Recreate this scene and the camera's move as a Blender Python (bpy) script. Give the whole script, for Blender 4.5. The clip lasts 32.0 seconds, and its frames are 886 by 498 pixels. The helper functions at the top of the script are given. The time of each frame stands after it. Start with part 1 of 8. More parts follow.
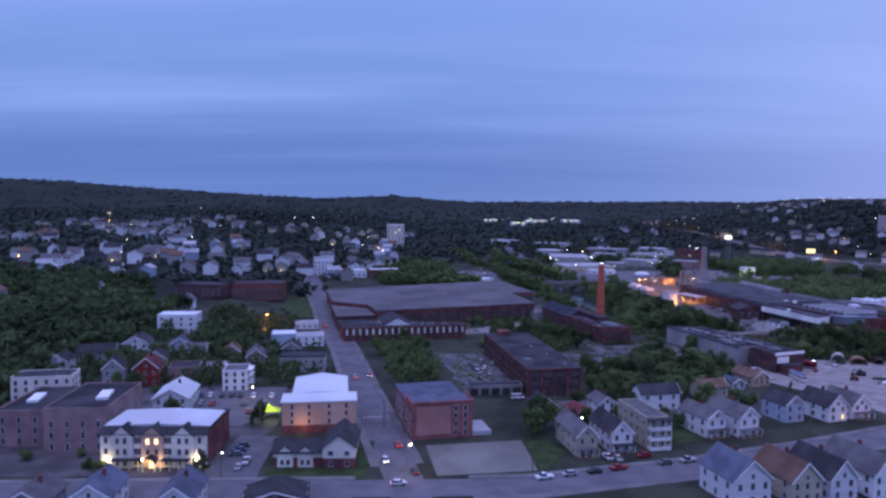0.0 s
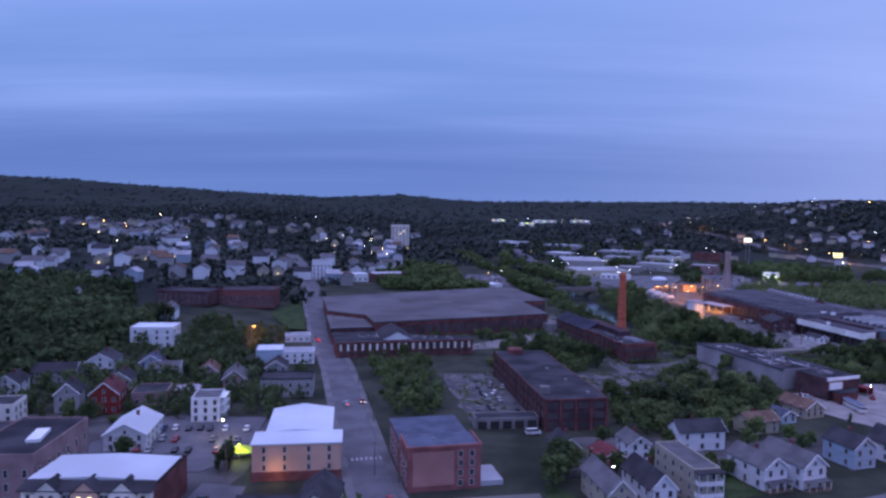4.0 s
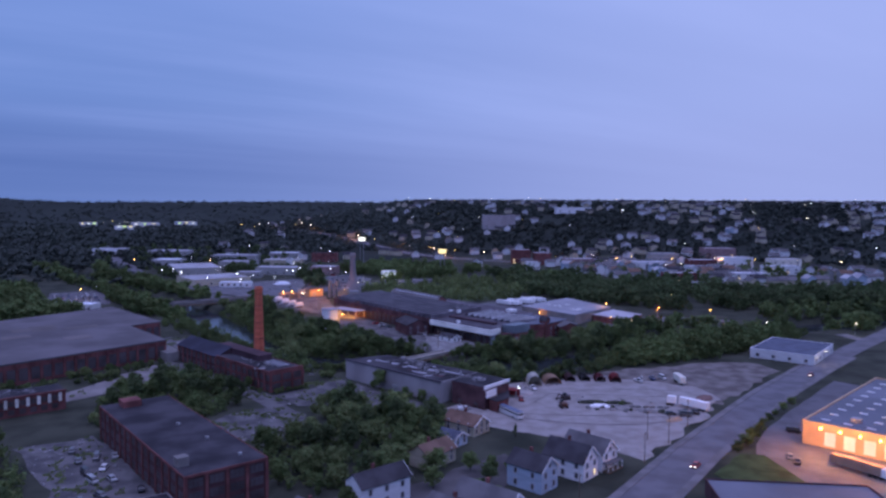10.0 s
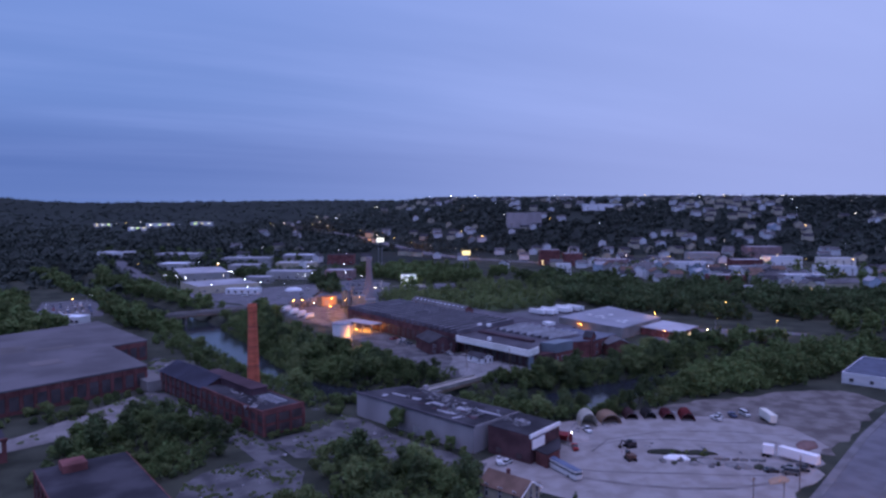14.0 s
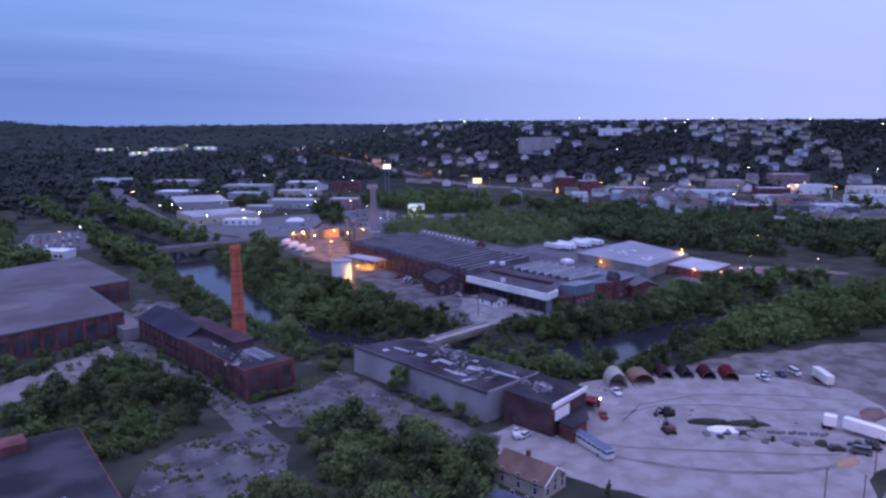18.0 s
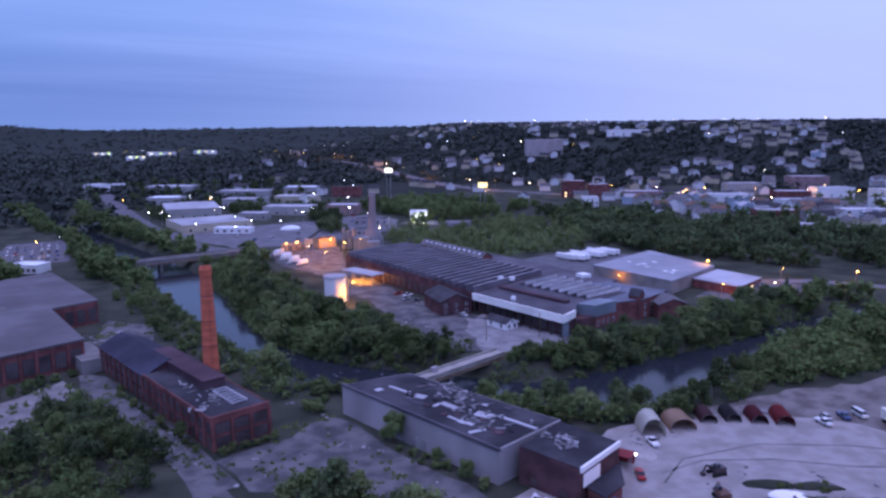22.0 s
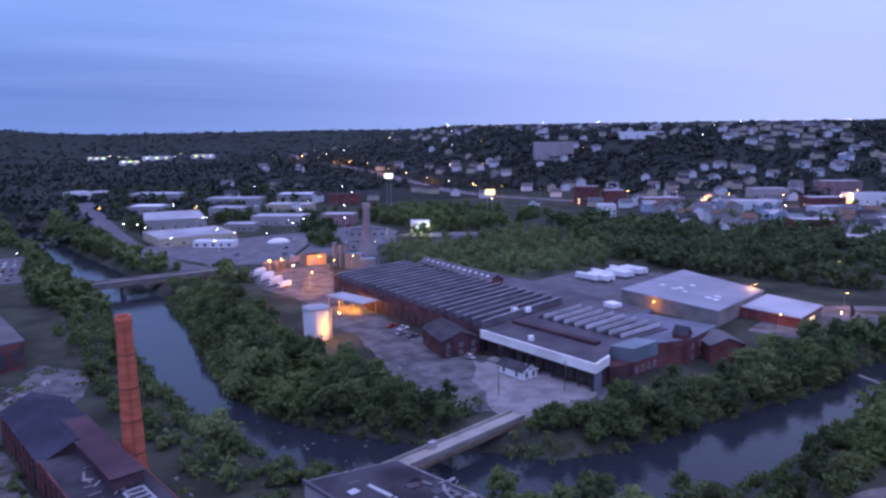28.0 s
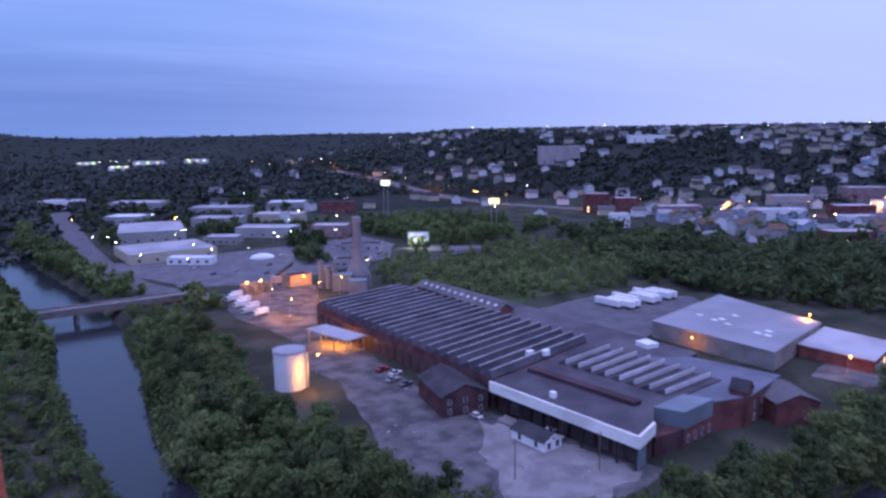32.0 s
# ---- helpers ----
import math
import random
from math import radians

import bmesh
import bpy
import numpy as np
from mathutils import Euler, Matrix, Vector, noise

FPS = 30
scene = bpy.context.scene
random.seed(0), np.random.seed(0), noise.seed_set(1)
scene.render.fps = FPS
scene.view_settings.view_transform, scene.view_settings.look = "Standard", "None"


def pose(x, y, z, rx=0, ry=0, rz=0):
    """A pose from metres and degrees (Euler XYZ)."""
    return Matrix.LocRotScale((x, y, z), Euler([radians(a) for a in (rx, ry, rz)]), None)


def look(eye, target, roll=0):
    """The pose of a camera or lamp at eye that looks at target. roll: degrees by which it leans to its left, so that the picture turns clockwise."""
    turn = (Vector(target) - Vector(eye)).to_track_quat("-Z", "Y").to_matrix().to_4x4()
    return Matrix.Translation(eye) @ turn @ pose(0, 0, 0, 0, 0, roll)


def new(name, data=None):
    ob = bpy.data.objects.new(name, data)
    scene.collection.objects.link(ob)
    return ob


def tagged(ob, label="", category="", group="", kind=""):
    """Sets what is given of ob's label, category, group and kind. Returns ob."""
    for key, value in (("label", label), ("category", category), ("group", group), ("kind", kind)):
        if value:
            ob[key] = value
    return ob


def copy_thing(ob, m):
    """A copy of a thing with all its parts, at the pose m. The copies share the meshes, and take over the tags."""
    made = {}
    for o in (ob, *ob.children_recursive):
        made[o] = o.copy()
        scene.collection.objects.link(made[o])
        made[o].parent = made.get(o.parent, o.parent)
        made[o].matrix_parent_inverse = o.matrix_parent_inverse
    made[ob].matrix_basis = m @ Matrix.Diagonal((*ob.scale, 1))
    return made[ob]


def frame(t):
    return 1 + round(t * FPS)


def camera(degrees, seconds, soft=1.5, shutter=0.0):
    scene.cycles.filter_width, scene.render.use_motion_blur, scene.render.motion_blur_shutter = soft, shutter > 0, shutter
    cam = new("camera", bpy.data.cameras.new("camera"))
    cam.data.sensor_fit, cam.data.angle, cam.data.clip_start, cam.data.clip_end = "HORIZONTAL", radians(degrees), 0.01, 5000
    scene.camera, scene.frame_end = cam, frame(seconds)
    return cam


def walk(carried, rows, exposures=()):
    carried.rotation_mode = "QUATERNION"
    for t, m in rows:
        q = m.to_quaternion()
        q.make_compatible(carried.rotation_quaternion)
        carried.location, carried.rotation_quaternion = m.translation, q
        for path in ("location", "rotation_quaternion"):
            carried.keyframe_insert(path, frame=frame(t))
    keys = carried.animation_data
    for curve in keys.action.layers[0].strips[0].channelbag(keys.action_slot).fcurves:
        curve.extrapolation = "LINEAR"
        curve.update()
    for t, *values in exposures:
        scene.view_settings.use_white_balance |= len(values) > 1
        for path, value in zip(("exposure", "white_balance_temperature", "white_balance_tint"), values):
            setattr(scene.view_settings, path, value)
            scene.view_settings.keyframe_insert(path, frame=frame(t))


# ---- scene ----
cam = camera(63.6, 32.0, soft=2.6, shutter=0.6)
PATH = [
    (0, (0.012, -0.344, 79.382), (0.013, 1.651, 79.253), 0.5),
    (0.5, (0.379, 5.234, 79.574), (0.378, 7.229, 79.444), 0.5),
    (1, (0.598, 10.164, 79.849), (0.595, 12.159, 79.717), 0.5),
    (1.5, (0.925, 15.55, 79.904), (0.918, 17.545, 79.773), 0.5),
    (2, (1.294, 20.528, 79.765), (1.284, 22.524, 79.635), 0.5),
    (2.5, (1.516, 25.132, 80.267), (1.503, 27.127, 80.136), 0.6),
    (3, (1.496, 30.195, 80.48), (1.481, 32.19, 80.348), 0.6),
    (3.5, (1.317, 35.772, 80.441), (1.3, 37.768, 80.309), 0.7),
    (5.5, (0.896, 56.216, 80.667), (0.872, 58.212, 80.538), 0.7),
    (6, (0.68, 61.282, 80.794), (0.654, 63.277, 80.665), 0.8),
    (6.5, (0.534, 66.18, 80.981), (0.508, 68.176, 80.852), 0.8),
    (7, (0.242, 70.936, 81.089), (0.25, 72.932, 80.961), 0.8),
    (7.5, (-0.074, 75.167, 81.164), (0.054, 77.159, 81.037), 0.7),
    (8, (-0.105, 78.874, 81.841), (0.222, 80.843, 81.715), 0.8),
    (8.5, (0.179, 82.705, 81.975), (0.753, 84.617, 81.851), 0.7),
    (9, (-0.269, 85.731, 82.505), (0.552, 87.551, 82.382), 0.5),
    (9.5, (1.0, 88.586, 82.778), (1.981, 90.325, 82.655), 0.4),
    (10, (1.669, 100.372, 81.674), (2.678, 102.095, 81.552), 0.4),
    (10.5, (3.952, 106.307, 81.204), (4.946, 108.039, 81.081), 0.3),
    (11, (8.886, 119.228, 81.93), (9.86, 120.97, 81.805), 0.2),
    (11.5, (11.141, 123.519, 81.755), (12.112, 125.263, 81.631), 0.2),
    (12, (18.038, 137.422, 81.906), (19.007, 139.167, 81.779), 0.1),
    (12.5, (21.114, 141.624, 81.949), (22.08, 143.37, 81.822), 0.0),
    (13, (23.465, 145.73, 82.13), (24.43, 147.478, 82.003), 0.0),
    (13.5, (26.208, 150.227, 82.318), (27.17, 151.976, 82.189), -0.1),
    (15.5, (36.05, 167.619, 82.336), (37.001, 169.374, 82.209), -0.1),
    (16, (38.557, 171.569, 82.383), (39.503, 173.325, 82.234), -0.2),
    (16.5, (40.881, 175.729, 82.555), (41.822, 177.483, 82.359), -0.2),
    (17, (43.194, 179.81, 82.732), (44.128, 181.561, 82.482), -0.2),
    (17.5, (45.375, 183.518, 83.11), (46.3, 185.261, 82.789), -0.2),
    (18, (47.188, 187.491, 83.178), (48.111, 189.233, 82.84), -0.1),
    (18.5, (49.498, 191.345, 83.123), (50.418, 193.089, 82.786), -0.1),
    (19, (51.437, 195.681, 82.753), (52.358, 197.424, 82.417), 0.0),
    (19.5, (53.616, 199.471, 83.023), (54.535, 201.216, 82.688), -0.1),
    (20, (55.65, 203.271, 82.913), (56.568, 205.016, 82.579), -0.2),
    (20.5, (57.963, 207.334, 82.822), (58.88, 209.08, 82.489), -0.3),
    (21, (59.97, 211.273, 82.876), (60.887, 213.019, 82.543), -0.3),
    (21.5, (62.079, 214.982, 82.818), (62.994, 216.729, 82.487), -0.4),
    (22, (64.406, 218.778, 82.817), (65.318, 220.527, 82.485), -0.4),
    (22.5, (66.432, 222.624, 83.018), (67.343, 224.373, 82.686), -0.5),
    (23, (68.504, 226.466, 82.922), (69.415, 228.215, 82.591), -0.5),
    (23.5, (70.85, 230.55, 82.84), (71.76, 232.3, 82.509), -0.7),
    (24, (72.953, 234.414, 82.787), (73.863, 236.164, 82.457), -0.7),
    (24.5, (75.421, 238.516, 82.714), (76.329, 240.267, 82.386), -0.7),
    (25, (77.88, 242.7, 82.867), (78.786, 244.452, 82.538), -0.8),
    (25.5, (80.372, 246.453, 83.108), (81.277, 248.206, 82.778), -0.9),
    (27.5, (90.345, 265.04, 82.305), (91.245, 266.796, 81.98), -0.8),
    (28, (92.402, 269.298, 82.374), (93.301, 271.055, 82.05), -0.6),
    (28.5, (94.552, 273.775, 82.124), (95.448, 275.534, 81.803), -0.5),
    (29, (96.584, 277.832, 82.349), (97.479, 279.592, 82.028), -0.5),
    (29.5, (99.017, 282.604, 82.271), (99.912, 284.364, 81.952), -0.5),
    (30, (101.51, 287.327, 82.281), (102.404, 289.088, 81.963), -0.6),
    (30.5, (103.723, 291.702, 82.511), (104.618, 293.461, 82.192), -0.6),
    (31, (105.911, 296.375, 82.508), (106.808, 298.134, 82.19), -0.6),
    (31.5, (108.585, 301.376, 82.293), (109.482, 303.135, 81.977), -0.5),
    (32, (116.061, 314.711, 82.998), (116.959, 316.47, 82.683), -0.7),
]
EXPOSURES = [(0, 0.31, 6500, 10), (8.6, 0.28, 6500, 10), (9.8, 0.08, 6500, 10), (16.5, 0.08, 6500, 10), (18.0, 0.50, 6600, 11), (22.0, 0.58, 6600, 11), (32, 0.60, 6600, 11)]
walk(cam, [(t, look(eye, target, roll)) for t, eye, target, roll in PATH], EXPOSURES)

# ---- sky and light ----
world = bpy.data.worlds.new("world")
scene.world = world
world.use_nodes = True
wn, wl = world.node_tree.nodes, world.node_tree.links
bg = wn["Background"]


def math_node(nodes, links, op, a, b=None):
    n = nodes.new("ShaderNodeMath")
    n.operation = op
    for i, v in enumerate((a, b)):
        if v is None:
            continue
        if isinstance(v, (int, float)):
            n.inputs[i].default_value = v
        else:
            links.new(v, n.inputs[i])
    return n.outputs[0]


def ramp_node(nodes, links, fac, stops):
    n = nodes.new("ShaderNodeValToRGB")
    n.color_ramp.interpolation = "EASE"
    el = n.color_ramp.elements
    while len(el) < len(stops):
        el.new(0.5)
    for e, (p, c) in zip(el, stops):
        e.position, e.color = p, (*c, 1)
    links.new(fac, n.inputs[0])
    return n.outputs[0]


def mix_node(nodes, links, fac, a, b, blend="MIX"):
    n = nodes.new("ShaderNodeMix")
    n.data_type, n.blend_type = "RGBA", blend
    for i, v in ((0, fac), (6, a), (7, b)):
        if isinstance(v, (int, float)):
            n.inputs[i].default_value = v
        elif isinstance(v, tuple):
            n.inputs[i].default_value = (*v, 1)
        else:
            links.new(v, n.inputs[i])
    return n.outputs[2]


co = wn.new("ShaderNodeTexCoord")
sep = wn.new("ShaderNodeSeparateXYZ")
wl.new(co.outputs["Generated"], sep.inputs[0])
up = math_node(wn, wl, "MAXIMUM", sep.outputs[2], 0.0)
# dusk sky: deep blue band at the horizon, paler overcast above
base_sky = ramp_node(wn, wl, up, [(0.0, (0.118, 0.196, 0.500)), (0.05, (0.102, 0.176, 0.470)), (0.15, (0.150, 0.252, 0.610)), (0.40, (0.208, 0.325, 0.760)), (1.0, (0.24, 0.33, 0.70))])
# cloud sheets, seen as long streaks
den = math_node(wn, wl, "ADD", up, 0.09)
cx = math_node(wn, wl, "DIVIDE", sep.outputs[0], den)
cy = math_node(wn, wl, "DIVIDE", sep.outputs[1], den)
comb = wn.new("ShaderNodeCombineXYZ")
wl.new(cx, comb.inputs[0])
wl.new(cy, comb.inputs[1])
mapn = wn.new("ShaderNodeMapping")
mapn.inputs["Rotation"].default_value = (0, 0, radians(-14))
mapn.inputs["Scale"].default_value = (0.16, 0.62, 1)
wl.new(comb.outputs[0], mapn.inputs[0])
cloud = wn.new("ShaderNodeTexNoise")
cloud.inputs["Scale"].default_value, cloud.inputs["Detail"].default_value, cloud.inputs["Roughness"].default_value = 1.1, 5.0, 0.52
wl.new(mapn.outputs[0], cloud.inputs["Vector"])
cl = math_node(wn, wl, "MULTIPLY", ramp_node(wn, wl, cloud.outputs[0], [(0.37, (0, 0, 0)), (0.70, (1, 1, 1))]), ramp_node(wn, wl, up, [(0.02, (0.1, 0.1, 0.1)), (0.17, (1, 1, 1))]))
lit_sky = mix_node(wn, wl, math_node(wn, wl, "MULTIPLY", cl, 0.50), base_sky, (0.325, 0.44, 0.92))
# afterglow towards +x
glow = math_node(wn, wl, "MULTIPLY", math_node(wn, wl, "POWER", math_node(wn, wl, "MAXIMUM", math_node(wn, wl, "ADD", math_node(wn, wl, "MULTIPLY", sep.outputs[0], 0.72), math_node(wn, wl, "MULTIPLY", sep.outputs[1], 0.42)), 0.0), 5.0), 1.5)
lit_sky = mix_node(wn, wl, glow, lit_sky, (0.46, 0.52, 0.95))
wl.new(lit_sky, bg.inputs[0])
bg.inputs[1].default_value = 1.0

# no sun is up: added broad violet fill from overhead, brightens the ground
sky_fill_data = bpy.data.lights.new("sky_fill", "SUN")
sky_fill_data.energy, sky_fill_data.angle, sky_fill_data.color = 1.55, radians(90), (0.58, 0.50, 1.0)
sky_fill = new("sky_fill", sky_fill_data)
sky_fill.matrix_world = look((0, 0, 300), (25, 40, 0))


def lamp_light(x, y, z, watts, color, radius=0.3):
    data = bpy.data.lights.new("lamp_light", "POINT")
    data.energy, data.color, data.shadow_soft_size = watts, color, radius
    ob = new("lamp_light", data)
    ob.location = (x, y, z)
    return ob


# ---- materials ----
MATS = {}


def mat(name, color, rough=0.8, scale=0.6, var=0.35, bump=0.15, metal=0.0, second=None, island=False, streak=None, spec=0.14, leaf=0.0):
    """A worn surface: grain and stains at two scales, in metres."""
    if name in MATS:
        return MATS[name]
    m = bpy.data.materials.new(name)
    m.use_nodes = True
    nd, lk = m.node_tree.nodes, m.node_tree.links
    b = nd["Principled BSDF"]
    tc = nd.new("ShaderNodeTexCoord")
    geo = nd.new("ShaderNodeNewGeometry")
    vec = geo.outputs["Position"]
    if streak:
        mp = nd.new("ShaderNodeMapping")
        mp.inputs["Scale"].default_value = streak
        lk.new(vec, mp.inputs[0])
        vec = mp.outputs[0]
    big = nd.new("ShaderNodeTexNoise")
    big.inputs["Scale"].default_value, big.inputs["Detail"].default_value = scale * 0.16, 5
    fine = nd.new("ShaderNodeTexNoise")
    fine.inputs["Scale"].default_value, fine.inputs["Detail"].default_value = scale * 2.2, 4
    lk.new(vec, big.inputs["Vector"])
    lk.new(vec, fine.inputs["Vector"])
    dark = tuple(c * (1 - var) for c in color)
    light = second or tuple(min(c * (1 + var), 0.9) for c in color)
    f1 = ramp_node(nd, lk, big.outputs[0], [(0.34, (0, 0, 0)), (0.66, (1, 1, 1))])
    c1 = mix_node(nd, lk, f1, dark, light)
    c2 = mix_node(nd, lk, math_node(nd, lk, "MULTIPLY", fine.outputs[0], 0.5), c1, color)
    info = nd.new("ShaderNodeObjectInfo")
    rnd = geo.outputs["Random Per Island"] if island else info.outputs["Random"]
    hsv = nd.new("ShaderNodeHueSaturation")
    lk.new(math_node(nd, lk, "ADD", math_node(nd, lk, "MULTIPLY", rnd, 0.44 if island else 0.24), 0.78 if island else 0.88), hsv.inputs["Value"])
    if island:
        lk.new(math_node(nd, lk, "ADD", math_node(nd, lk, "MULTIPLY", rnd, 0.05), 0.475), hsv.inputs["Hue"])
    lk.new(c2, hsv.inputs["Color"])
    lk.new(hsv.outputs[0], b.inputs["Base Color"])
    b.inputs["Roughness"].default_value, b.inputs["Metallic"].default_value = rough, metal
    b.inputs["Specular IOR Level"].default_value = spec
    if bump:
        bn = nd.new("ShaderNodeBump")
        bn.inputs["Strength"].default_value, bn.inputs["Distance"].default_value = bump, 0.2
        lk.new(fine.outputs[0], bn.inputs["Height"])
        lk.new(bn.outputs[0], b.inputs["Normal"])
    if leaf:                                             # light passes through thin leaves
        tl = nd.new("ShaderNodeBsdfTranslucent")
        lk.new(hsv.outputs[0], tl.inputs[0])
        mx = nd.new("ShaderNodeMixShader")
        mx.inputs[0].default_value = leaf
        lk.new(b.outputs[0], mx.inputs[1])
        lk.new(tl.outputs[0], mx.inputs[2])
        lk.new(mx.outputs[0], nd["Material Output"].inputs[0])
    MATS[name] = m
    return m


def glow_mat(name, color, power):
    if name in MATS:
        return MATS[name]
    m = bpy.data.materials.new(name)
    m.use_nodes = True
    b = m.node_tree.nodes["Principled BSDF"]
    b.inputs["Base Color"].default_value = (*color, 1)
    b.inputs["Emission Color"].default_value = (*color, 1)
    b.inputs["Emission Strength"].default_value = power
    MATS[name] = m
    return m


def water_mat():
    m = bpy.data.materials.new("river_water")
    m.use_nodes = True
    nd, lk = m.node_tree.nodes, m.node_tree.links
    b = nd["Principled BSDF"]
    b.inputs["Base Color"].default_value = (0.022, 0.026, 0.034, 1)
    b.inputs["Roughness"].default_value = 0.10
    b.inputs["IOR"].default_value = 1.33
    geo = nd.new("ShaderNodeNewGeometry")
    n1 = nd.new("ShaderNodeTexNoise")
    n1.inputs["Scale"].default_value, n1.inputs["Detail"].default_value = 0.5, 6
    lk.new(geo.outputs["Position"], n1.inputs["Vector"])
    bn = nd.new("ShaderNodeBump")
    bn.inputs["Strength"].default_value, bn.inputs["Distance"].default_value = 0.35, 0.2
    lk.new(n1.outputs[0], bn.inputs["Height"])
    lk.new(bn.outputs[0], b.inputs["Normal"])
    return m


WATER = water_mat()
GROUND = mat("earth", (0.038, 0.044, 0.033), 0.95, 0.35, 0.40, 0.4, second=(0.064, 0.068, 0.052), spec=0.1)
# canopy shade and a slight bluish haze are put into this ground colour
WOODLAND = mat("shaded_woodland_floor", (0.027, 0.033, 0.030), 0.95, 0.05, 0.25, 0.3, second=(0.035, 0.042, 0.036), spec=0.05)
ASPHALT = mat("asphalt", (0.120, 0.117, 0.134), 0.85, 0.7, 0.22, 0.1, spec=0.2)
CONCRETE = mat("concrete", (0.21, 0.20, 0.20), 0.9, 0.8, 0.25, 0.1)
GRAVEL = mat("gravel_lot", (0.30, 0.272, 0.265), 0.95, 1.1, 0.18, 0.4, second=(0.355, 0.335, 0.335), spec=0.1)
RUBBLE = mat("broken_pavement", (0.100, 0.098, 0.106), 0.95, 0.9, 0.38, 0.5, second=(0.165, 0.160, 0.165), spec=0.1)
GRASS = mat("grass", (0.042, 0.064, 0.026), 0.95, 1.2, 0.35, 0.5, spec=0.1)
MEADOW = mat("meadow", (0.050, 0.070, 0.030), 0.95, 0.3, 0.4, 0.5, spec=0.1)
BRICK_RED = mat("red_brick", (0.158, 0.064, 0.063), 0.9, 1.4, 0.35, 0.2)
BRICK_DARK = mat("dark_brick", (0.094, 0.050, 0.055), 0.9, 1.2, 0.35, 0.2)
BRICK_PINK = mat("weathered_brick", (0.29, 0.195, 0.20), 0.9, 1.0, 0.25, 0.2)
BRICK_CHIMNEY = mat("orange_brick", (0.46, 0.125, 0.075), 0.9, 1.2, 0.22, 0.2, streak=(1, 1, 5))
STUCCO_PINK = mat("peach_stucco", (0.56, 0.36, 0.29), 0.85, 0.8, 0.12, 0.1)
STUCCO_CREAM = mat("cream_stucco", (0.70, 0.66, 0.60), 0.85, 0.8, 0.12, 0.1)
SIDING_WHITE = mat("white_siding", (0.66, 0.67, 0.71), 0.7, 0.9, 0.10, 0.1, streak=(1, 1, 6))
SIDING_GREY = mat("grey_siding", (0.30, 0.30, 0.31), 0.75, 0.9, 0.14, 0.1, streak=(1, 1, 6))
SIDING_BEIGE = mat("beige_siding", (0.43, 0.39, 0.31), 0.75, 0.9, 0.12, 0.1, streak=(1, 1, 6))
SIDING_BLUE = mat("pale_blue_siding", (0.34, 0.42, 0.52), 0.75, 0.9, 0.12, 0.1, streak=(1, 1, 6))
SIDING_RED = mat("red_siding", (0.20, 0.035, 0.030), 0.75, 0.9, 0.2, 0.1, streak=(1, 1, 6))
GREY_RENDER = mat("grey_render", (0.34, 0.32, 0.34), 0.9, 0.4, 0.22, 0.15, streak=(1, 1, 0.4))
SHINGLE_DARK = mat("dark_shingles", (0.048, 0.046, 0.054), 0.9, 1.2, 0.3, 0.2)
SHINGLE_GREY = mat("grey_shingles", (0.125, 0.120, 0.130), 0.9, 1.2, 0.25, 0.2)
SHINGLE_BROWN = mat("brown_shingles", (0.150, 0.095, 0.075), 0.9, 1.2, 0.25, 0.2)
SHINGLE_BLUE = mat("slate_blue_shingles", (0.092, 0.104, 0.150), 0.85, 1.2, 0.25, 0.2)
ROOF_WHITE = mat("white_membrane", (0.60, 0.63, 0.69), 0.7, 0.3, 0.12, 0.05)
ROOF_PALE = mat("pale_membrane", (0.36, 0.36, 0.40), 0.8, 0.25, 0.25, 0.05)
ROOF_MILL = mat("weathered_roof_felt", (0.108, 0.100, 0.110), 0.9, 0.22, 0.30, 0.1)
ROOF_PLANT = mat("purple_grey_roof_felt", (0.088, 0.080, 0.100), 0.9, 0.4, 0.30, 0.12, second=(0.120, 0.112, 0.132))
ROOF_LIGHT = mat("dusty_roof_glazing", (0.28, 0.27, 0.30), 0.7, 0.6, 0.30, 0.05)
PAVING = mat("worn_pavement", (0.145, 0.140, 0.150), 0.9, 0.8, 0.25, 0.1)
WORN_LINE = mat("worn_road_paint", (0.42, 0.42, 0.45), 0.8, 1.5, 0.35, 0.03)
ROOF_TAR = mat("tar_roof", (0.038, 0.036, 0.046), 0.9, 0.5, 0.45, 0.15, second=(0.072, 0.068, 0.080))
ROOF_RUST = mat("rusty_roof", (0.078, 0.047, 0.058), 0.85, 0.3, 0.35, 0.15)
METAL_BLUE = mat("blue_grey_cladding", (0.19, 0.23, 0.27), 0.55, 0.5, 0.18, 0.05, metal=0.2)
METAL_GREY = mat("galvanised_metal", (0.34, 0.34, 0.36), 0.5, 0.5, 0.18, 0.05, metal=0.4)
WINDOW_TRIM = mat("window_trim", (0.40, 0.39, 0.41), 0.6, 0.8, 0.15, 0.03)
WHITE_PAINT = mat("white_paint", (0.75, 0.75, 0.77), 0.5, 0.6, 0.10, 0.03)
BAND = mat("cream_panel", (0.76, 0.75, 0.72), 0.7, 0.5, 0.18, 0.05)
TRIM_DARK = mat("dark_trim", (0.05, 0.045, 0.045), 0.6, 1, 0.2, 0.05)
WOOD = mat("weathered_wood", (0.16, 0.12, 0.09), 0.9, 1.5, 0.3, 0.2)
BARK = mat("bark", (0.085, 0.065, 0.05), 0.95, 3, 0.3, 0.4)
GLASS = mat("window_glass", (0.03, 0.035, 0.045), 0.12, 0.5, 0.2, 0.0, spec=0.6)
GLASS_DUSTY = mat("dusty_mill_glass", (0.060, 0.052, 0.060), 0.45, 0.8, 0.45, 0.0, second=(0.105, 0.090, 0.098), spec=0.4)
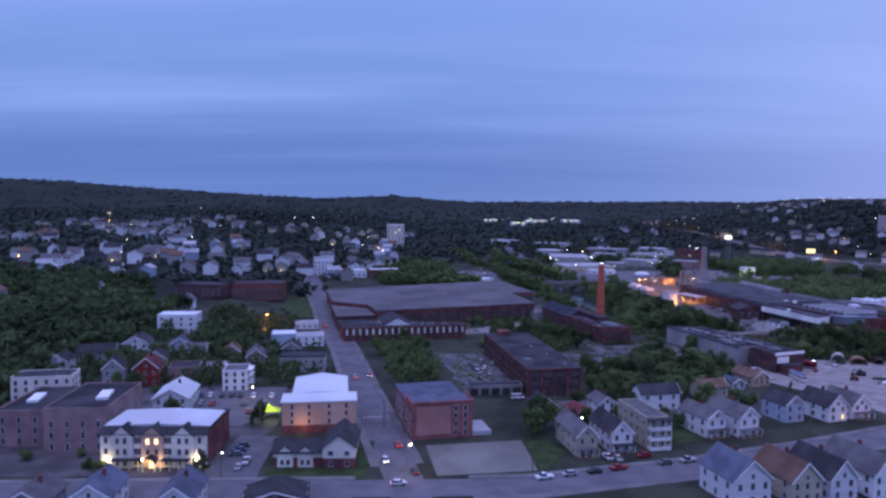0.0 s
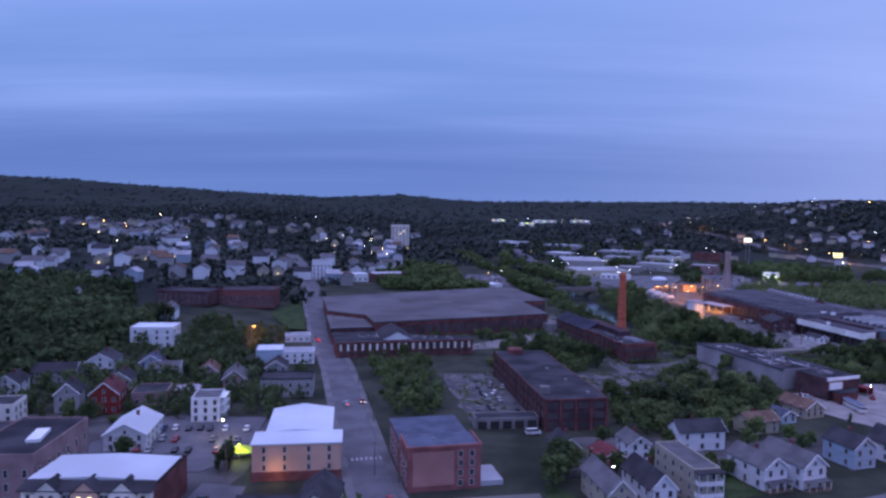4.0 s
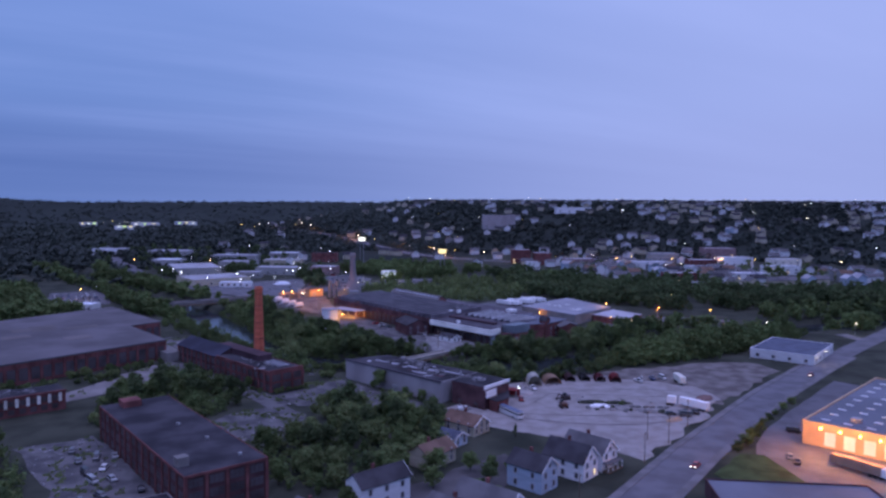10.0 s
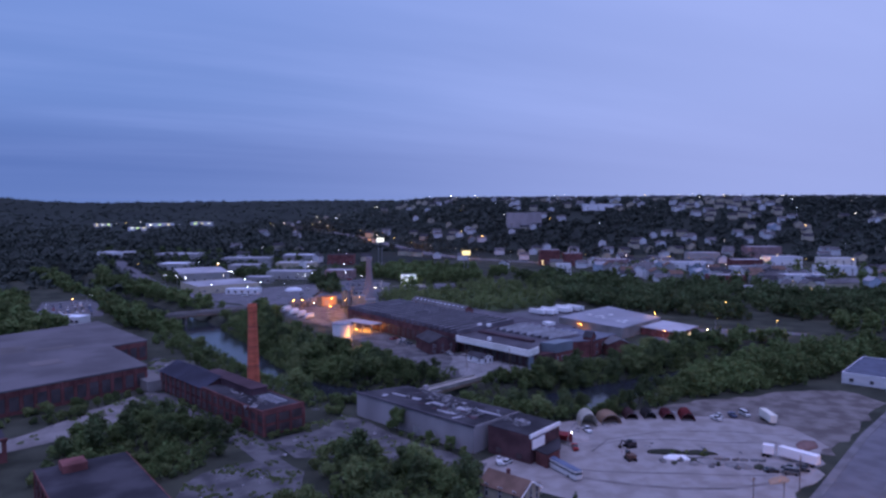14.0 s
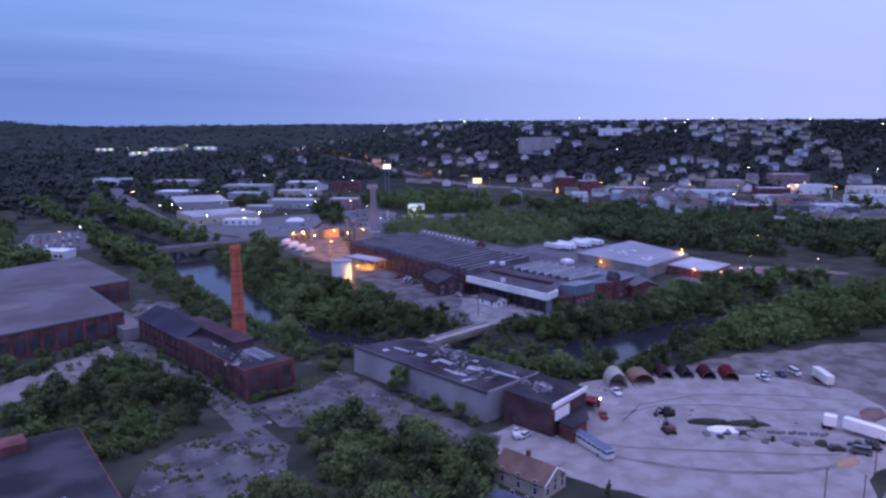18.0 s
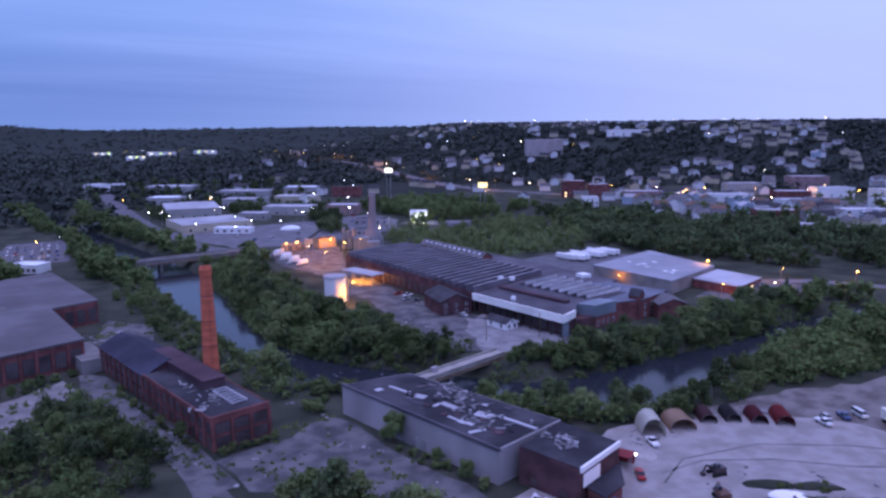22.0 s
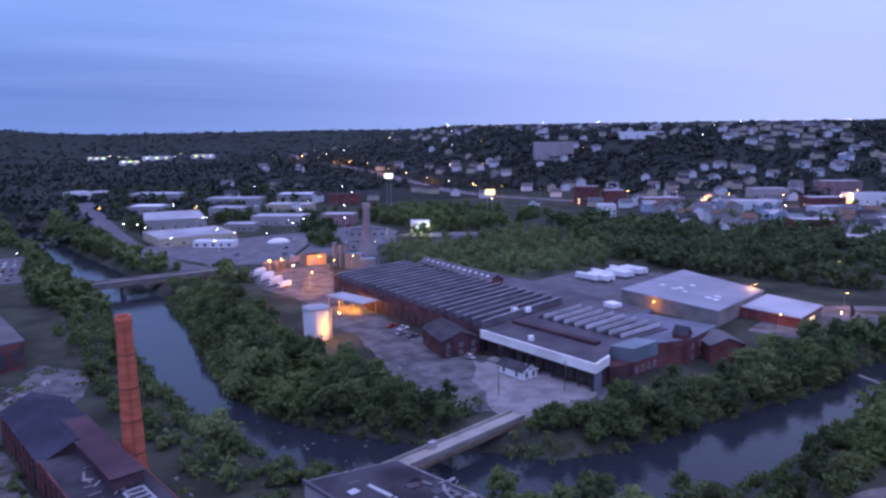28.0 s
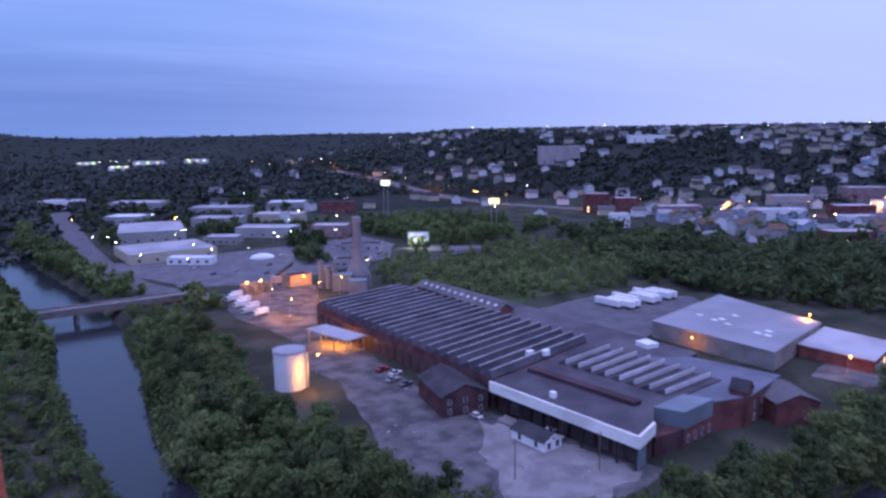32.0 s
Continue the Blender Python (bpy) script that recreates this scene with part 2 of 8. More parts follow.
FRAME_RUST = mat("rusty_window_frame", (0.095, 0.062, 0.062), 0.8, 1, 0.25, 0.05)
RUBBER = mat("tyre_rubber", (0.02, 0.02, 0.022), 0.8, 2, 0.2, 0.05)
TARP_CREAM = mat("cream_tarpaulin", (0.62, 0.60, 0.54), 0.7, 0.6, 0.15, 0.05)
TARP_TAN = mat("tan_tarpaulin", (0.36, 0.25, 0.18), 0.8, 0.6, 0.18, 0.05)
TARP_RED = mat("red_tarpaulin", (0.22, 0.035, 0.042), 0.75, 0.6, 0.2, 0.05)
YELLOW = mat("yellow_machine_paint", (0.17, 0.10, 0.05), 0.5, 1, 0.25, 0.05)
STORE_TAN = mat("tan_block_wall", (0.46, 0.33, 0.22), 0.85, 0.8, 0.12, 0.1)
STORE_ROOF = mat("slate_roof_membrane", (0.145, 0.155, 0.190), 0.8, 0.3, 0.2, 0.05)
GREEN_TARP = mat("green_canopy_cloth", (0.55, 0.65, 0.08), 0.6, 1, 0.12, 0.02)
FOLIAGE = [mat("foliage", (0.120, 0.160, 0.062), 0.85, 0.12, 0.35, 0, island=True, spec=0.12, leaf=0.35),
           mat("dark_foliage", (0.086, 0.116, 0.052), 0.85, 0.12, 0.35, 0, island=True, spec=0.12, leaf=0.35),
           mat("pale_foliage", (0.165, 0.205, 0.085), 0.85, 0.12, 0.3, 0, island=True, spec=0.12, leaf=0.35)]
# distance haze is mixed into this leaf colour: bluer and duller than FOLIAGE
HAZY_FOLIAGE = mat("hazy_foliage", (0.058, 0.070, 0.060), 0.9, 0.02, 0.3, 0, island=True, spec=0.1)
LAMP_SODIUM = glow_mat("sodium_glow", (1.0, 0.42, 0.07), 32)
LAMP_WARM = glow_mat("warm_glow", (1.0, 0.78, 0.45), 22)
LAMP_WHITE = glow_mat("white_glow", (0.92, 0.97, 1.0), 12)
LAMP_GREEN = glow_mat("green_glow", (0.75, 1.0, 0.10), 1.6)
LAMP_RED = glow_mat("red_glow", (1.0, 0.05, 0.06), 8)
PANE_LIT = glow_mat("lit_window", (1.0, 0.72, 0.33), 1.6)
SIGN_LIT = glow_mat("lit_sign_face", (0.95, 0.97, 0.80), 1.3)
SIGN_YELLOW = glow_mat("lit_yellow_face", (1.0, 0.80, 0.35), 1.3)

# ---- mesh helpers ----


def mesh_of(name, bm, material):
    me = bpy.data.meshes.new(name)
    bmesh.ops.recalc_face_normals(bm, faces=bm.faces)
    bm.to_mesh(me)
    bm.free()
    for mm in material if isinstance(material, (list, tuple)) else [material]:
        me.materials.append(mm)
    return me


def part(name, bm, material, parent=None, label=""):
    """Links a bmesh, or a mesh that is shared, as one object under a thing."""
    me = bm if isinstance(bm, bpy.types.Mesh) else mesh_of(name, bm, material)
    ob = new(name, me)
    if parent is not None:
        ob.parent = parent
    if label:
        ob["label"] = label
    return ob


def thing(name, x, y, z, rz, label, category, group="", kind=""):
    ob = new(name)
    ob.empty_display_size = 1.0
    ob.matrix_world = pose(x, y, z, 0, 0, rz)
    return tagged(ob, label, category, group, kind)


def box(bm, x0, x1, y0, y1, z0, z1, mi=0):
    v = [bm.verts.new(p) for p in ((x0, y0, z0), (x1, y0, z0), (x1, y1, z0), (x0, y1, z0), (x0, y0, z1), (x1, y0, z1), (x1, y1, z1), (x0, y1, z1))]
    for f in ((3, 2, 1, 0), (4, 5, 6, 7), (0, 1, 5, 4), (1, 2, 6, 5), (2, 3, 7, 6), (3, 0, 4, 7)):
        bm.faces.new([v[i] for i in f]).material_index = mi
    return v


def boxes(*rows):
    bm = bmesh.new()
    for r in rows:
        box(bm, *r)
    return bm


def prism(pts, z0, z1, bm=None):
    """A footprint raised from z0 to z1."""
    bm = bm or bmesh.new()
    lo = [bm.verts.new((x, y, z0)) for x, y in pts]
    hi = [bm.verts.new((x, y, z1)) for x, y in pts]
    n = len(pts)
    bm.faces.new(lo[::-1])
    bm.faces.new(hi)
    for i in range(n):
        bm.faces.new((lo[i], lo[(i + 1) % n], hi[(i + 1) % n], hi[i]))
    return bm


def tube(bm, x, y, z0, z1, r0, r1, n=12):
    a = [bm.verts.new((x + r0 * math.cos(i * math.tau / n), y + r0 * math.sin(i * math.tau / n), z0)) for i in range(n)]
    b = [bm.verts.new((x + r1 * math.cos(i * math.tau / n), y + r1 * math.sin(i * math.tau / n), z1)) for i in range(n)]
    for i in range(n):
        bm.faces.new((a[i], a[(i + 1) % n], b[(i + 1) % n], b[i]))
    bm.faces.new(a[::-1])
    bm.faces.new(b)
    return bm


def beam(bm, p, q, w, h):
    """A square bar from p to q."""
    p, q = Vector(p), Vector(q)
    d = (q - p).normalized()
    s = d.cross(Vector((0, 0, 1)))
    s = (s.normalized() if s.length > 1e-4 else Vector((1, 0, 0))) * w / 2
    u = s.cross(d).normalized() * h / 2
    a = [bm.verts.new(p + k) for k in (s + u, -s + u, -s - u, s - u)]
    b = [bm.verts.new(q + k) for k in (s + u, -s + u, -s - u, s - u)]
    for i in range(4):
        bm.faces.new((a[i], a[(i + 1) % 4], b[(i + 1) % 4], b[i]))
    bm.faces.new(a[::-1])
    bm.faces.new(b)
    return bm


CACHE = {}
FOOT = []


def inside(x, y, poly):
    hit, j = False, len(poly) - 1
    for i in range(len(poly)):
        (xi, yi), (xj, yj) = poly[i], poly[j]
        if (yi > y) != (yj > y) and x < (xj - xi) * (y - yi) / (yj - yi) + xi:
            hit = not hit
        j = i
    return hit


def grown(poly, by):
    cx, cy = sum(p[0] for p in poly) / len(poly), sum(p[1] for p in poly) / len(poly)
    out = []
    for x, y in poly:
        d = math.hypot(x - cx, y - cy) or 1
        out.append((x + (x - cx) / d * by, y + (y - cy) / d * by))
    return out


def rect(x, y, rz, x0, x1, y0, y1):
    c, s = math.cos(radians(rz)), math.sin(radians(rz))
    return [(x + a * c - b * s, y + a * s + b * c) for a, b in ((x0, y0), (x1, y0), (x1, y1), (x0, y1))]


def smooth(v, a, b):
    t = min(max((v - a) / (b - a), 0.0), 1.0)
    return t * t * (3 - 2 * t)


# ---- the lie of the land ----
RIVER = [(30, 1100, 14), (50, 1000, 14), (75, 860, 15), (100, 740, 18), (113, 665, 17), (117, 612, 16), (119, 566, 13.5), (122, 528, 11), (126, 498, 10), (134, 470, 11), (148, 447, 13), (168, 426, 14), (192, 403, 14), (218, 394, 17), (255, 399, 15), (300, 403, 12), (340, 411, 12), (400, 410, 14), (520, 395, 16), (800, 340, 18)]
WATER_Z = -4.2


def river_gap(x, y):
    """Distance outside the river's edge; negative in the water."""
    best = 1e9
    for (ax, ay, aw), (bx, by, bw) in zip(RIVER, RIVER[1:]):
        dx, dy = bx - ax, by - ay
        t = min(max(((x - ax) * dx + (y - ay) * dy) / (dx * dx + dy * dy), 0), 1)
        best = min(best, math.hypot(x - ax - t * dx, y - ay - t * dy) - (aw + t * (bw - aw)))
    return best


RIDGE = [(-60, 205), (-45, 200), (-32, 182), (-20, 134), (-10, 96), (-4, 112), (0, 92), (4, 84), (12, 88), (20, 92), (30, 92), (60, 100), (90, 100)]


def land(x, y):
    dx, dy = x - 60, y - 200
    u, v = dx * 0.46 + dy * 0.888, dx * 0.888 - dy * 0.46
    start = min(max(1000 - 0.5 * v, 690), 1120)
    side = smooth(v, -420, 40)
    z = 86 * smooth(u, start, start + 620) * side
    z += 9 * smooth(-x, 70, 210) * smooth(y, 300, 420) + 18 * smooth(-x, 60, 420) * smooth(y, 480, 800)
    z += 24 * smooth(y, 800, 1500) * (1 - side)
    far = math.hypot(x, y)
    if far > 1500:
        az = math.degrees(math.atan2(x, y))
        top = np.interp(az, [r[0] for r in RIDGE], [r[1] for r in RIDGE])
        z += (top - z) * smooth(far, 2500, 4100)
        z += 10 * noise.noise((x * 0.002, y * 0.002, 0)) * smooth(far, 1800, 3000)
    if 0 < y < 1150 and 0 < x < 900:
        g = river_gap(x, y)
        if g < 7:
            z = z * smooth(g, 0, 7) - 6.0 * (1 - smooth(g, -3.0, 6.0))
    return z

# ---- ground, water, roads ----


def steps(stops):
    out = []
    for (a, sa), (b, sb) in zip(stops, stops[1:]):
        v, k = a, sa
        while v < b - 0.5 * k:
            out.append(v)
            v += k
            k = sa + (sb - sa) * (v - a) / (b - a)
    return out + [stops[-1][0]]


gx = steps([(-3700, 220), (-300, 12), (80, 5), (420, 6), (900, 40), (4300, 240)])
gy = steps([(-260, 40), (180, 8), (350, 5), (720, 6), (1100, 25), (2000, 60), (4650, 160)])
gverts = [(x, y, land(x, y)) for y in gy for x in gx]
nx = len(gx)
gfaces = [(j * nx + i, j * nx + i + 1, (j + 1) * nx + i + 1, (j + 1) * nx + i) for j in range(len(gy) - 1) for i in range(nx - 1)]
gme = bpy.data.meshes.new("ground")
gme.from_pydata(gverts, [], gfaces)
gme.materials.append(GROUND)
gme.materials.append(WOODLAND)
for p in gme.polygons:
    p.use_smooth = True
    # hills and far ground take the colour with tree shade painted in
    if p.center.z > 7 or p.center.y > 1050 or p.center.x < -260:
        p.material_index = 1
tagged(new("ground", gme), "dark earth and rough grass on the valley floor and hills", "ground", kind="structure")

wbm = bmesh.new()
row = []
for i, (x, y, w) in enumerate(RIVER):
    (ax, ay, _), (bx, by, _) = RIVER[max(i - 1, 0)], RIVER[min(i + 1, len(RIVER) - 1)]
    d = math.hypot(bx - ax, by - ay)
    ox, oy = -(by - ay) / d * (w + 7), (bx - ax) / d * (w + 7)
    row.append((wbm.verts.new((x + ox, y + oy, WATER_Z)), wbm.verts.new((x - ox, y - oy, WATER_Z))))
for (a, b), (c, d) in zip(row, row[1:]):
    wbm.faces.new((a, b, d, c))
tagged(part("water", wbm, WATER), "dark river water with small ripples", "river", kind="structure")


def strip(name, line, left, right, z, material, label, thick=0.0, category="road"):
    """A band along a line, from left to right metres of it."""
    bm = bmesh.new()
    rows = []
    for i, (x, y) in enumerate(line):
        (ax, ay), (bx, by) = line[max(i - 1, 0)], line[min(i + 1, len(line) - 1)]
        d = math.hypot(bx - ax, by - ay)
        nxx, nyy = (by - ay) / d, -(bx - ax) / d
        pts = [(x + nxx * k, y + nyy * k) for k in (left, right)]
        zs = [land(px, py) + z for px, py in pts]
        rows.append([bm.verts.new((*p, zz)) for p, zz in zip(pts, zs)] + [bm.verts.new((*p, zz - 0.4)) for p, zz in zip(pts, zs)])
    for r, s in zip(rows, rows[1:]):
        bm.faces.new((r[0], r[1], s[1], s[0]))
        bm.faces.new((r[1], r[3], s[3], s[1]))
        bm.faces.new((r[2], r[0], s[0], s[2]))
    ob = tagged(part(name, bm, material), label, category, kind="structure")
    return ob


def band_foot(line, half):
    for (ax, ay), (bx, by) in zip(line, line[1:]):
        d = math.hypot(bx - ax, by - ay)
        ox, oy = -(by - ay) / d * half, (bx - ax) / d * half
        FOOT.append([(ax + ox, ay + oy), (bx + ox, by + oy), (bx - ox, by - oy), (ax - ox, ay - oy)])


def finer(line, gap=14):
    out = []
    for (ax, ay), (bx, by) in zip(line, line[1:]):
        n = max(1, int(math.hypot(bx - ax, by - ay) / gap))
        out += [(ax + (bx - ax) * k / n, ay + (by - ay) * k / n) for k in range(n)]
    return out + [line[-1]]


MAIN = finer([(0, 150), (-9.5, 196), (-27, 270), (-52, 380), (-76, 470), (-113, 628), (-128, 700), (-150, 790), (-190, 900)])
CROSS = finer([(-260, 178), (-100, 190), (-9, 194), (26, 196), (80, 212), (122, 228), (165, 247), (192, 259), (280, 293), (345, 314), (420, 336), (520, 362), (760, 430)])
BACK = finer([(-230, 246), (-140, 250), (-60, 246)])
HILLROAD = finer([(448, 346), (457, 366), (453, 384), (449, 404), (438, 432), (416, 463), (396, 474), (380, 484)])
HIGHWAY = finer([(400, 1800), (450, 1640), (500, 1470), (530, 1300), (545, 1160), (565, 1060), (610, 960), (690, 850), (800, 730), (920, 600)], 25)
BYWAY = finer([(98, 1130), (108, 1010), (117, 910), (128, 815), (141, 752), (160, 712), (180, 690)], 20)
for nm, ln, hw, lb in (("road_main", MAIN, 5.6, "grey asphalt street running straight between brick mills"), ("road_cross", CROSS, 6.0, "wide asphalt street past wooden houses"), ("road_hill", HILLROAD, 4.5, "asphalt road beside the warehouse"), ("road_highway", HIGHWAY, 9.0, "raised highway along the foot of the hill"), ("road_byway", BYWAY, 9.0, "asphalt road over the river bridge")):
    strip(nm, ln, -hw, hw, 0.06 if nm != "road_cross" else 0.07, ASPHALT, lb)
    band_foot(ln, hw + 3.2)
for nm, ln, hw in (("pavement_main", MAIN, 5.6), ("pavement_cross", CROSS, 6.0)):
    cut = -9.5 if ln is MAIN else None
    for a, b in ((-hw - 2.6, -hw), (hw, hw + 2.6)):
        pieces = [[p for p in ln if p[1] > 206], [p for p in ln if p[1] < 186]] if ln is MAIN else [[p for p in ln if p[0] < -18], [p for p in ln if 0 < p[0] < 400]]
        for piece in pieces:
            if len(piece) > 1:
                strip(nm, piece, a, b, 0.2, PAVING, "pale concrete pavement with a kerb", category="pavement")


def marking(x, y, rz, w, h, material=WHITE_PAINT, name="road_marking"):
    ob = part(name, boxes((-w / 2, w / 2, -h / 2, h / 2, 0, 0.012)), material)
    ob.matrix_world = pose(x, y, land(x, y) + 0.075, 0, 0, rz)
    return tagged(ob, "worn white painted road marking on asphalt", "road marking", "road markings", "structure")


for k in range(8):
    marking(-28.4 + 1.45 * k, 258.6 + 0.32 * k, 13, 0.55, 2.2, WORN_LINE)
for k in range(26):
    i = 9 + 2 * k
    if i + 1 < len(MAIN):
        x, y = MAIN[i]
        marking(x, y, 103 - 90, 0.16, 4.0, YELLOW)


AREAS = []


def area(name, pts, z, material, label, category, blocks=True):
    AREAS.append(name)
    z += 0.005 * len(AREAS)
    bm = bmesh.new()
    vs = [bm.verts.new((x, y, z)) for x, y in pts]
    lo = [bm.verts.new((x, y, z - 0.35)) for x, y in pts]
    bm.faces.new(vs)
    for i in range(len(pts)):
        j = (i + 1) % len(pts)
        bm.faces.new((vs[i], lo[i], lo[j], vs[j]))
    bmesh.ops.triangulate(bm, faces=[f for f in bm.faces if len(f.verts) > 4])
    if blocks:
        FOOT.append(list(pts))
    return tagged(part(name, bm, material), label, category, kind="structure")


def rough_edge(pts, gap=7, jit=1.6, seed=3):
    rr = random.Random(seed)
    out = []
    for (ax, ay), (bx, by) in zip(pts, pts[1:] + pts[:1]):
        n = max(1, int(math.hypot(bx - ax, by - ay) / gap))
        out += [(ax + (bx - ax) * k / n + rr.uniform(-jit, jit), ay + (by - ay) * k / n + rr.uniform(-jit, jit)) for k in range(n)]
    return out


area("ground_lot", rough_edge([(140, 328), (143, 344), (168, 352), (190, 364), (218, 358), (240, 350), (252, 336), (262, 318), (256, 300), (235, 288), (196, 272), (172, 262), (165, 290)], 5, 1.8), 0.065, GRAVEL, "pale tan gravel yard with wheel ruts", "yard", False)
area("ground_lot_rear", rough_edge([(215, 352), (222, 363), (255, 361), (300, 352), (330, 342), (326, 320), (280, 305), (250, 294), (236, 310), (238, 338)], 6, 2.0), 0.02, mat("brown_yard_dirt", (0.130, 0.112, 0.108), 0.95, 0.9, 0.35, 0.4, second=(0.19, 0.175, 0.17)), "brown dirt and weeds at the back of the yard", "yard", False)
area("ground_corner_lot", [(-5, 229), (27, 235), (29, 208), (-1, 203)], 0.05, mat("corner_gravel", (0.185, 0.18, 0.165), 0.95, 0.4, 0.25, 0.3), "bare fenced corner lot of grey gravel", "lot")
area("ground_car_park", rough_edge([(-3, 372), (22, 374), (33, 300), (10, 297)]), 0.05, RUBBLE, "broken grey car park between brick buildings", "car park")
area("ground_rubble_court", rough_edge([(55, 352), (60, 372), (76, 380), (90, 380), (94, 362), (86, 342), (66, 340)]), 0.05, RUBBLE, "cracked concrete slab of a demolished building", "slab")
area("ground_rubble_yard", rough_edge([(92, 396), (112, 402), (128, 410), (134, 376), (146, 342), (138, 330), (128, 352), (112, 368), (96, 376)]), 0.055, RUBBLE, "dusty broken yard beside the grey building", "yard")
area("ground_rubble_strip", rough_edge([(26, 452), (56, 482), (62, 466), (40, 436), (10, 425), (8, 440)]), 0.05, mat("dusty_gravel", (0.185, 0.172, 0.172), 0.95, 0.8, 0.3, 0.4), "pale gravel strip in front of the mill", "yard")
area("ground_lane", rough_edge([(62, 488), (70, 480), (90, 402), (94, 380), (84, 380), (80, 402), (62, 470)], 9, 0.8), 0.06, RUBBLE, "old lane beside the brick hall", "lane")
area("ground_mill_court", rough_edge([(62, 500), (70, 492), (84, 500), (92, 540), (74, 560), (66, 520)]), 0.05, RUBBLE, "littered yard behind the mill", "yard")
area("ground_plant_yard", rough_edge([(190, 446), (204, 440), (224, 432), (240, 438), (224, 484), (212, 520), (210, 612), (214, 640), (232, 700), (210, 715), (182, 700), (176, 650), (190, 600), (184, 560), (190, 540), (186, 500), (180, 470)], 8, 1.0), 0.05, RUBBLE, "concrete yard of the plant", "yard", True)
area("ground_depot", rough_edge([(300, 590), (318, 530), (378, 548), (392, 575), (350, 600)], 8, 0.8), 0.05, ASPHALT, "asphalt trailer park beside the warehouse", "yard")
area("ground_forecourt", rough_edge([(334, 466), (352, 474), (398, 478), (404, 452), (370, 440), (340, 450)], 8, 0.8), 0.05, RUBBLE, "forecourt of the warehouse", "yard")
area("ground_meadow", rough_edge([(268, 640), (300, 600), (318, 612), (372, 612), (400, 640), (420, 720), (340, 740), (290, 700)], 10, 3), 0.05, MEADOW, "rough green meadow beyond the plant", "meadow", False)
area("ground_industrial", rough_edge([(165, 730), (215, 720), (300, 760), (330, 820), (320, 950), (200, 1000), (120, 960), (118, 850)], 15, 3), 0.05, ASPHALT, "asphalt yards of the industrial estate", "yard", False)
area("ground_mill_parking", rough_edge([(12, 735), (60, 732), (62, 790), (52, 870), (34, 900), (20, 840)], 10, 1), 6.0 * 0 + 0.06, ASPHALT, "car park beside the river", "car park")
area("ground_store_yard", rough_edge([(197, 238), (211, 250), (234, 263), (284, 280), (330, 294), (332, 282), (252, 256), (252, 240), (244, 204), (206, 204), (200, 222)], 8, 0.5), 0.06, ASPHALT, "lit loading yard of the store", "yard")
area("ground_silo_yard", rough_edge([(324, 798), (336, 775), (362, 764), (372, 780), (352, 800)], 6, 0.8), 0.05, PAVING, "lit concrete yard before the silo house", "yard")
area("lawn", rough_edge([(30, 244), (35, 236), (41, 224), (30, 207), (28, 230)], 5, 0.4), 0.06, GRASS, "mown green lawn beside a house", "lawn")
area("lawn_bank", [(-22, 200), (-22, 232), (-28, 236), (-52, 205), (-50, 200)], 0.06, GRASS, "green lawn round the brick house", "lawn", False)
area("lawn_side", rough_edge([(79, 232), (90, 237), (84, 262), (72, 258)], 6, 0.5), 0.06, GRASS, "green garden between houses", "lawn", False)
area("lawn_corner", rough_edge([(182, 243), (205, 251), (210, 246), (200, 224), (181, 233)], 6, 0.5), 0.07, GRASS, "mown verge at the corner of the store", "lawn", False)
area("lawn_mill", rough_edge([(-96, 470), (-84, 466), (-116, 600), (-150, 610), (-140, 560)], 9, 1), land(-115, 540) + 0.35, GRASS, "grassy slope beside the street", "lawn", False)
area("ground_town_lot", rough_edge([(-112, 246), (-72, 246), (-62, 262), (-66, 300), (-100, 300), (-115, 270)], 8, 0.8), 0.3, ASPHALT, "car park behind the houses", "car park", False)
area("ground_house_lot", [(-70, 200), (-53, 200), (-55, 236), (-68, 238)], 0.06, ASPHALT, "small car park beside the brick house", "car park", False)

area("ground_back_yards", rough_edge([(-178, 199), (-72, 200), (-58, 244), (-60, 299), (-176, 299)], 9, 1.5), 0.03, mat("worn_yard", (0.085, 0.080, 0.084), 0.95, 0.5, 0.4, 0.4), "worn paved back yards between the town houses", "yard", False)
area("ground_house_yards", rough_edge([(36, 246), (62, 251), (92, 258), (130, 270), (136, 288), (100, 282), (60, 284), (36, 280)], 7, 1.5), 0.03, mat("worn_yard", (0.085, 0.080, 0.084), 0.95, 0.5, 0.4, 0.4), "worn yards behind the wooden houses", "yard", False)
for line, half in (([(166, 318), (168.5, 314.3), (175.6, 306), (185.7, 297.6), (197.6, 290.9), (210.6, 288), (226, 291)], 0.8), ([(168, 325), (173.5, 319.6), (182.9, 313.1), (195.1, 305.5), (206.5, 297.5), (217.7, 291.2)], 0.5), ([(186, 338), (200, 338), (216, 330), (230, 318), (244, 310)], 0.5), ([(183, 334), (196, 341), (220, 338), (240, 326), (256, 312)], 0.35)):
    strip("ground_ruts", finer(line, 3), -half, half, 0.075, mat("damp_gravel", (0.165, 0.150, 0.150), 0.95, 0.8, 0.3, 0.4), "dark damp wheel ruts in the gravel", category="yard")
area("ground_gate_apron", rough_edge([(197, 437), (206, 431), (226, 437), (234, 440), (226, 476), (214, 486), (206, 468), (199, 450)], 3, 1.8), 0.06, mat("pale_yard_concrete", (0.20, 0.195, 0.20), 0.9, 0.9, 0.28, 0.2), "pale worn concrete apron inside the plant gate", "yard", False)

# ---- windows, houses ----


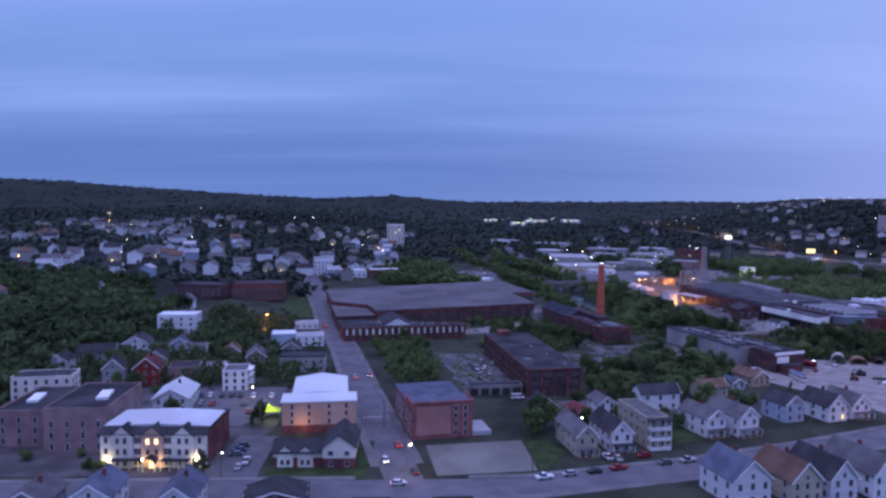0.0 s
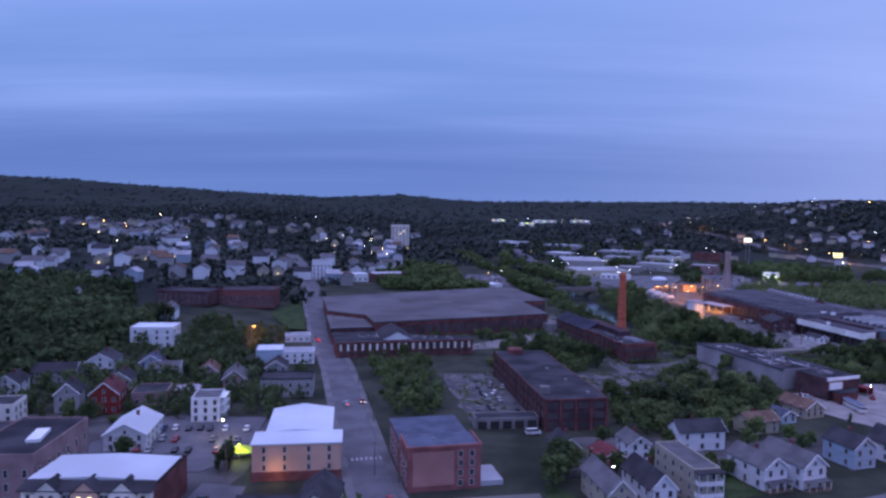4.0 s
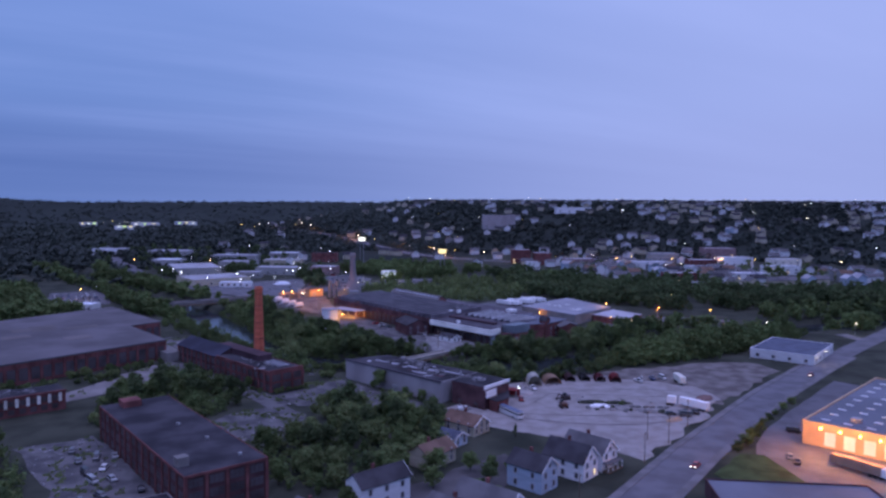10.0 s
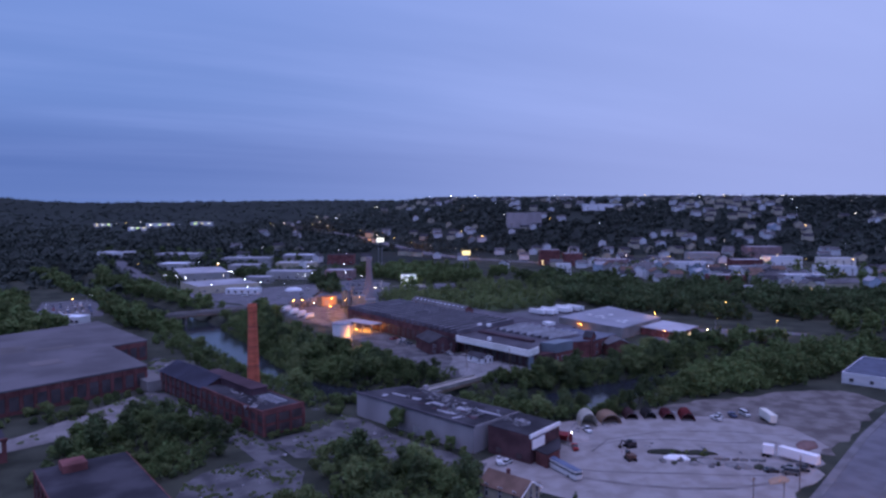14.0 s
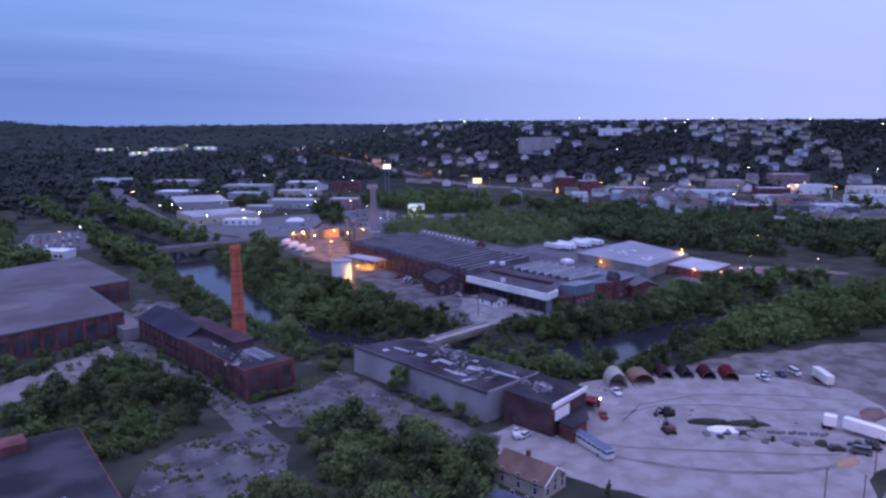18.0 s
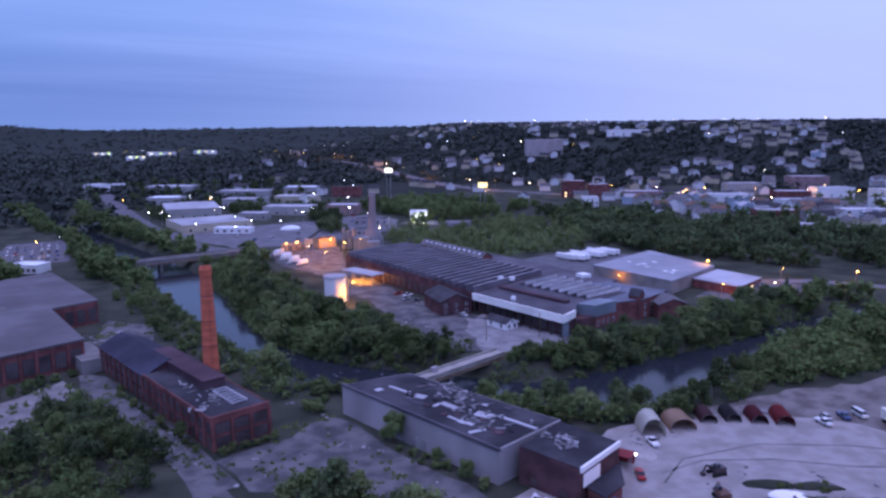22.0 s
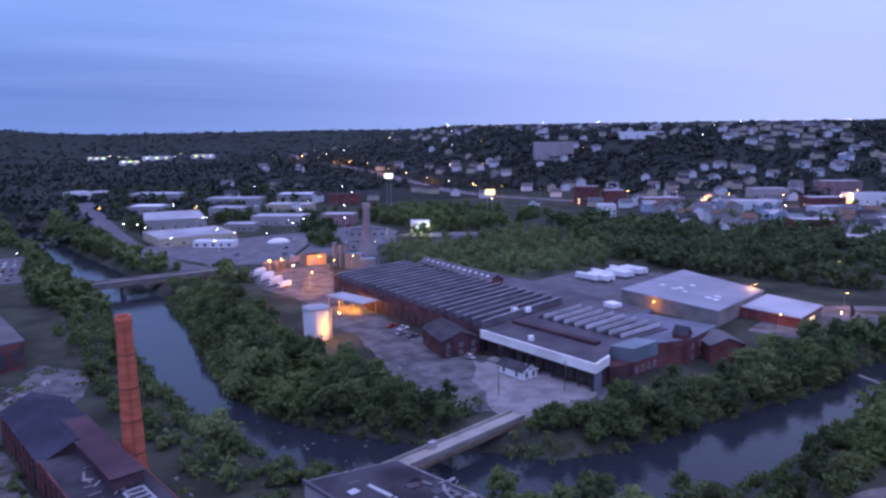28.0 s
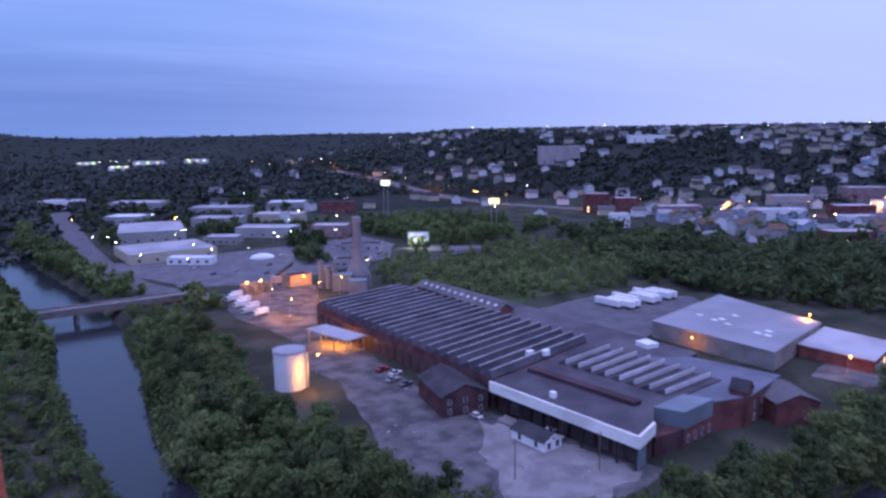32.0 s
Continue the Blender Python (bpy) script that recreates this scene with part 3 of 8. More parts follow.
def window_mesh(w, h, lit):
    key = ("win", w, h)
    if key not in CACHE:
        t = 0.14
        bm = boxes((-w / 2 - t, -w / 2, -0.12, 0.05, -t, h + t), (w / 2, w / 2 + t, -0.12, 0.05, -t, h + t), (-w / 2, w / 2, -0.12, 0.05, h, h + t), (-w / 2, w / 2, -0.18, 0.05, -t, 0), (-w / 2, w / 2, -0.06, 0.02, h * 0.48, h * 0.52))
        CACHE[key] = mesh_of("window", bm, WINDOW_TRIM)
        CACHE[("pane", w, h, False)] = mesh_of("pane", boxes((-w / 2, w / 2, -0.03, 0.0, 0, h)), GLASS)
        CACHE[("pane", w, h, True)] = mesh_of("pane", boxes((-w / 2, w / 2, -0.03, 0.0, 0, h)), PANE_LIT)
    return CACHE[key], CACHE[("pane", w, h, lit)]


def window(parent, x, y, z, rz, w, h, lit=False):
    """A window whose outer side looks along -y, turned by rz."""
    fr, pn = window_mesh(w, h, lit)
    ob = part("window", fr, None, parent)
    ob.matrix_basis = pose(x, y, z, 0, 0, rz)
    part("pane", pn, None, ob)
    return ob


def window_row(parent, p, q, zs, n, w, h, lit=(), margin=0.5):
    """n windows on each level zs along the wall from p to q, whose outside is on the right hand of p to q."""
    (ax, ay), (bx, by) = p, q
    rz = math.degrees(math.atan2(by - ay, bx - ax))
    k = 0
    for z in zs:
        for i in range(n):
            f = (i + margin) / (n - 1 + 2 * margin)
            window(parent, ax + (bx - ax) * f, ay + (by - ay) * f, z, rz, w, h, k in lit)
            k += 1


def gable_walls(w, d, h, rise):
    bm = bmesh.new()
    a = [bm.verts.new(p) for p in ((-w / 2, 0, 0), (w / 2, 0, 0), (w / 2, 0, h), (0, 0, h + rise), (-w / 2, 0, h))]
    b = [bm.verts.new(p) for p in ((-w / 2, d, 0), (w / 2, d, 0), (w / 2, d, h), (0, d, h + rise), (-w / 2, d, h))]
    bm.faces.new(a)
    bm.faces.new(b[::-1])
    for i in range(5):
        bm.faces.new((a[i], b[i], b[(i + 1) % 5], a[(i + 1) % 5]))
    return bm


def gable_roof(w, d, h, rise, over=0.5, t=0.22):
    bm = bmesh.new()
    k = rise / (w / 2)
    for s in (-1, 1):
        xo = s * (w / 2 + over)
        zo = h - over * k
        pts = [(0, h + rise), (xo, zo), (xo, zo + t), (0, h + rise + t)]
        f = [bm.verts.new((x, -over, z + 0.02)) for x, z in pts]
        g = [bm.verts.new((x, d + over, z + 0.02)) for x, z in pts]
        for i in range(4):
            bm.faces.new((f[i], f[(i + 1) % 4], g[(i + 1) % 4], g[i]))
        bm.faces.new(f[::-1])
        bm.faces.new(g)
    return bm


def bargeboard(w, h, rise, over=0.5):
    bm = bmesh.new()
    for s in (-1, 1):
        k = rise / (w / 2)
        beam(bm, (0, -over - 0.06, h + rise + 0.02), (s * (w / 2 + over), -over - 0.06, h - over * k + 0.02), 0.1, 0.42)
    return bm


def house(x, y, rz, w, d, h, rise, wall, roof, label, porch=False, chimney=True, lit=(), storeys=2, group="wooden houses", windows=True, z=None):
    t = thing("house", x, y, land(x, y) if z is None else z, rz, label, "house", group)
    part("wall", gable_walls(w, d, h, rise), wall, t)
    part("roof", gable_roof(w, d, h, rise), roof, t)
    if windows:
        part("bargeboard", bargeboard(w, h, rise), WHITE_PAINT, t)
        zs = [0.9 + i * h / storeys for i in range(storeys)]
        window_row(t, (-w / 2, -0.01), (w / 2, -0.01), zs, 2 if w < 9 else 3, 0.95, 1.55, lit)
        window(t, 0, -0.01, h + 0.25, 0, 0.8, 1.1)
        nside = max(2, int(d / 4.2))
        window_row(t, (w / 2 + 0.01, 0), (w / 2 + 0.01, d), zs, nside, 0.95, 1.5)
        window_row(t, (-w / 2 - 0.01, d), (-w / 2 - 0.01, 0), zs, nside, 0.95, 1.5)
    if chimney:
        part("chimney", boxes((0.5, 1.3, d * 0.55, d * 0.55 + 0.8, h + rise * 0.4, h + rise + 1.2)), BRICK_RED, t)
    if porch:
        part("porch_roof", boxes((-w / 2, w / 2, -2.3, 0.0, 2.75, 2.95)), roof, t)
        part("porch_floor", boxes((-w / 2, w / 2, -2.2, -0.02, 0, 0.55)), WOOD, t)
        for sx in (-w / 2 + 0.15, -w / 6, w / 6, w / 2 - 0.15):
            part("porch_post", boxes((sx - 0.09, sx + 0.09, -2.15, -1.97, 0.55, 2.75)), WHITE_PAINT, t)
    FOOT.append(rect(x, y, rz, -w / 2 - 1.5, w / 2 + 1.5, -3, d + 1.5))
    return t


def flat_building(name, x, y, rz, w, d, h, wall, roof, label, category, rows=(), n=4, ws=(1.1, 1.7), lit=(), parapet=0.5, side=3, group="", cornice=None):
    t = thing(name, x, y, land(x, y), rz, label, category, group)
    part("wall", boxes((-w / 2, w / 2, 0, d, -0.5, h)), wall, t)
    part("roof", boxes((-w / 2 + 0.3, w / 2 - 0.3, 0.3, d - 0.3, h, h + 0.12)), roof, t)
    if parapet:
        bm = boxes((-w / 2 - 0.06, w / 2 + 0.06, -0.06, 0.3, h, h + parapet), (-w / 2 - 0.06, w / 2 + 0.06, d - 0.3, d + 0.06, h, h + parapet), (-w / 2 - 0.06, -w / 2 + 0.3, 0.3, d - 0.3, h, h + parapet), (w / 2 - 0.3, w / 2 + 0.06, 0.3, d - 0.3, h, h + parapet))
        part("parapet", bm, cornice or wall, t)
    if rows:
        window_row(t, (-w / 2, -0.01), (w / 2, -0.01), rows, n, *ws, lit=lit)
        if side:
            window_row(t, (w / 2 + 0.01, 0), (w / 2 + 0.01, d), rows, side, *ws)
            window_row(t, (-w / 2 - 0.01, d), (-w / 2 - 0.01, 0), rows, side, *ws)
    FOOT.append(rect(x, y, rz, -w / 2 - 1, w / 2 + 1, -1, d + 1))
    return t


# wooden houses along the cross street
house(46, 220, 11, 6.8, 19, 6.6, 3.4, SIDING_BEIGE, SHINGLE_GREY, "pale beige clapboard house with a gabled front and porch", True)
house(58, 224, 12, 7.4, 17, 6.4, 3.8, SIDING_WHITE, SHINGLE_DARK, "white gabled house with dark shingles and porch", True)
house(94.5, 240, 20, 8.0, 15, 6.6, 2.8, SIDING_WHITE, SHINGLE_GREY, "white clapboard house with half-timbered gable and dark porch", True, storeys=2)
house(106, 241, 20, 8.2, 17, 6.8, 3.4, SIDING_WHITE, SHINGLE_GREY, "white clapboard house with steep gable and porch", True)
house(130, 258, 18, 8.5, 12, 6.6, 3.2, SIDING_BLUE, SHINGLE_DARK, "pale blue clapboard house with dark roof")
house(146.5, 259, 18, 8.8, 14, 5.8, 4.2, SIDING_WHITE, SHINGLE_DARK, "white house with dark steep gabled roof", lit=(1,))
house(157, 262, 14, 8.0, 15, 5.6, 3.6, SIDING_WHITE, SHINGLE_GREY, "white house with pale shingle roof and upstairs balcony", True)
# nearer row on the other side of the street
house(82.5, 184, 14, 11.5, 15, 7.2, 5.0, SIDING_WHITE, SHINGLE_BLUE, "white clapboard house under a broad slate-blue roof", lit=(0,))
house(98, 186, 14, 9.5, 16, 6.2, 4.8, SIDING_BEIGE, SHINGLE_BROWN, "house with a brown shingle roof and white gable trim")
house(109, 188, 14, 8.5, 17, 6.2, 4.8, SIDING_WHITE, SHINGLE_DARK, "white house with a nearly black gable roof")
house(122, 190, 14, 9.0, 19, 6.6, 4.8, SIDING_WHITE, SHINGLE_GREY, "white house with a pale grey gable roof")
# houses behind them
house(39, 256, 12, 7, 11, 5.6, 3.0, SIDING_GREY, SHINGLE_DARK, "small grey house with a white trimmed gable")
house(62, 262, 12, 7, 10, 5.2, 2.4, SIDING_WHITE, SHINGLE_GREY, "small white house with grey roof")
house(52, 254, 12, 8, 10, 3.6, 1.8, BRICK_DARK, mat("red_shingles", (0.16, 0.045, 0.05), 0.9, 1.2, 0.25, 0.2), "low house with a dull red roof", chimney=False)
house(92, 277, 100, 8, 16, 6.6, 2.8, SIDING_WHITE, SHINGLE_DARK, "white house with dark roof among trees")
house(118, 296, 108, 8, 13, 4.4, 2.6, SIDING_BEIGE, SHINGLE_BROWN, "beige house with brown shingle roof beside the yard")
house(141, 310, 20, 9, 14, 3.8, 2.8, SIDING_BEIGE, SHINGLE_BROWN, "low house with tan shingle roof and brick chimney")
house(128, 303, 20, 7, 8, 3.0, 1.8, SIDING_BLUE, SHINGLE_BLUE, "small blue-roofed shed house", chimney=False)
# the left town
house(-141, 302, 18, 8.5, 12, 7.2, 4.0, SIDING_GREY, SHINGLE_DARK, "grey gabled house with dark roof")
house(-126.5, 301, 12, 10.0, 13, 7.8, 4.2, SIDING_RED, mat("oxblood_shingles", (0.11, 0.04, 0.045), 0.9, 1.2, 0.25, 0.2), "dark red clapboard house with white window trim")
house(-152, 350, 12, 12, 14, 6.4, 3.4, SIDING_WHITE, SHINGLE_DARK, "white house with dark gable roof", True)
house(-158, 343, 100, 9, 17, 5.0, 3.0, SIDING_GREY, SHINGLE_DARK, "long grey house with dark roof")
house(-88, 334, 12, 9, 14, 5.8, 3.6, BRICK_PINK, SHINGLE_GREY, "weathered brick house with gambrel-like grey roof")
house(-132, 356, 12, 10, 12, 5.4, 3.0, SIDING_BLUE, SHINGLE_BLUE, "pale blue house with slate-blue gable roof")
house(-117, 352, 100, 8, 13, 5.2, 2.8, SIDING_WHITE, SHINGLE_GREY, "white house with grey gable roof turned sideways")
house(-133, 327, 12, 9, 11, 5.8, 3.2, SIDING_BEIGE, SHINGLE_DARK, "beige house with dark gable roof")
house(-174, 318, 10, 9, 12, 6.0, 3.2, SIDING_WHITE, SHINGLE_DARK, "white house with dark roof among back yards")
house(-103, 346, 12, 8, 11, 5.4, 3.0, BRICK_PINK, SHINGLE_BROWN, "weathered brick house with brown roof")
house(-76, 356, 8, 9, 12, 5.6, 3.0, SIDING_GREY, SHINGLE_DARK, "grey house with dark roof beside the street")
house(-101, 262, 8, 13, 20, 5.6, 3.4, SIDING_WHITE, ROOF_WHITE, "white clapboard house with pale metal roof", z=0.0)
house(-87, 172, 6, 10, 14, 5.6, 3.4, SIDING_WHITE, SHINGLE_BLUE, "white house with slate-blue gable roof", lit=())
house(-65.5, 171, 6, 9, 15, 5.6, 3.4, SIDING_WHITE, SHINGLE_BLUE, "white gabled house with bluish shingles beside cypress")
house(-101, 168, 6, 10, 13, 5.6, 3.2, SIDING_GREY, SHINGLE_GREY, "grey gabled house with shingle roof")
house(-42, 176, 8, 16, 11, 3.6, 2.4, BRICK_DARK, SHINGLE_DARK, "low dark-roofed brick building beside the street", chimney=False)

# three-storey tenement with open porches
ten = flat_building("tenement", 70.6, 228, 11, 7.6, 22, 10.2, SIDING_BEIGE, SHINGLE_GREY, "beige three-storey wooden tenement with stacked porches", "house", (1.0, 4.3, 7.6), 2, (0.95, 1.5), side=5, parapet=0.35)
for zf in (0.4, 3.5, 6.8):
    part("porch_floor", boxes((-3.6, 3.6, -2.4, -0.1, zf - 0.25, zf)), WHITE_PAINT, ten)
    part("porch_rail", boxes((-3.6, 3.6, -2.4, -2.3, zf + 0.25, zf + 1.0), (-3.6, -3.5, -2.3, -0.1, zf + 0.25, zf + 1.0), (3.5, 3.6, -2.3, -0.1, zf + 0.25, zf + 1.0)), WHITE_PAINT, ten)
    for sx in (-3.5, -1.2, 1.2, 3.5):
        part("porch_post", boxes((sx - 0.1, sx + 0.1, -2.4, -2.2, zf, zf + 3.1)), WHITE_PAINT, ten)
part("porch_roof", boxes((-4.0, 4.0, -2.8, 0, 9.9, 10.15)), SHINGLE_DARK, ten)

wh = flat_building("apartment_house", -86, 293, 8, 10, 12, 8.8, SIDING_WHITE, SHINGLE_GREY, "white three-storey apartment house with side balconies", "house", (0.9, 3.8, 6.6), 3, (1.0, 1.6), side=3, parapet=0.4)
for zf in (3.1, 6.0, 8.6):
    part("balcony", boxes((5.0, 6.8, 2, 11, zf - 0.2, zf)), WHITE_PAINT, wh)
    for sy in (2.2, 6.5, 10.8):
        part("balcony_post", boxes((6.6, 6.75, sy - 0.08, sy + 0.08, zf - 3.0, zf)), WHITE_PAINT, wh)
flat_building("apartment_house", -149, 397, 5, 21, 14, 10.2, SIDING_WHITE, ROOF_WHITE, "pale three-storey block with a white flat roof", "house", (1.2, 4.4, 7.4), 4, (1.0, 1.5), side=2, parapet=0.5)
flat_building("tavern", -65, 328, 6, 21, 13, 7.2, SIDING_GREY, SHINGLE_DARK, "grey two-storey building with a dark mansard roof", "building", (1.0, 4.2), 6, (1.0, 1.5), side=2, parapet=0.6, cornice=SHINGLE_DARK)
flat_building("corner_store", -72.5, 388, 10, 15, 12, 5.6, SIDING_WHITE, ROOF_PALE, "white two-storey corner shop on the street", "building", (0.9, 3.4), 4, (0.9, 1.3), side=3, parapet=0.4)
flat_building("corner_store", -87, 388, 10, 13, 14, 6.0, SIDING_BLUE, ROOF_WHITE, "pale blue-grey block with flat roof", "building", (), 4, parapet=0.4)
flat_building("garage", -84, 440, 12, 14, 9, 3.8, SIDING_WHITE, ROOF_PALE, "low white garage beside the street lamp", "building", (1.2,), 4, (0.9, 1.1), side=0)
flat_building("brick_tenement", -135, 224, 4, 15, 30, 11.6, BRICK_PINK, ROOF_TAR, "weathered pink-grey brick tenement with flat roof", "building", (1.2, 4.6, 8.0), 3, (1.1, 1.8), side=6)
flat_building("brick_tenement", -114.5, 219, 4, 19, 32, 14.0, BRICK_PINK, ROOF_TAR, "weathered brick tenement with dark flat roof and skylight", "building", (1.2, 4.8, 8.4), 4, (1.1, 1.9), side=6)
flat_building("mill_store", -157, 276, 12, 22, 12, 9.8, STUCCO_CREAM, SHINGLE_DARK, "cream three-storey block with sloping dark roof", "building", (1.2, 4.2, 7.0), 6, (1.0, 1.6), side=3, parapet=0.3)
flat_building("brick_garage", -114, 311, 12, 13, 14, 5.4, BRICK_PINK, ROOF_TAR, "weathered brick workshop with flat roof", "building", (1.5,), 3, (1.2, 1.6), side=2)
flat_building("brick_garage", -102, 318, 12, 10, 10, 4.6, BRICK_PINK, ROOF_PALE, "small weathered brick workshop with pale roof", "building", (1.4,), 2, (1.2, 1.4), side=2)
for sx, sy in ((-137, 238), (-112, 234)):
    ob = part("skylight", boxes((-1.8, 1.8, -5, 5, 0, 0.9)), WHITE_PAINT)
    ob.matrix_world = pose(sx, sy, 11.9 if sx < -120 else 14.2, 0, 0, 14)
    tagged(ob, "long white skylight lying on a flat tar roof", "skylight", "roof skylights")

# ---- large buildings ----
hotel = thing("inn", -85.5, 207.5, 0, 1, "cream three-storey inn with gabled front and lit entrance", "hotel")
part("wall", boxes((-15.5, 15.5, 0, 25, -0.3, 10.3)), STUCCO_CREAM, hotel)
for sx in (-15.5, 15.25):
    part("end_wall", boxes((sx, sx + 0.3, 2, 25.2, 0, 10.32)), BRICK_RED, hotel, "red brick end wall")
bm = bmesh.new()
for y0, y1, z0, z1 in ((-0.7, 4.0, 10.05, 11.4), (25.7, 20.0, 10.05, 11.4)):
    a = [bm.verts.new(p) for p in ((-16.2, y0, z0), (16.2, y0, z0), (16.2, y1, z1), (-16.2, y1, z1), (-16.2, y0, z0 + 0.2), (16.2, y0, z0 + 0.2), (16.2, y1, z1 + 0.2), (-16.2, y1, z1 + 0.2))]
    for f in ((0, 1, 2, 3), (4, 5, 6, 7), (0, 1, 5, 4), (1, 2, 6, 5), (2, 3, 7, 6), (3, 0, 4, 7)):
        bm.faces.new([a[i] for i in f])
part("roof", bm, SHINGLE_DARK, hotel)
bm = boxes((-15.6, 15.6, 4, 20, 10.3, 11.2))
part("roof_core", bm, SHINGLE_DARK, hotel)
bm = bmesh.new()
lo = [bm.verts.new(p) for p in ((-15.9, 3.6, 11.42), (0, 3.6, 11.42), (15.9, 3.6, 11.42), (15.9, 20.1, 11.42), (0, 20.1, 11.42), (-15.9, 20.1, 11.42))]
hi = [bm.verts.new(p) for p in ((-15.9, 3.6, 11.64), (0, 3.6, 12.3), (15.9, 3.6, 11.64), (15.9, 20.1, 11.64), (0, 20.1, 12.3), (-15.9, 20.1, 11.64))]
for f in ((0, 1, 4, 5), (1, 2, 3, 4)):
    bm.faces.new([hi[i] for i in f])
    bm.faces.new([lo[i] for i in f[::-1]])
for i in range(6):
    j = (i + 1) % 6
    bm.faces.new((lo[i], lo[j], hi[j], hi[i]))
part("roof_membrane", bm, ROOF_WHITE, hotel, "white roof membrane")
for sx in (-9, 0, 9):
    g = part("gable", gable_walls(6.6, 3.2, 9.6, 2.9), STUCCO_CREAM if sx else STUCCO_PINK, hotel)
    g.matrix_basis = pose(sx, -0.6, 0)
    g2 = part("gable_roof", gable_roof(6.6, 5.2, 9.6, 2.9, 0.2), SHINGLE_DARK, hotel)
    g2.matrix_basis = pose(sx, -0.6, 0)
for lv in (0.9, 4.2, 7.5):
    for sx in (-13.8, -10.2, -8.0, -5.0, -3.9, 3.9, 5.0, 8.0, 10.2, 13.8):
        window(hotel, sx, -0.62 if abs(sx) in (10.2, 8.0) else -0.02, lv, 0, 0.9, 1.6)
for sx in (-1.3, 1.3):
    window(hotel, sx, -0.62, 7.3, 0, 1.1, 1.7, True)
    window(hotel, sx, -0.62, 4.2, 0, 1.0, 1.5)
part("door", boxes((-0.9, 0.9, -0.7, -0.55, 0, 2.2)), PANE_LIT, hotel, "lit glass entrance door")
for sx in (-7.2, 7.2):
    part("porch_roof", boxes((sx - 4.2, sx + 4.2, -3.0, 0, 2.9, 3.1)), SHINGLE_DARK, hotel)
    for k in range(4):
        px = sx - 4 + k * 2.66
        part("porch_post", boxes((px - 0.1, px + 0.1, -2.9, -2.7, 0, 2.9)), WHITE_PAINT, hotel)
g = part("portico", gable_roof(4.0, 3.4, 3.0, 1.3, 0.3), SHINGLE_DARK, hotel)
g.matrix_basis = pose(0, -4.0, 0)
for sx in (-1.8, 1.8):
    part("portico_post", boxes((sx - 0.12, sx + 0.12, -3.8, -3.55, 0, 3.0)), WHITE_PAINT, hotel)
for sx in (-13.2, -3.0, 3.0, 12.6):
    part("wall_lamp", boxes((sx - 0.22, sx + 0.22, -0.75, -0.35, 2.4, 3.0)), LAMP_WARM, hotel, "glowing wall lamp")
FOOT.append(rect(-85.5, 207.5, 1, -17, 17, -5, 27))
hm = pose(-85.5, 207.5, 0, 0, 0, 1)
for sx in (-13.2, -2.6, 2.6, 12.6):
    p = hm @ Vector((sx, -2.2, 2.6))
    lamp_light(p.x, p.y, p.z, 170, (1.0, 0.78, 0.42))

pink = thing("apartment_block", -42, 241.5, 0, 8, "peach three-storey block with white flat roof", "building")
part("wall", boxes((-12.6, 12.6, 0, 11, -0.3, 10.6)), STUCCO_PINK, pink)
part("rear_wall", boxes((-9.8, 9.8, 11.02, 36, -0.3, 10.7)), STUCCO_PINK, pink)
part("plinth", boxes((-12.75, 12.75, -0.15, 0.0, 0, 2.8)), BRICK_RED, pink, "red brick ground floor")
bm = boxes((-13.0, 13.0, -0.4, 11.2, 10.6, 11.0))
part("roof", bm, ROOF_WHITE, pink)
bm = bmesh.new()
v = [bm.verts.new(p) for p in ((-10, 11.0, 10.75), (10, 11.0, 10.75), (10, 36.2, 10.75), (-10, 36.2, 10.75), (0, 36.2, 12.3), (0, 11.0, 11.6))]
bm.faces.new((v[0], v[5], v[4], v[3]))
bm.faces.new((v[5], v[1], v[2], v[4]))
bm.faces.new((v[0], v[1], v[5]))
bm.faces.new((v[3], v[4], v[2]))
part("rear_roof", bm, ROOF_WHITE, pink)
for sx in (-9.2, -3.4, 3.4, 9.2):
    for lv in (3.2, 5.9, 8.4):
        window(pink, sx, -0.02, lv, 0, 0.8, 1.5)
for sy in (2, 5.5, 9):
    for lv in (3.2, 5.9, 8.4):
        window(pink, 12.62, sy, lv, 90, 0.8, 1.5)
for sy in (14, 18, 22, 26, 30, 34):
    for lv in (0.9, 3.6, 6.1, 8.4):
        window(pink, 9.82, sy, lv, 90, 0.8, 1.5)
FOOT.append(rect(-42, 241.5, 8, -14, 14, -1, 38))
lamp_light(-47, 237.5, 3.2, 260, (1.0, 0.55, 0.2))

twin = thing("brick_house", -38, 209, 0, 2, "red brick house with dark gabled roofs and pale siding", "house")
part("low_wall", boxes((-12, 2.5, 0, 9, -0.3, 3.0)), BRICK_RED, twin)
part("low_siding", boxes((-12, 2.5, 0.02, 9, 3.0, 4.6)), STUCCO_CREAM, twin)
bm = gable_roof(9.4, 15.2, 4.6, 2.6, 0.5)
r = part("low_roof", bm, SHINGLE_DARK, twin)
r.matrix_basis = Matrix.Translation((3.0, 4.5, 0)) @ pose(0, 0, 0, 0, 0, 90)
for sx in (-8.5, -2.5):
    g = part("dormer", gable_walls(4.6, 4, 4.6, 1.9), STUCCO_CREAM, twin)
    g.matrix_basis = pose(sx, -0.3, 0)
    g = part("dormer_roof", gable_roof(4.6, 5, 4.6, 1.9, 0.3), SHINGLE_DARK, twin)
    g.matrix_basis = pose(sx, -0.3, 0)
    window(twin, sx - 0.9, -0.32, 1.0, 0, 0.9, 1.3)
    window(twin, sx + 0.9, -0.32, 1.0, 0, 0.9, 1.3)
g = part("tall_wall", gable_walls(9.6, 16, 3.2, 0.01), BRICK_RED, twin)
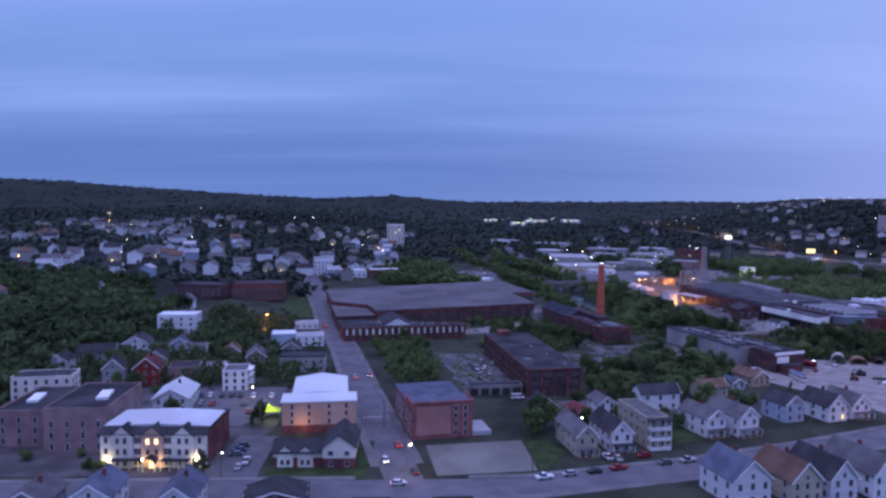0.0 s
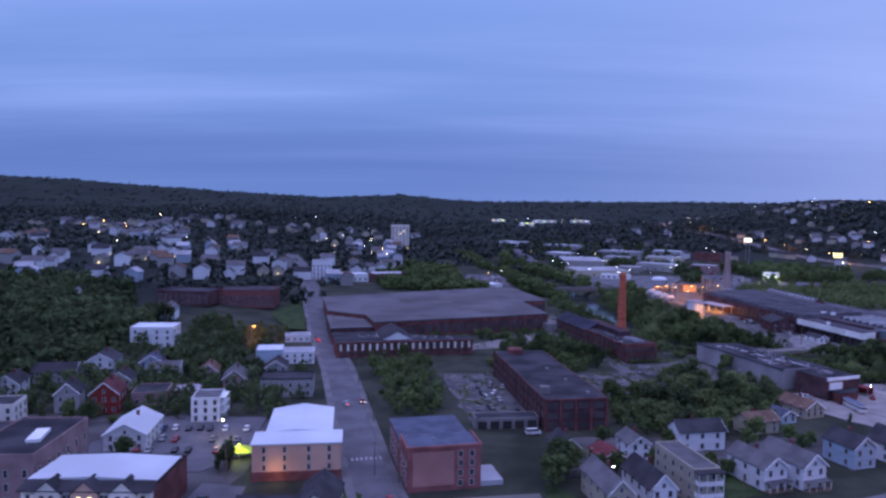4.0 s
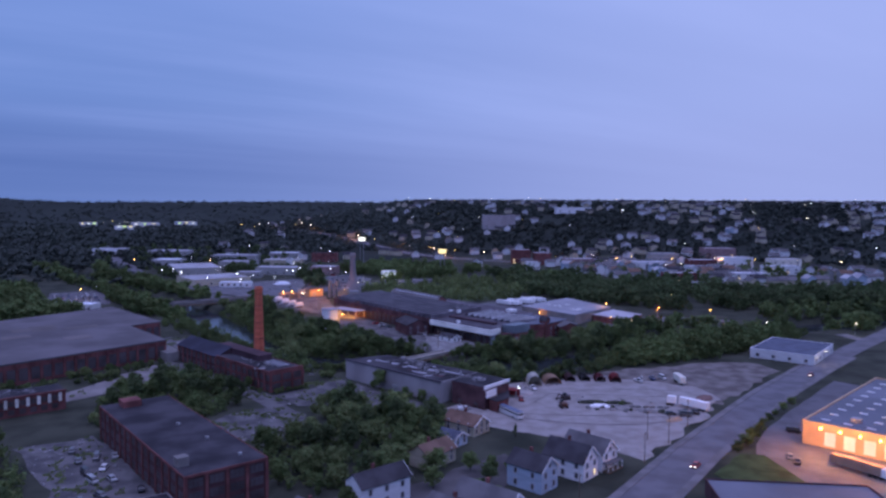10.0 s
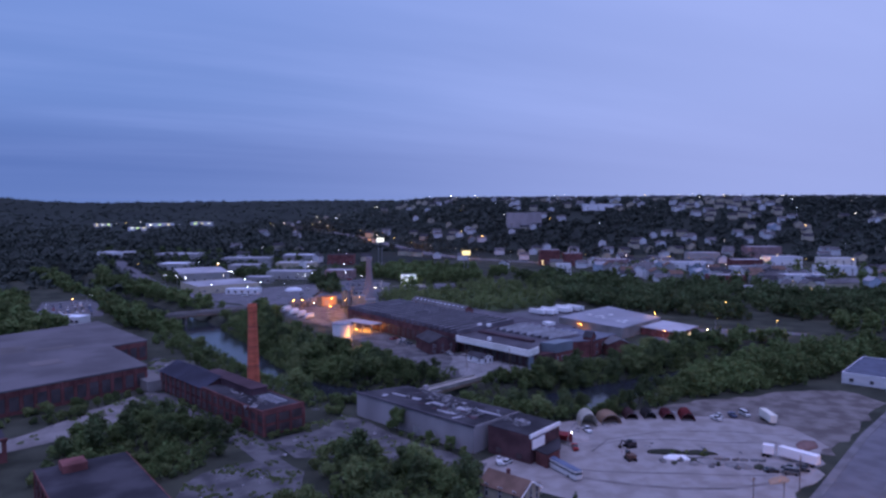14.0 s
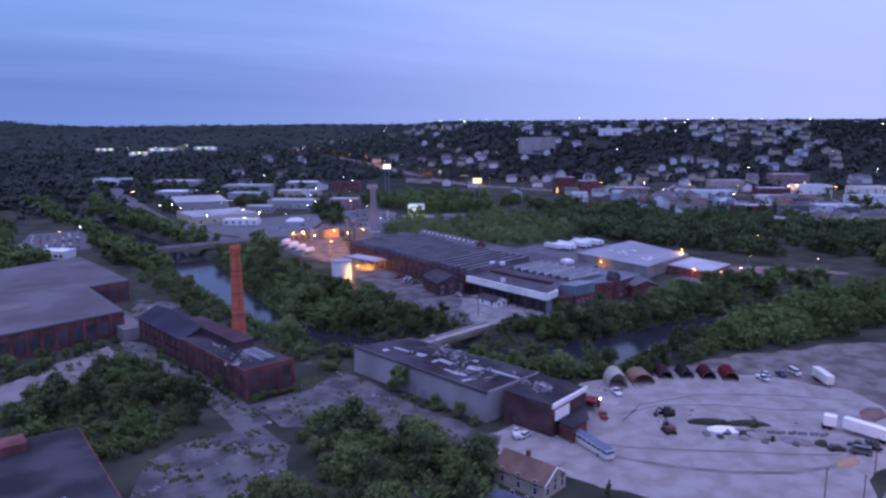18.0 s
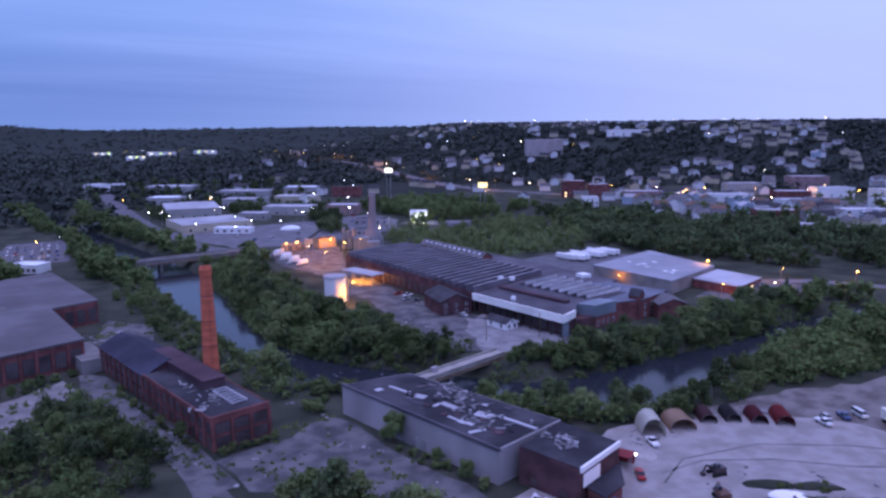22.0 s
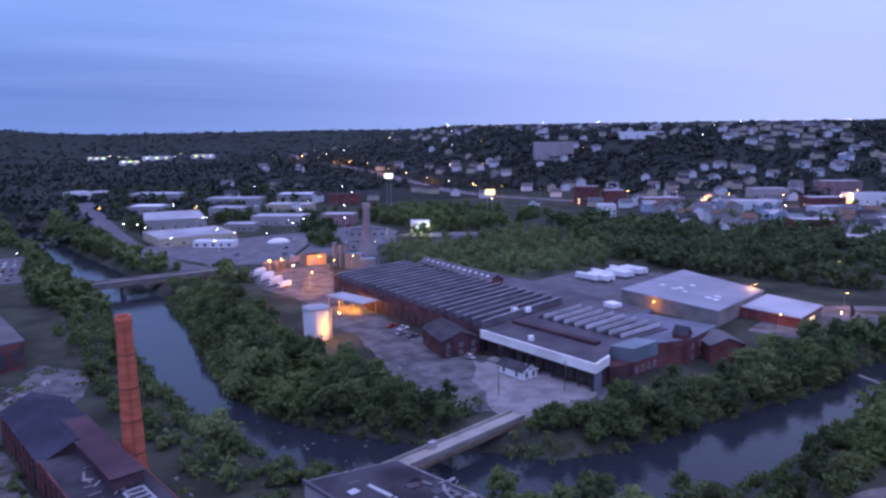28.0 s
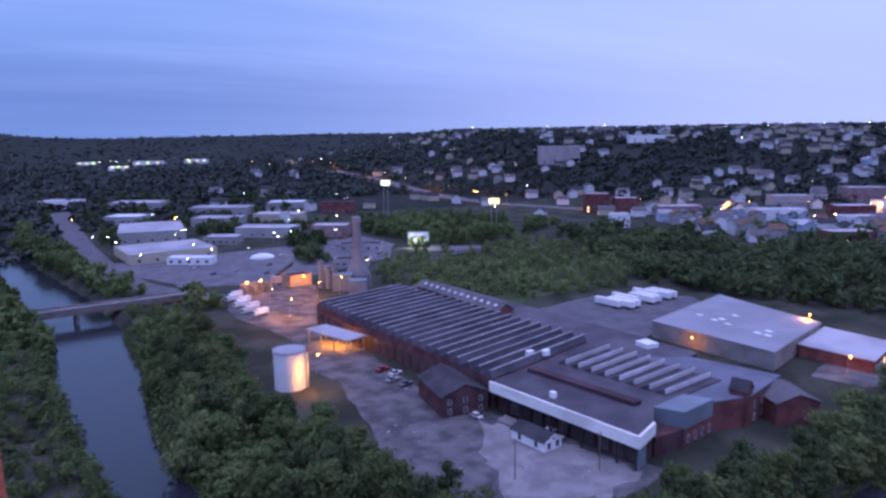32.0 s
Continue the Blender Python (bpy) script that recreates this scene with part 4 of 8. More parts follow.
g.matrix_basis = pose(7.6, -1.5, 0)
g = part("tall_siding", gable_walls(9.6, 16, 3.4, 3.6), STUCCO_CREAM, twin, "cream siding over the brick")
g.matrix_basis = pose(7.6, -1.46, 3.2)
g = part("tall_roof", gable_roof(9.6, 16, 6.6, 3.6, 0.6), SHINGLE_DARK, twin)
g.matrix_basis = pose(7.6, -1.5, 0.05)
for sx in (5.2, 10.0):
    for lv in (0.9, 4.2):
        window(twin, sx, -1.55, lv, 0, 1.3, 1.2)
FOOT.append(rect(-38, 209, 2, -14, 15, -3, 16))

BRICK_BLOCK = mat("faded_red_brick", (0.235, 0.098, 0.100), 0.9, 1.2, 0.28, 0.2)
red = thing("brick_block", 0.5, 236, 0, 13, "four-storey red brick block with flat roof", "building")
part("wall", boxes((-10.5, 10.5, 0, 12, -0.3, 12.2)), BRICK_BLOCK, red)
part("rear_wall", boxes((-10.4, 10.4, 12.02, 34, -0.3, 10.6)), BRICK_BLOCK, red)
part("render_panel", boxes((-9.0, 2.8, -0.12, 0.0, 1.6, 11.2)), mat("faded_pink_render", (0.38, 0.20, 0.19), 0.9, 0.6, 0.18, 0.1), red, "faded pink rendered wall")
part("roof", boxes((-10.2, 10.2, 0.3, 12.3, 12.2, 12.32)), SHINGLE_BLUE, red)
part("parapet", boxes((-10.8, 10.8, -0.3, 0.3, 12.2, 12.9), (-10.8, -10.2, 0.3, 12, 12.2, 12.9), (10.2, 10.8, 0.3, 12, 12.2, 12.9)), BRICK_BLOCK, red)
part("rear_roof", boxes((-10.7, 10.7, 12.3, 34.2, 10.6, 10.8)), SHINGLE_BLUE, red)
part("roof_vent", tube(bmesh.new(), -2, 6, 12.3, 13.3, 0.35, 0.35, 8), METAL_GREY, red)
for sx in (4.6, 7.9):
    for lv in (1.2, 4.0, 6.8, 9.4):
        window(red, sx, -0.02, lv, 0, 1.2, 1.6)
for sy in (2, 6, 10, 15, 19, 23, 27, 31):
    for lv in (1.2, 4.0, 6.8):
        window(red, 10.52, sy, lv, 90, 1.0, 1.6)
        window(red, -10.52, sy, lv, -90, 1.0, 1.6)
part("annex", boxes((10.6, 17.5, 1, 13, 0, 1.5)), ROOF_PALE, red, "pale flat roof of a low annex")
FOOT.append(rect(0.5, 236, 13, -12, 18, -1, 36))


def lattice(xs, zs, y0, y1):
    """A window frame of bars in one piece: odd cells are open."""
    bm = bmesh.new()
    fr = [[bm.verts.new((x, y0, z)) for z in zs] for x in xs]
    bk = [[bm.verts.new((x, y1, z)) for z in zs] for x in xs]
    solid = {(i, j) for i in range(len(xs) - 1) for j in range(len(zs) - 1) if not (i % 2 and j % 2)}
    for i, j in solid:
        bm.faces.new((fr[i][j], fr[i + 1][j], fr[i + 1][j + 1], fr[i][j + 1]))
        bm.faces.new((bk[i][j], bk[i][j + 1], bk[i + 1][j + 1], bk[i + 1][j]))
        for di, dj, p, q in ((-1, 0, (i, j), (i, j + 1)), (1, 0, (i + 1, j), (i + 1, j + 1)), (0, -1, (i, j), (i + 1, j)), (0, 1, (i, j + 1), (i + 1, j + 1))):
            if (i + di, j + dj) not in solid:
                bm.faces.new((fr[p[0]][p[1]], fr[q[0]][q[1]], bk[q[0]][q[1]], bk[p[0]][p[1]]))
    return bm


def pier_windows(parent, p, q, z, w, h, n, glass=GLASS_DUSTY, frame=FRAME_RUST):
    """Broad multi-pane mill windows with mullions, n along a wall."""
    (ax, ay), (bx, by) = p, q
    rz = math.degrees(math.atan2(by - ay, bx - ax))
    key = ("mill", w, h, frame.name)
    if key not in CACHE:
        xs = [v for k in range(4) for v in (-w / 2 + k * (w - 0.12) / 3, -w / 2 + k * (w - 0.12) / 3 + 0.12)]
        CACHE[key] = mesh_of("window", lattice(xs, [0, 0.12, h / 2, h / 2 + 0.1, h - 0.12, h], -0.1, 0.03), frame)
        CACHE[key + (1,)] = mesh_of("pane", boxes((-w / 2, w / 2, -0.03, 0.02, 0, h)), glass)
    for i in range(n):
        f = (i + 0.5) / n
        ob = part("window", CACHE[key], None, parent)
        ob.matrix_basis = pose(ax + (bx - ax) * f, ay + (by - ay) * f, z, 0, 0, rz)
        part("pane", CACHE[key + (1,)], None, ob)


def piers(parent, p, q, z0, z1, n, material, w=0.9, name="pier"):
    (ax, ay), (bx, by) = p, q
    rz = math.degrees(math.atan2(by - ay, bx - ax))
    key = (name, w, z1 - z0, material.name)
    if key not in CACHE:
        CACHE[key] = mesh_of(name, boxes((-w / 2, w / 2, -0.35, 0.0, 0, z1 - z0)), material)
    for i in range(n + 1):
        f = i / n
        ob = part(name, CACHE[key], None, parent)
        ob.matrix_basis = pose(ax + (bx - ax) * f, ay + (by - ay) * f, z0, 0, 0, rz)


def debris(cx, cy, z, rx, ry, n, seed, label="scattered broken roofing and boards"):
    rr = random.Random(seed)
    bm = bmesh.new()
    for _ in range(n):
        x, y = rr.uniform(-rx, rx), rr.uniform(-ry, ry)
        a, l, w = rr.uniform(0, math.pi), rr.uniform(0.8, 3.2), rr.uniform(0.2, 0.9)
        c, s = math.cos(a), math.sin(a)
        v = [bm.verts.new((x + i * l / 2 * c - j * w / 2 * s, y + i * l / 2 * s + j * w / 2 * c, 0.02 + k * rr.uniform(0.1, 0.35))) for k in (0, 1) for i, j in ((-1, -1), (1, -1), (1, 1), (-1, 1))]
        for f in ((3, 2, 1, 0), (4, 5, 6, 7), (0, 1, 5, 4), (1, 2, 6, 5), (2, 3, 7, 6), (3, 0, 4, 7)):
            bm.faces.new([v[i] for i in f])
    ob = part("debris", bm, mat("pale_debris", (0.20, 0.195, 0.21), 0.9, 1.5, 0.4, 0.2, island=True))
    ob.location = (cx, cy, z)
    return tagged(ob, label, "debris", kind="stuff")


# long three-storey factory
fac = thing("factory", 46.8, 291, 0, 9, "long three-storey brick factory with dark flat roof", "factory")
part("wall", boxes((-11.3, 11.3, 0, 82, -0.3, 11.2)), BRICK_DARK, fac)
part("roof", boxes((-11.5, 11.5, -0.2, 82.2, 11.2, 11.5)), ROOF_TAR, fac)
part("cornice", boxes((-11.7, 11.7, -0.45, -0.2, 10.9, 11.6), (11.5, 11.75, -0.2, 82.2, 10.9, 11.6), (-11.75, -11.5, -0.2, 82.2, 10.9, 11.6)), BRICK_RED, fac)
for lv in (0.7, 4.3, 7.9):
    pier_windows(fac, (-11.3, -0.02), (11.3, -0.02), lv, 4.0, 2.4, 4)
    pier_windows(fac, (-11.32, 82), (-11.32, 0), lv, 4.0, 2.4, 14)
    pier_windows(fac, (11.32, 0), (11.32, 82), lv, 4.0, 2.4, 14)
piers(fac, (-11.3, 0), (11.3, 0), 0, 10.9, 4, BRICK_RED)
piers(fac, (-11.3, 82), (-11.3, 0), 0, 10.9, 14, BRICK_RED)
part("stair_head", boxes((-10.8, -7.6, 7, 10, 11.5, 14.0)), CONCRETE, fac, "concrete stair head")
part("stair_head", boxes((-6, 0, 74, 80, 11.5, 13.6)), BRICK_RED, fac)
for k in range(3):
    part("roof_vent", boxes((6 - k * 2, 6.9 - k * 2, 6 + k * 19, 7 + k * 19, 11.5, 12.2)), METAL_GREY, fac)
FOOT.append(rect(46.8, 291, 9, -13, 13, -1, 84))
flat_building("loading_shed", 22.5, 291.5, 8, 23, 7, 3.8, CONCRETE, ROOF_TAR, "low grey concrete loading shed with open bays", "shed", parapet=0.3)
# dark sheets on the solid wall stand for the shade inside open bays
for k in range(5):
    ob = part("bay_door", boxes((-1.6, 1.6, -0.06, 0.02, 0.1, 2.9)), TRIM_DARK)
    ob.parent = bpy.data.objects["loading_shed"]
    ob.matrix_basis = pose(-9 + 4.5 * k, -0.03, 0)

# mill
mill = thing("mill", 0, 0, 0, 0, "vast low brick mill with weathered grey roof", "factory")
M1 = [(-91, 560), (52, 638), (71, 558), (53, 550), (64, 495), (-42, 453), (-50, 480), (-76, 494)]
part("wall", prism(M1, -0.3, 9.6), BRICK_RED, mill)
part("roof", prism(grown(M1, 0.5), 9.6, 10.3), ROOF_MILL, mill)
M2 = [(-77, 492), (-51, 478), (-43, 451), (-66, 444)]
part("low_wall", prism(M2, -0.3, 7.4), BRICK_DARK, mill)
part("low_roof", prism(grown(M2, 0.4), 7.4, 7.9), ROOF_MILL, mill)
M3 = [(-56, 402), (14, 417), (12, 431), (-60, 417)]
part("front_wall", prism(M3, -0.3, 7.0), BRICK_RED, mill)
part("front_roof", prism(M3, 7.0, 7.3), ROOF_TAR, mill)
part("front_cornice", prism([(-56, 401.6), (14.4, 416.6), (14.2, 417.4), (-56.2, 402.4)], 7.0, 7.9), BRICK_RED, mill)
pier_windows(mill, (-54, 402.35), (12, 416.5), 1.0, 2.2, 2.0, 18)
pier_windows(mill, (-54, 402.35), (12, 416.5), 4.2, 2.2, 2.0, 18)
piers(mill, (-54, 402.4), (12, 416.6), 3.6, 6.9, 18, STUCCO_CREAM, 1.1)
M4 = [(-66, 443), (-42, 450), (10, 432), (-58, 418)]
part("court_wall", prism(M4, -0.3, 5.2), BRICK_DARK, mill)
part("court_roof", prism(M4, 5.2, 5.5), ROOF_TAR, mill)
g = part("gable_shed", gable_walls(16, 26, 7.5, 4.2), WHITE_PAINT, mill, "white gable end")
g.matrix_basis = pose(-26, 416, 0, 0, 0, 13)
g = part("gable_roof", gable_roof(16, 26, 7.5, 4.2), SHINGLE_DARK, mill)
g.matrix_basis = pose(-26, 416, 0.02, 0, 0, 13)
pier_windows(mill, (63.9, 494.8), (-41, 453.3), 1.6, 3.6, 5.6, 22)
piers(mill, (63.9, 494.6), (-41, 453), 0, 9.5, 22, BRICK_RED)
pier_windows(mill, (71.02, 558), (53.02, 549.9), 1.6, 3.4, 5.6, 4)
pier_windows(mill, (53.02, 549.9), (64.02, 495), 1.6, 3.4, 5.6, 12)
for fp in (M1, M2, M3, M4):
    FOOT.append(fp)
debris(-22, 424, 7.35, 26, 4, 60, 5)
debris(70, 520, 0.08, 9, 22, 90, 6, "scattered pale rubble behind the mill")
for k in range(9):
    rr = random.Random(40 + k)
    ob = part("roof_patch", boxes((-rr.uniform(4, 11), rr.uniform(4, 11), -rr.uniform(3, 8), rr.uniform(3, 8), 0, 0.03)), mat("patched_felt", (0.125, 0.112, 0.115), 0.9, 0.2, 0.25, 0.1))
    ob.parent = mill
    ob.matrix_basis = pose(rr.uniform(-40, 30), rr.uniform(510, 580), 10.3 + 0.02 + k * 0.012, 0, 0, 13)
flat_building("pump_house", 67.5, 486, 13, 9, 24, 4.6, CONCRETE, CONCRETE, "low pale concrete link building between mill and hall", "building", parapet=0.3)

# brick hall and chimney
hall = thing("brick_hall", 100, 404, 0, 15, "ruined two-storey red brick hall with broken dark roof", "factory")
part("wall", boxes((-8.2, 8.2, 0, 48, -0.3, 8.6)), BRICK_RED, hall)
part("roof", boxes((-8.4, 8.4, 0.5, 48, 8.6, 8.9)), ROOF_TAR, hall)
part("parapet", boxes((-8.4, 8.4, -0.25, 0.5, 7.7, 9.5), (-8.45, -8.1, 0.5, 48, 8.3, 9.1), (8.1, 8.45, 0.5, 48, 8.3, 9.1)), BRICK_RED, hall)
g = part("rear_wall", gable_walls(16, 42, 8.2, 3.6), BRICK_DARK, hall)
g.matrix_basis = pose(0, 48.02, 0)
g = part("rear_roof", gable_roof(16, 42, 8.2, 3.6, 0.5), mat("slate_tar", (0.042, 0.043, 0.066), 0.85, 0.5, 0.35, 0.15), hall)
g.matrix_basis = pose(0, 48.02, 0.03)
part("monitor_wall", boxes((-0.5, 6.0, 22, 62, 8.9, 11.4)), ROOF_RUST, hall)
part("monitor_roof", boxes((-0.9, 6.4, 21.6, 62.4, 11.4, 11.7)), ROOF_RUST, hall, "rusty raised roof lantern")
part("skylight_frame", boxes((0.6, 1.0, 6, 19, 8.9, 9.3), (4.6, 5.0, 6, 19, 8.9, 9.5), *[(1.0, 4.6, 6 + 2.1 * k, 6.5 + 2.1 * k, 9.1, 9.5) for k in range(7)]), ROOF_PALE, hall, "broken pale skylight")
for lv in (0.6, 4.5):
    pier_windows(hall, (-8.0, -0.02), (8.0, -0.02), lv, 4.2, 3.0, 3)
    pier_windows(hall, (-8.22, 88), (-8.22, 0), lv, 3.2, 2.8, 18)
    pier_windows(hall, (8.22, 0), (8.22, 46), lv, 3.2, 2.8, 9)
piers(hall, (-8.2, 0), (8.2, 0), 0, 7.7, 3, BRICK_RED)
piers(hall, (-8.2, 88), (-8.2, 0), 0, 8.3, 18, BRICK_RED)
FOOT.append(rect(100, 404, 15, -10, 10, -1, 92))
hm = pose(100, 404, 0, 0, 0, 15)
p = hm @ Vector((-2, 22, 0))
debris(p.x, p.y, 8.95, 5, 16, 40, 8)
p = hm @ Vector((-11, 14, 0))
debris(p.x, p.y, 0.1, 3, 8, 26, 9, "white rubbish heaped against the hall")

ch = thing("chimney", 99.5, 445.5, 0, 0, "tall tapering orange brick factory chimney", "chimney")
bm = bmesh.new()
prof = [(0, 2.75), (1.2, 2.7), (20, 2.25), (37.0, 1.78), (38.6, 1.75), (39.0, 1.95), (40.6, 1.95), (40.9, 1.75), (41.4, 1.72)]
rings = [[bm.verts.new((r * math.cos(i * math.tau / 24), r * math.sin(i * math.tau / 24), z)) for i in range(24)] for z, r in prof]
inner = [[bm.verts.new((1.3 * math.cos(i * math.tau / 24), 1.3 * math.sin(i * math.tau / 24), z)) for i in range(24)] for z in (41.4, 36.0)]
for a, b in zip(rings + [inner[0]], rings[1:] + [inner[0], inner[1]]):
    for i in range(24):
        bm.faces.new((a[i], a[(i + 1) % 24], b[(i + 1) % 24], b[i])) if a is not b else None
bm.faces.new(inner[1])
part("shaft", bm, BRICK_CHIMNEY, ch)
for z in (8, 16, 24, 32):
    r = np.interp(z, [0, 20, 37], [2.75, 2.25, 1.78]) + 0.05
    bm = bmesh.new()
    tube(bm, 0, 0, z, z + 0.25, r, r, 24)
    part("iron_band", bm, ROOF_RUST, ch)
bm = bmesh.new()
for k in range(90):
    z = 2 + k * 0.42
    r = np.interp(z, [0, 20, 41], [2.75, 2.25, 1.7]) + 0.1
    box(bm, -0.2, 0.2, -r - 0.1, -r, z, z + 0.05)
part("ladder", bm, TRIM_DARK, ch)
FOOT.append(rect(99.5, 445.5, 0, -5, 5, -5, 5))

# grey-walled building with brick front
grey = thing("works_building", 0, 0, 0, 0, "long works building with grey rendered wall and littered tar roof", "factory")
G1 = [(130.5, 410), (148, 351.5), (171, 358.5), (152, 410)]
part("wall", prism(G1, -0.3, 9.0), GREY_RENDER, grey)
part("roof", prism([(131, 409.5), (148.4, 352.2), (170.4, 358.9), (151.6, 409.5)], 9.0, 9.15), ROOF_TAR, grey)
part("coping", prism([(130.1, 410.2), (147.7, 351.1), (148.3, 351.3), (130.7, 410.4)], 8.6, 9.4), ROOF_PLANT, grey)
G2 = [(153, 350.5), (158.5, 334.5), (175, 341), (170, 357.5)]
part("front_wall", prism(G2, -0.3, 9.1), BRICK_DARK, grey, "dark red brick front block")
part("front_roof", prism(G2, 9.1, 9.25), ROOF_TAR, grey)
part("sign_band", prism([(158.4, 334.1), (175.2, 340.7), (175.0, 341.2), (158.2, 334.6)], 8.3, 9.6), WHITE_PAINT, grey, "white fascia along the roof edge")
part("sign_panel", prism([(159.4, 334.4), (166.0, 337.0), (165.9, 337.3), (159.3, 334.7)], 4.6, 7.6), WHITE_PAINT, grey, "blank white sign panel")
G3 = [(161, 329), (168, 331.8), (174, 339.7), (160.5, 334.4)]
part("porch_wall", prism(G3, -0.3, 4.4), BRICK_RED, grey)
part("porch_roof", prism(grown(G3, 0.5), 4.4, 4.7), ROOF_TAR, grey)
pier_windows(grey, (152.9, 350), (158.4, 334.8), 1.0, 2.0, 1.6, 2)
part("roller_door", boxes((-2, 2, -0.1, 0.02, 0, 3.2)), METAL_GREY, grey).matrix_basis = pose(140.2, 377.5, 0, 0, 0, -73.4)
for x, y, l, w, a in ((160, 362, 12, 1.2, -70), (155, 370, 5, 3, -60), (150, 380, 6, 2, -75), (146, 390, 4, 2.5, -60), (165, 348, 6, 1, -70), (143, 398, 7, 1, -70)):
    ob = part("roof_patch", boxes((-l / 2, l / 2, -w / 2, w / 2, 0, 0.25)), ROOF_PALE, grey)
    ob.matrix_basis = pose(x, y, 9.2, 0, 0, a)
rp = random.Random(88)
# the near-black patches are painted stand-ins for dark openings in the roof
for k in range(34):
    f, g2 = rp.uniform(0.05, 0.95), rp.uniform(0.12, 0.88)
    x, y = 131 + 17.2 * f + (20 + 2.5 * f) * g2, 409 - 57 * f + (0 + 6.5 * f) * g2
    l, w = rp.uniform(1.0, 5.0), rp.uniform(0.6, 2.6)
    ob = part("roof_patch", boxes((-l / 2, l / 2, -w / 2, w / 2, 0, rp.uniform(0.03, 0.12))), (ROOF_PLANT, ROOF_PALE, mat("dark_roof_opening", (0.016, 0.015, 0.019), 0.9, 0.8, 0.3, 0.1), ROOF_RUST, ROOF_PLANT)[k % 5], grey)
    ob.matrix_basis = pose(x, y, 9.16 + 0.006 * k, 0, 0, rp.choice((-70, -73, 20, 0)) + rp.uniform(-9, 9))
for x, y, h in ((152, 372, 1.6), (158, 366, 1.1), (144, 392, 1.3), (163, 360, 0.9)):
    part("roof_vent", tube(bmesh.new(), x, y, 9.15, 9.15 + h, 0.4, 0.4, 8), METAL_GREY, grey)
debris(154, 378, 9.35, 5, 18, 60, 11)
debris(163, 348, 9.3, 4, 5, 24, 12)
FOOT.append(grown(G1, 1.5))
FOOT.append(grown(G2, 2.5))
FOOT.append(grown(G3, 1))

# ---- the plant across the river ----
plant = thing("plant", 0, 0, 0, 0, "long brick plant with dark sawtooth roof", "factory")
P1 = [(206.5, 616), (224, 494), (274, 512), (252, 632)]
part("wall", prism(P1, -0.3, 9.4), BRICK_DARK, plant)
bmt = 22
for k in range(bmt):
    f0, f1 = k / bmt, (k + 1) / bmt
    a, c = (Vector((224 - 17.5 * f, 494 + 122 * f)) for f in (f0, f1))
    b, d = (Vector((274 - 22 * f, 512 + 120 * f)) for f in (f0, f1))
    bm = bmesh.new()
    v = [bm.verts.new(p) for p in ((a.x, a.y, 9.4), (b.x, b.y, 9.4), (d.x, d.y, 9.4), (c.x, c.y, 9.4), (a.x * 0.8 + c.x * 0.2, a.y * 0.8 + c.y * 0.2, 11.7), (b.x * 0.8 + d.x * 0.2, b.y * 0.8 + d.y * 0.2, 11.7))]
    for f in ((3, 2, 1, 0), (0, 1, 5, 4), (4, 5, 2, 3), (0, 4, 3), (1, 2, 5)):
        bm.faces.new([v[i] for i in f])
    part("sawtooth", bm, ROOF_PLANT, plant)
    bm = bmesh.new()
    e = (a * 0.985 + c * 0.015, b * 0.985 + d * 0.015)
    q0, q1 = a * 0.8 + c * 0.2, b * 0.8 + d * 0.2
    beam(bm, (q0.x, q0.y, 11.75), (q1.x, q1.y, 11.75), 0.7, 0.3)
    part("ridge_cap", bm, ROOF_LIGHT, plant)
P2 = [(274.4, 511.9), (277.5, 490.2), (293.2, 482), (299, 484), (288, 560), (276, 632), (252.6, 632)]
part("east_wall", prism(P2, -0.3, 8.6), BRICK_DARK, plant)
part("east_roof", prism(P2, 8.6, 9.0), ROOF_PLANT, plant)
g = part("clerestory", gable_walls(8, 64, 11.0, 2.6), BRICK_RED, plant)
g.matrix_basis = pose(270, 560, 0, 0, 0, 6)
g = part("clerestory_roof", gable_roof(8, 64, 11.0, 2.6, 0.5), SHINGLE_GREY, plant)
g.matrix_basis = pose(270, 560, 0.03, 0, 0, 6)
for k in range(12):
    ob = part("roof_light", boxes((-0.6, 0.6, -0.8, 0.8, 0, 0.14)), ROOF_WHITE, plant)
    ob.matrix_basis = pose(270, 560, 0, 0, 0, 6) @ pose(-2.0, 4 + 5 * k, 12.62, 0, -33, 0)
P3 = [(222.3, 492.8), (233.6, 440.8), (243.0, 445.4), (250, 452.8), (258.6, 455.2), (284, 460.6), (277.2, 490), (274.1, 511.4), (224.2, 493.4)]
part("dock_wall", prism([(225.6, 493.2), (236.4, 442.6), (243.0, 445.6), (250, 452.8), (258.6, 455.2), (284, 460.6), (277.2, 490), (274.1, 511.4), (226, 494.2)], -0.3, 8.8), BRICK_DARK, plant)
part("dock_roof", prism(P3, 8.8, 9.2), ROOF_PLANT, plant)
part("dock_band", prism([(221.9, 492.6), (233.3, 440.2), (233.9, 440.5), (222.5, 492.8)], 6.3, 9.5), BAND, plant, "long cream panel band over the loading dock")
part("dock_band", prism([(233.4, 440.0), (243.4, 445.0), (243.1, 445.7), (233.5, 440.8)], 6.3, 9.5), BAND, plant, "cream panel band over the dock's end")
for k in range(10):
    f = k / 9
    x, y = 222.7 + 10.9 * f, 491.6 - 50.2 * f
    part("dock_post", boxes((x - 0.22, x + 0.22, y - 0.22, y + 0.22, 0, 8.78)), TRIM_DARK, plant)
pier_windows(plant, (225.5, 486.8), (236.3, 442.5), 0.8, 3.2, 4.2, 10)
part("dock_gate", prism([(234.1, 440.9), (238.6, 443.2), (238.4, 443.6), (233.9, 441.3)], 0, 5.6), METAL_BLUE, plant, "pale blue-grey sheet gate")
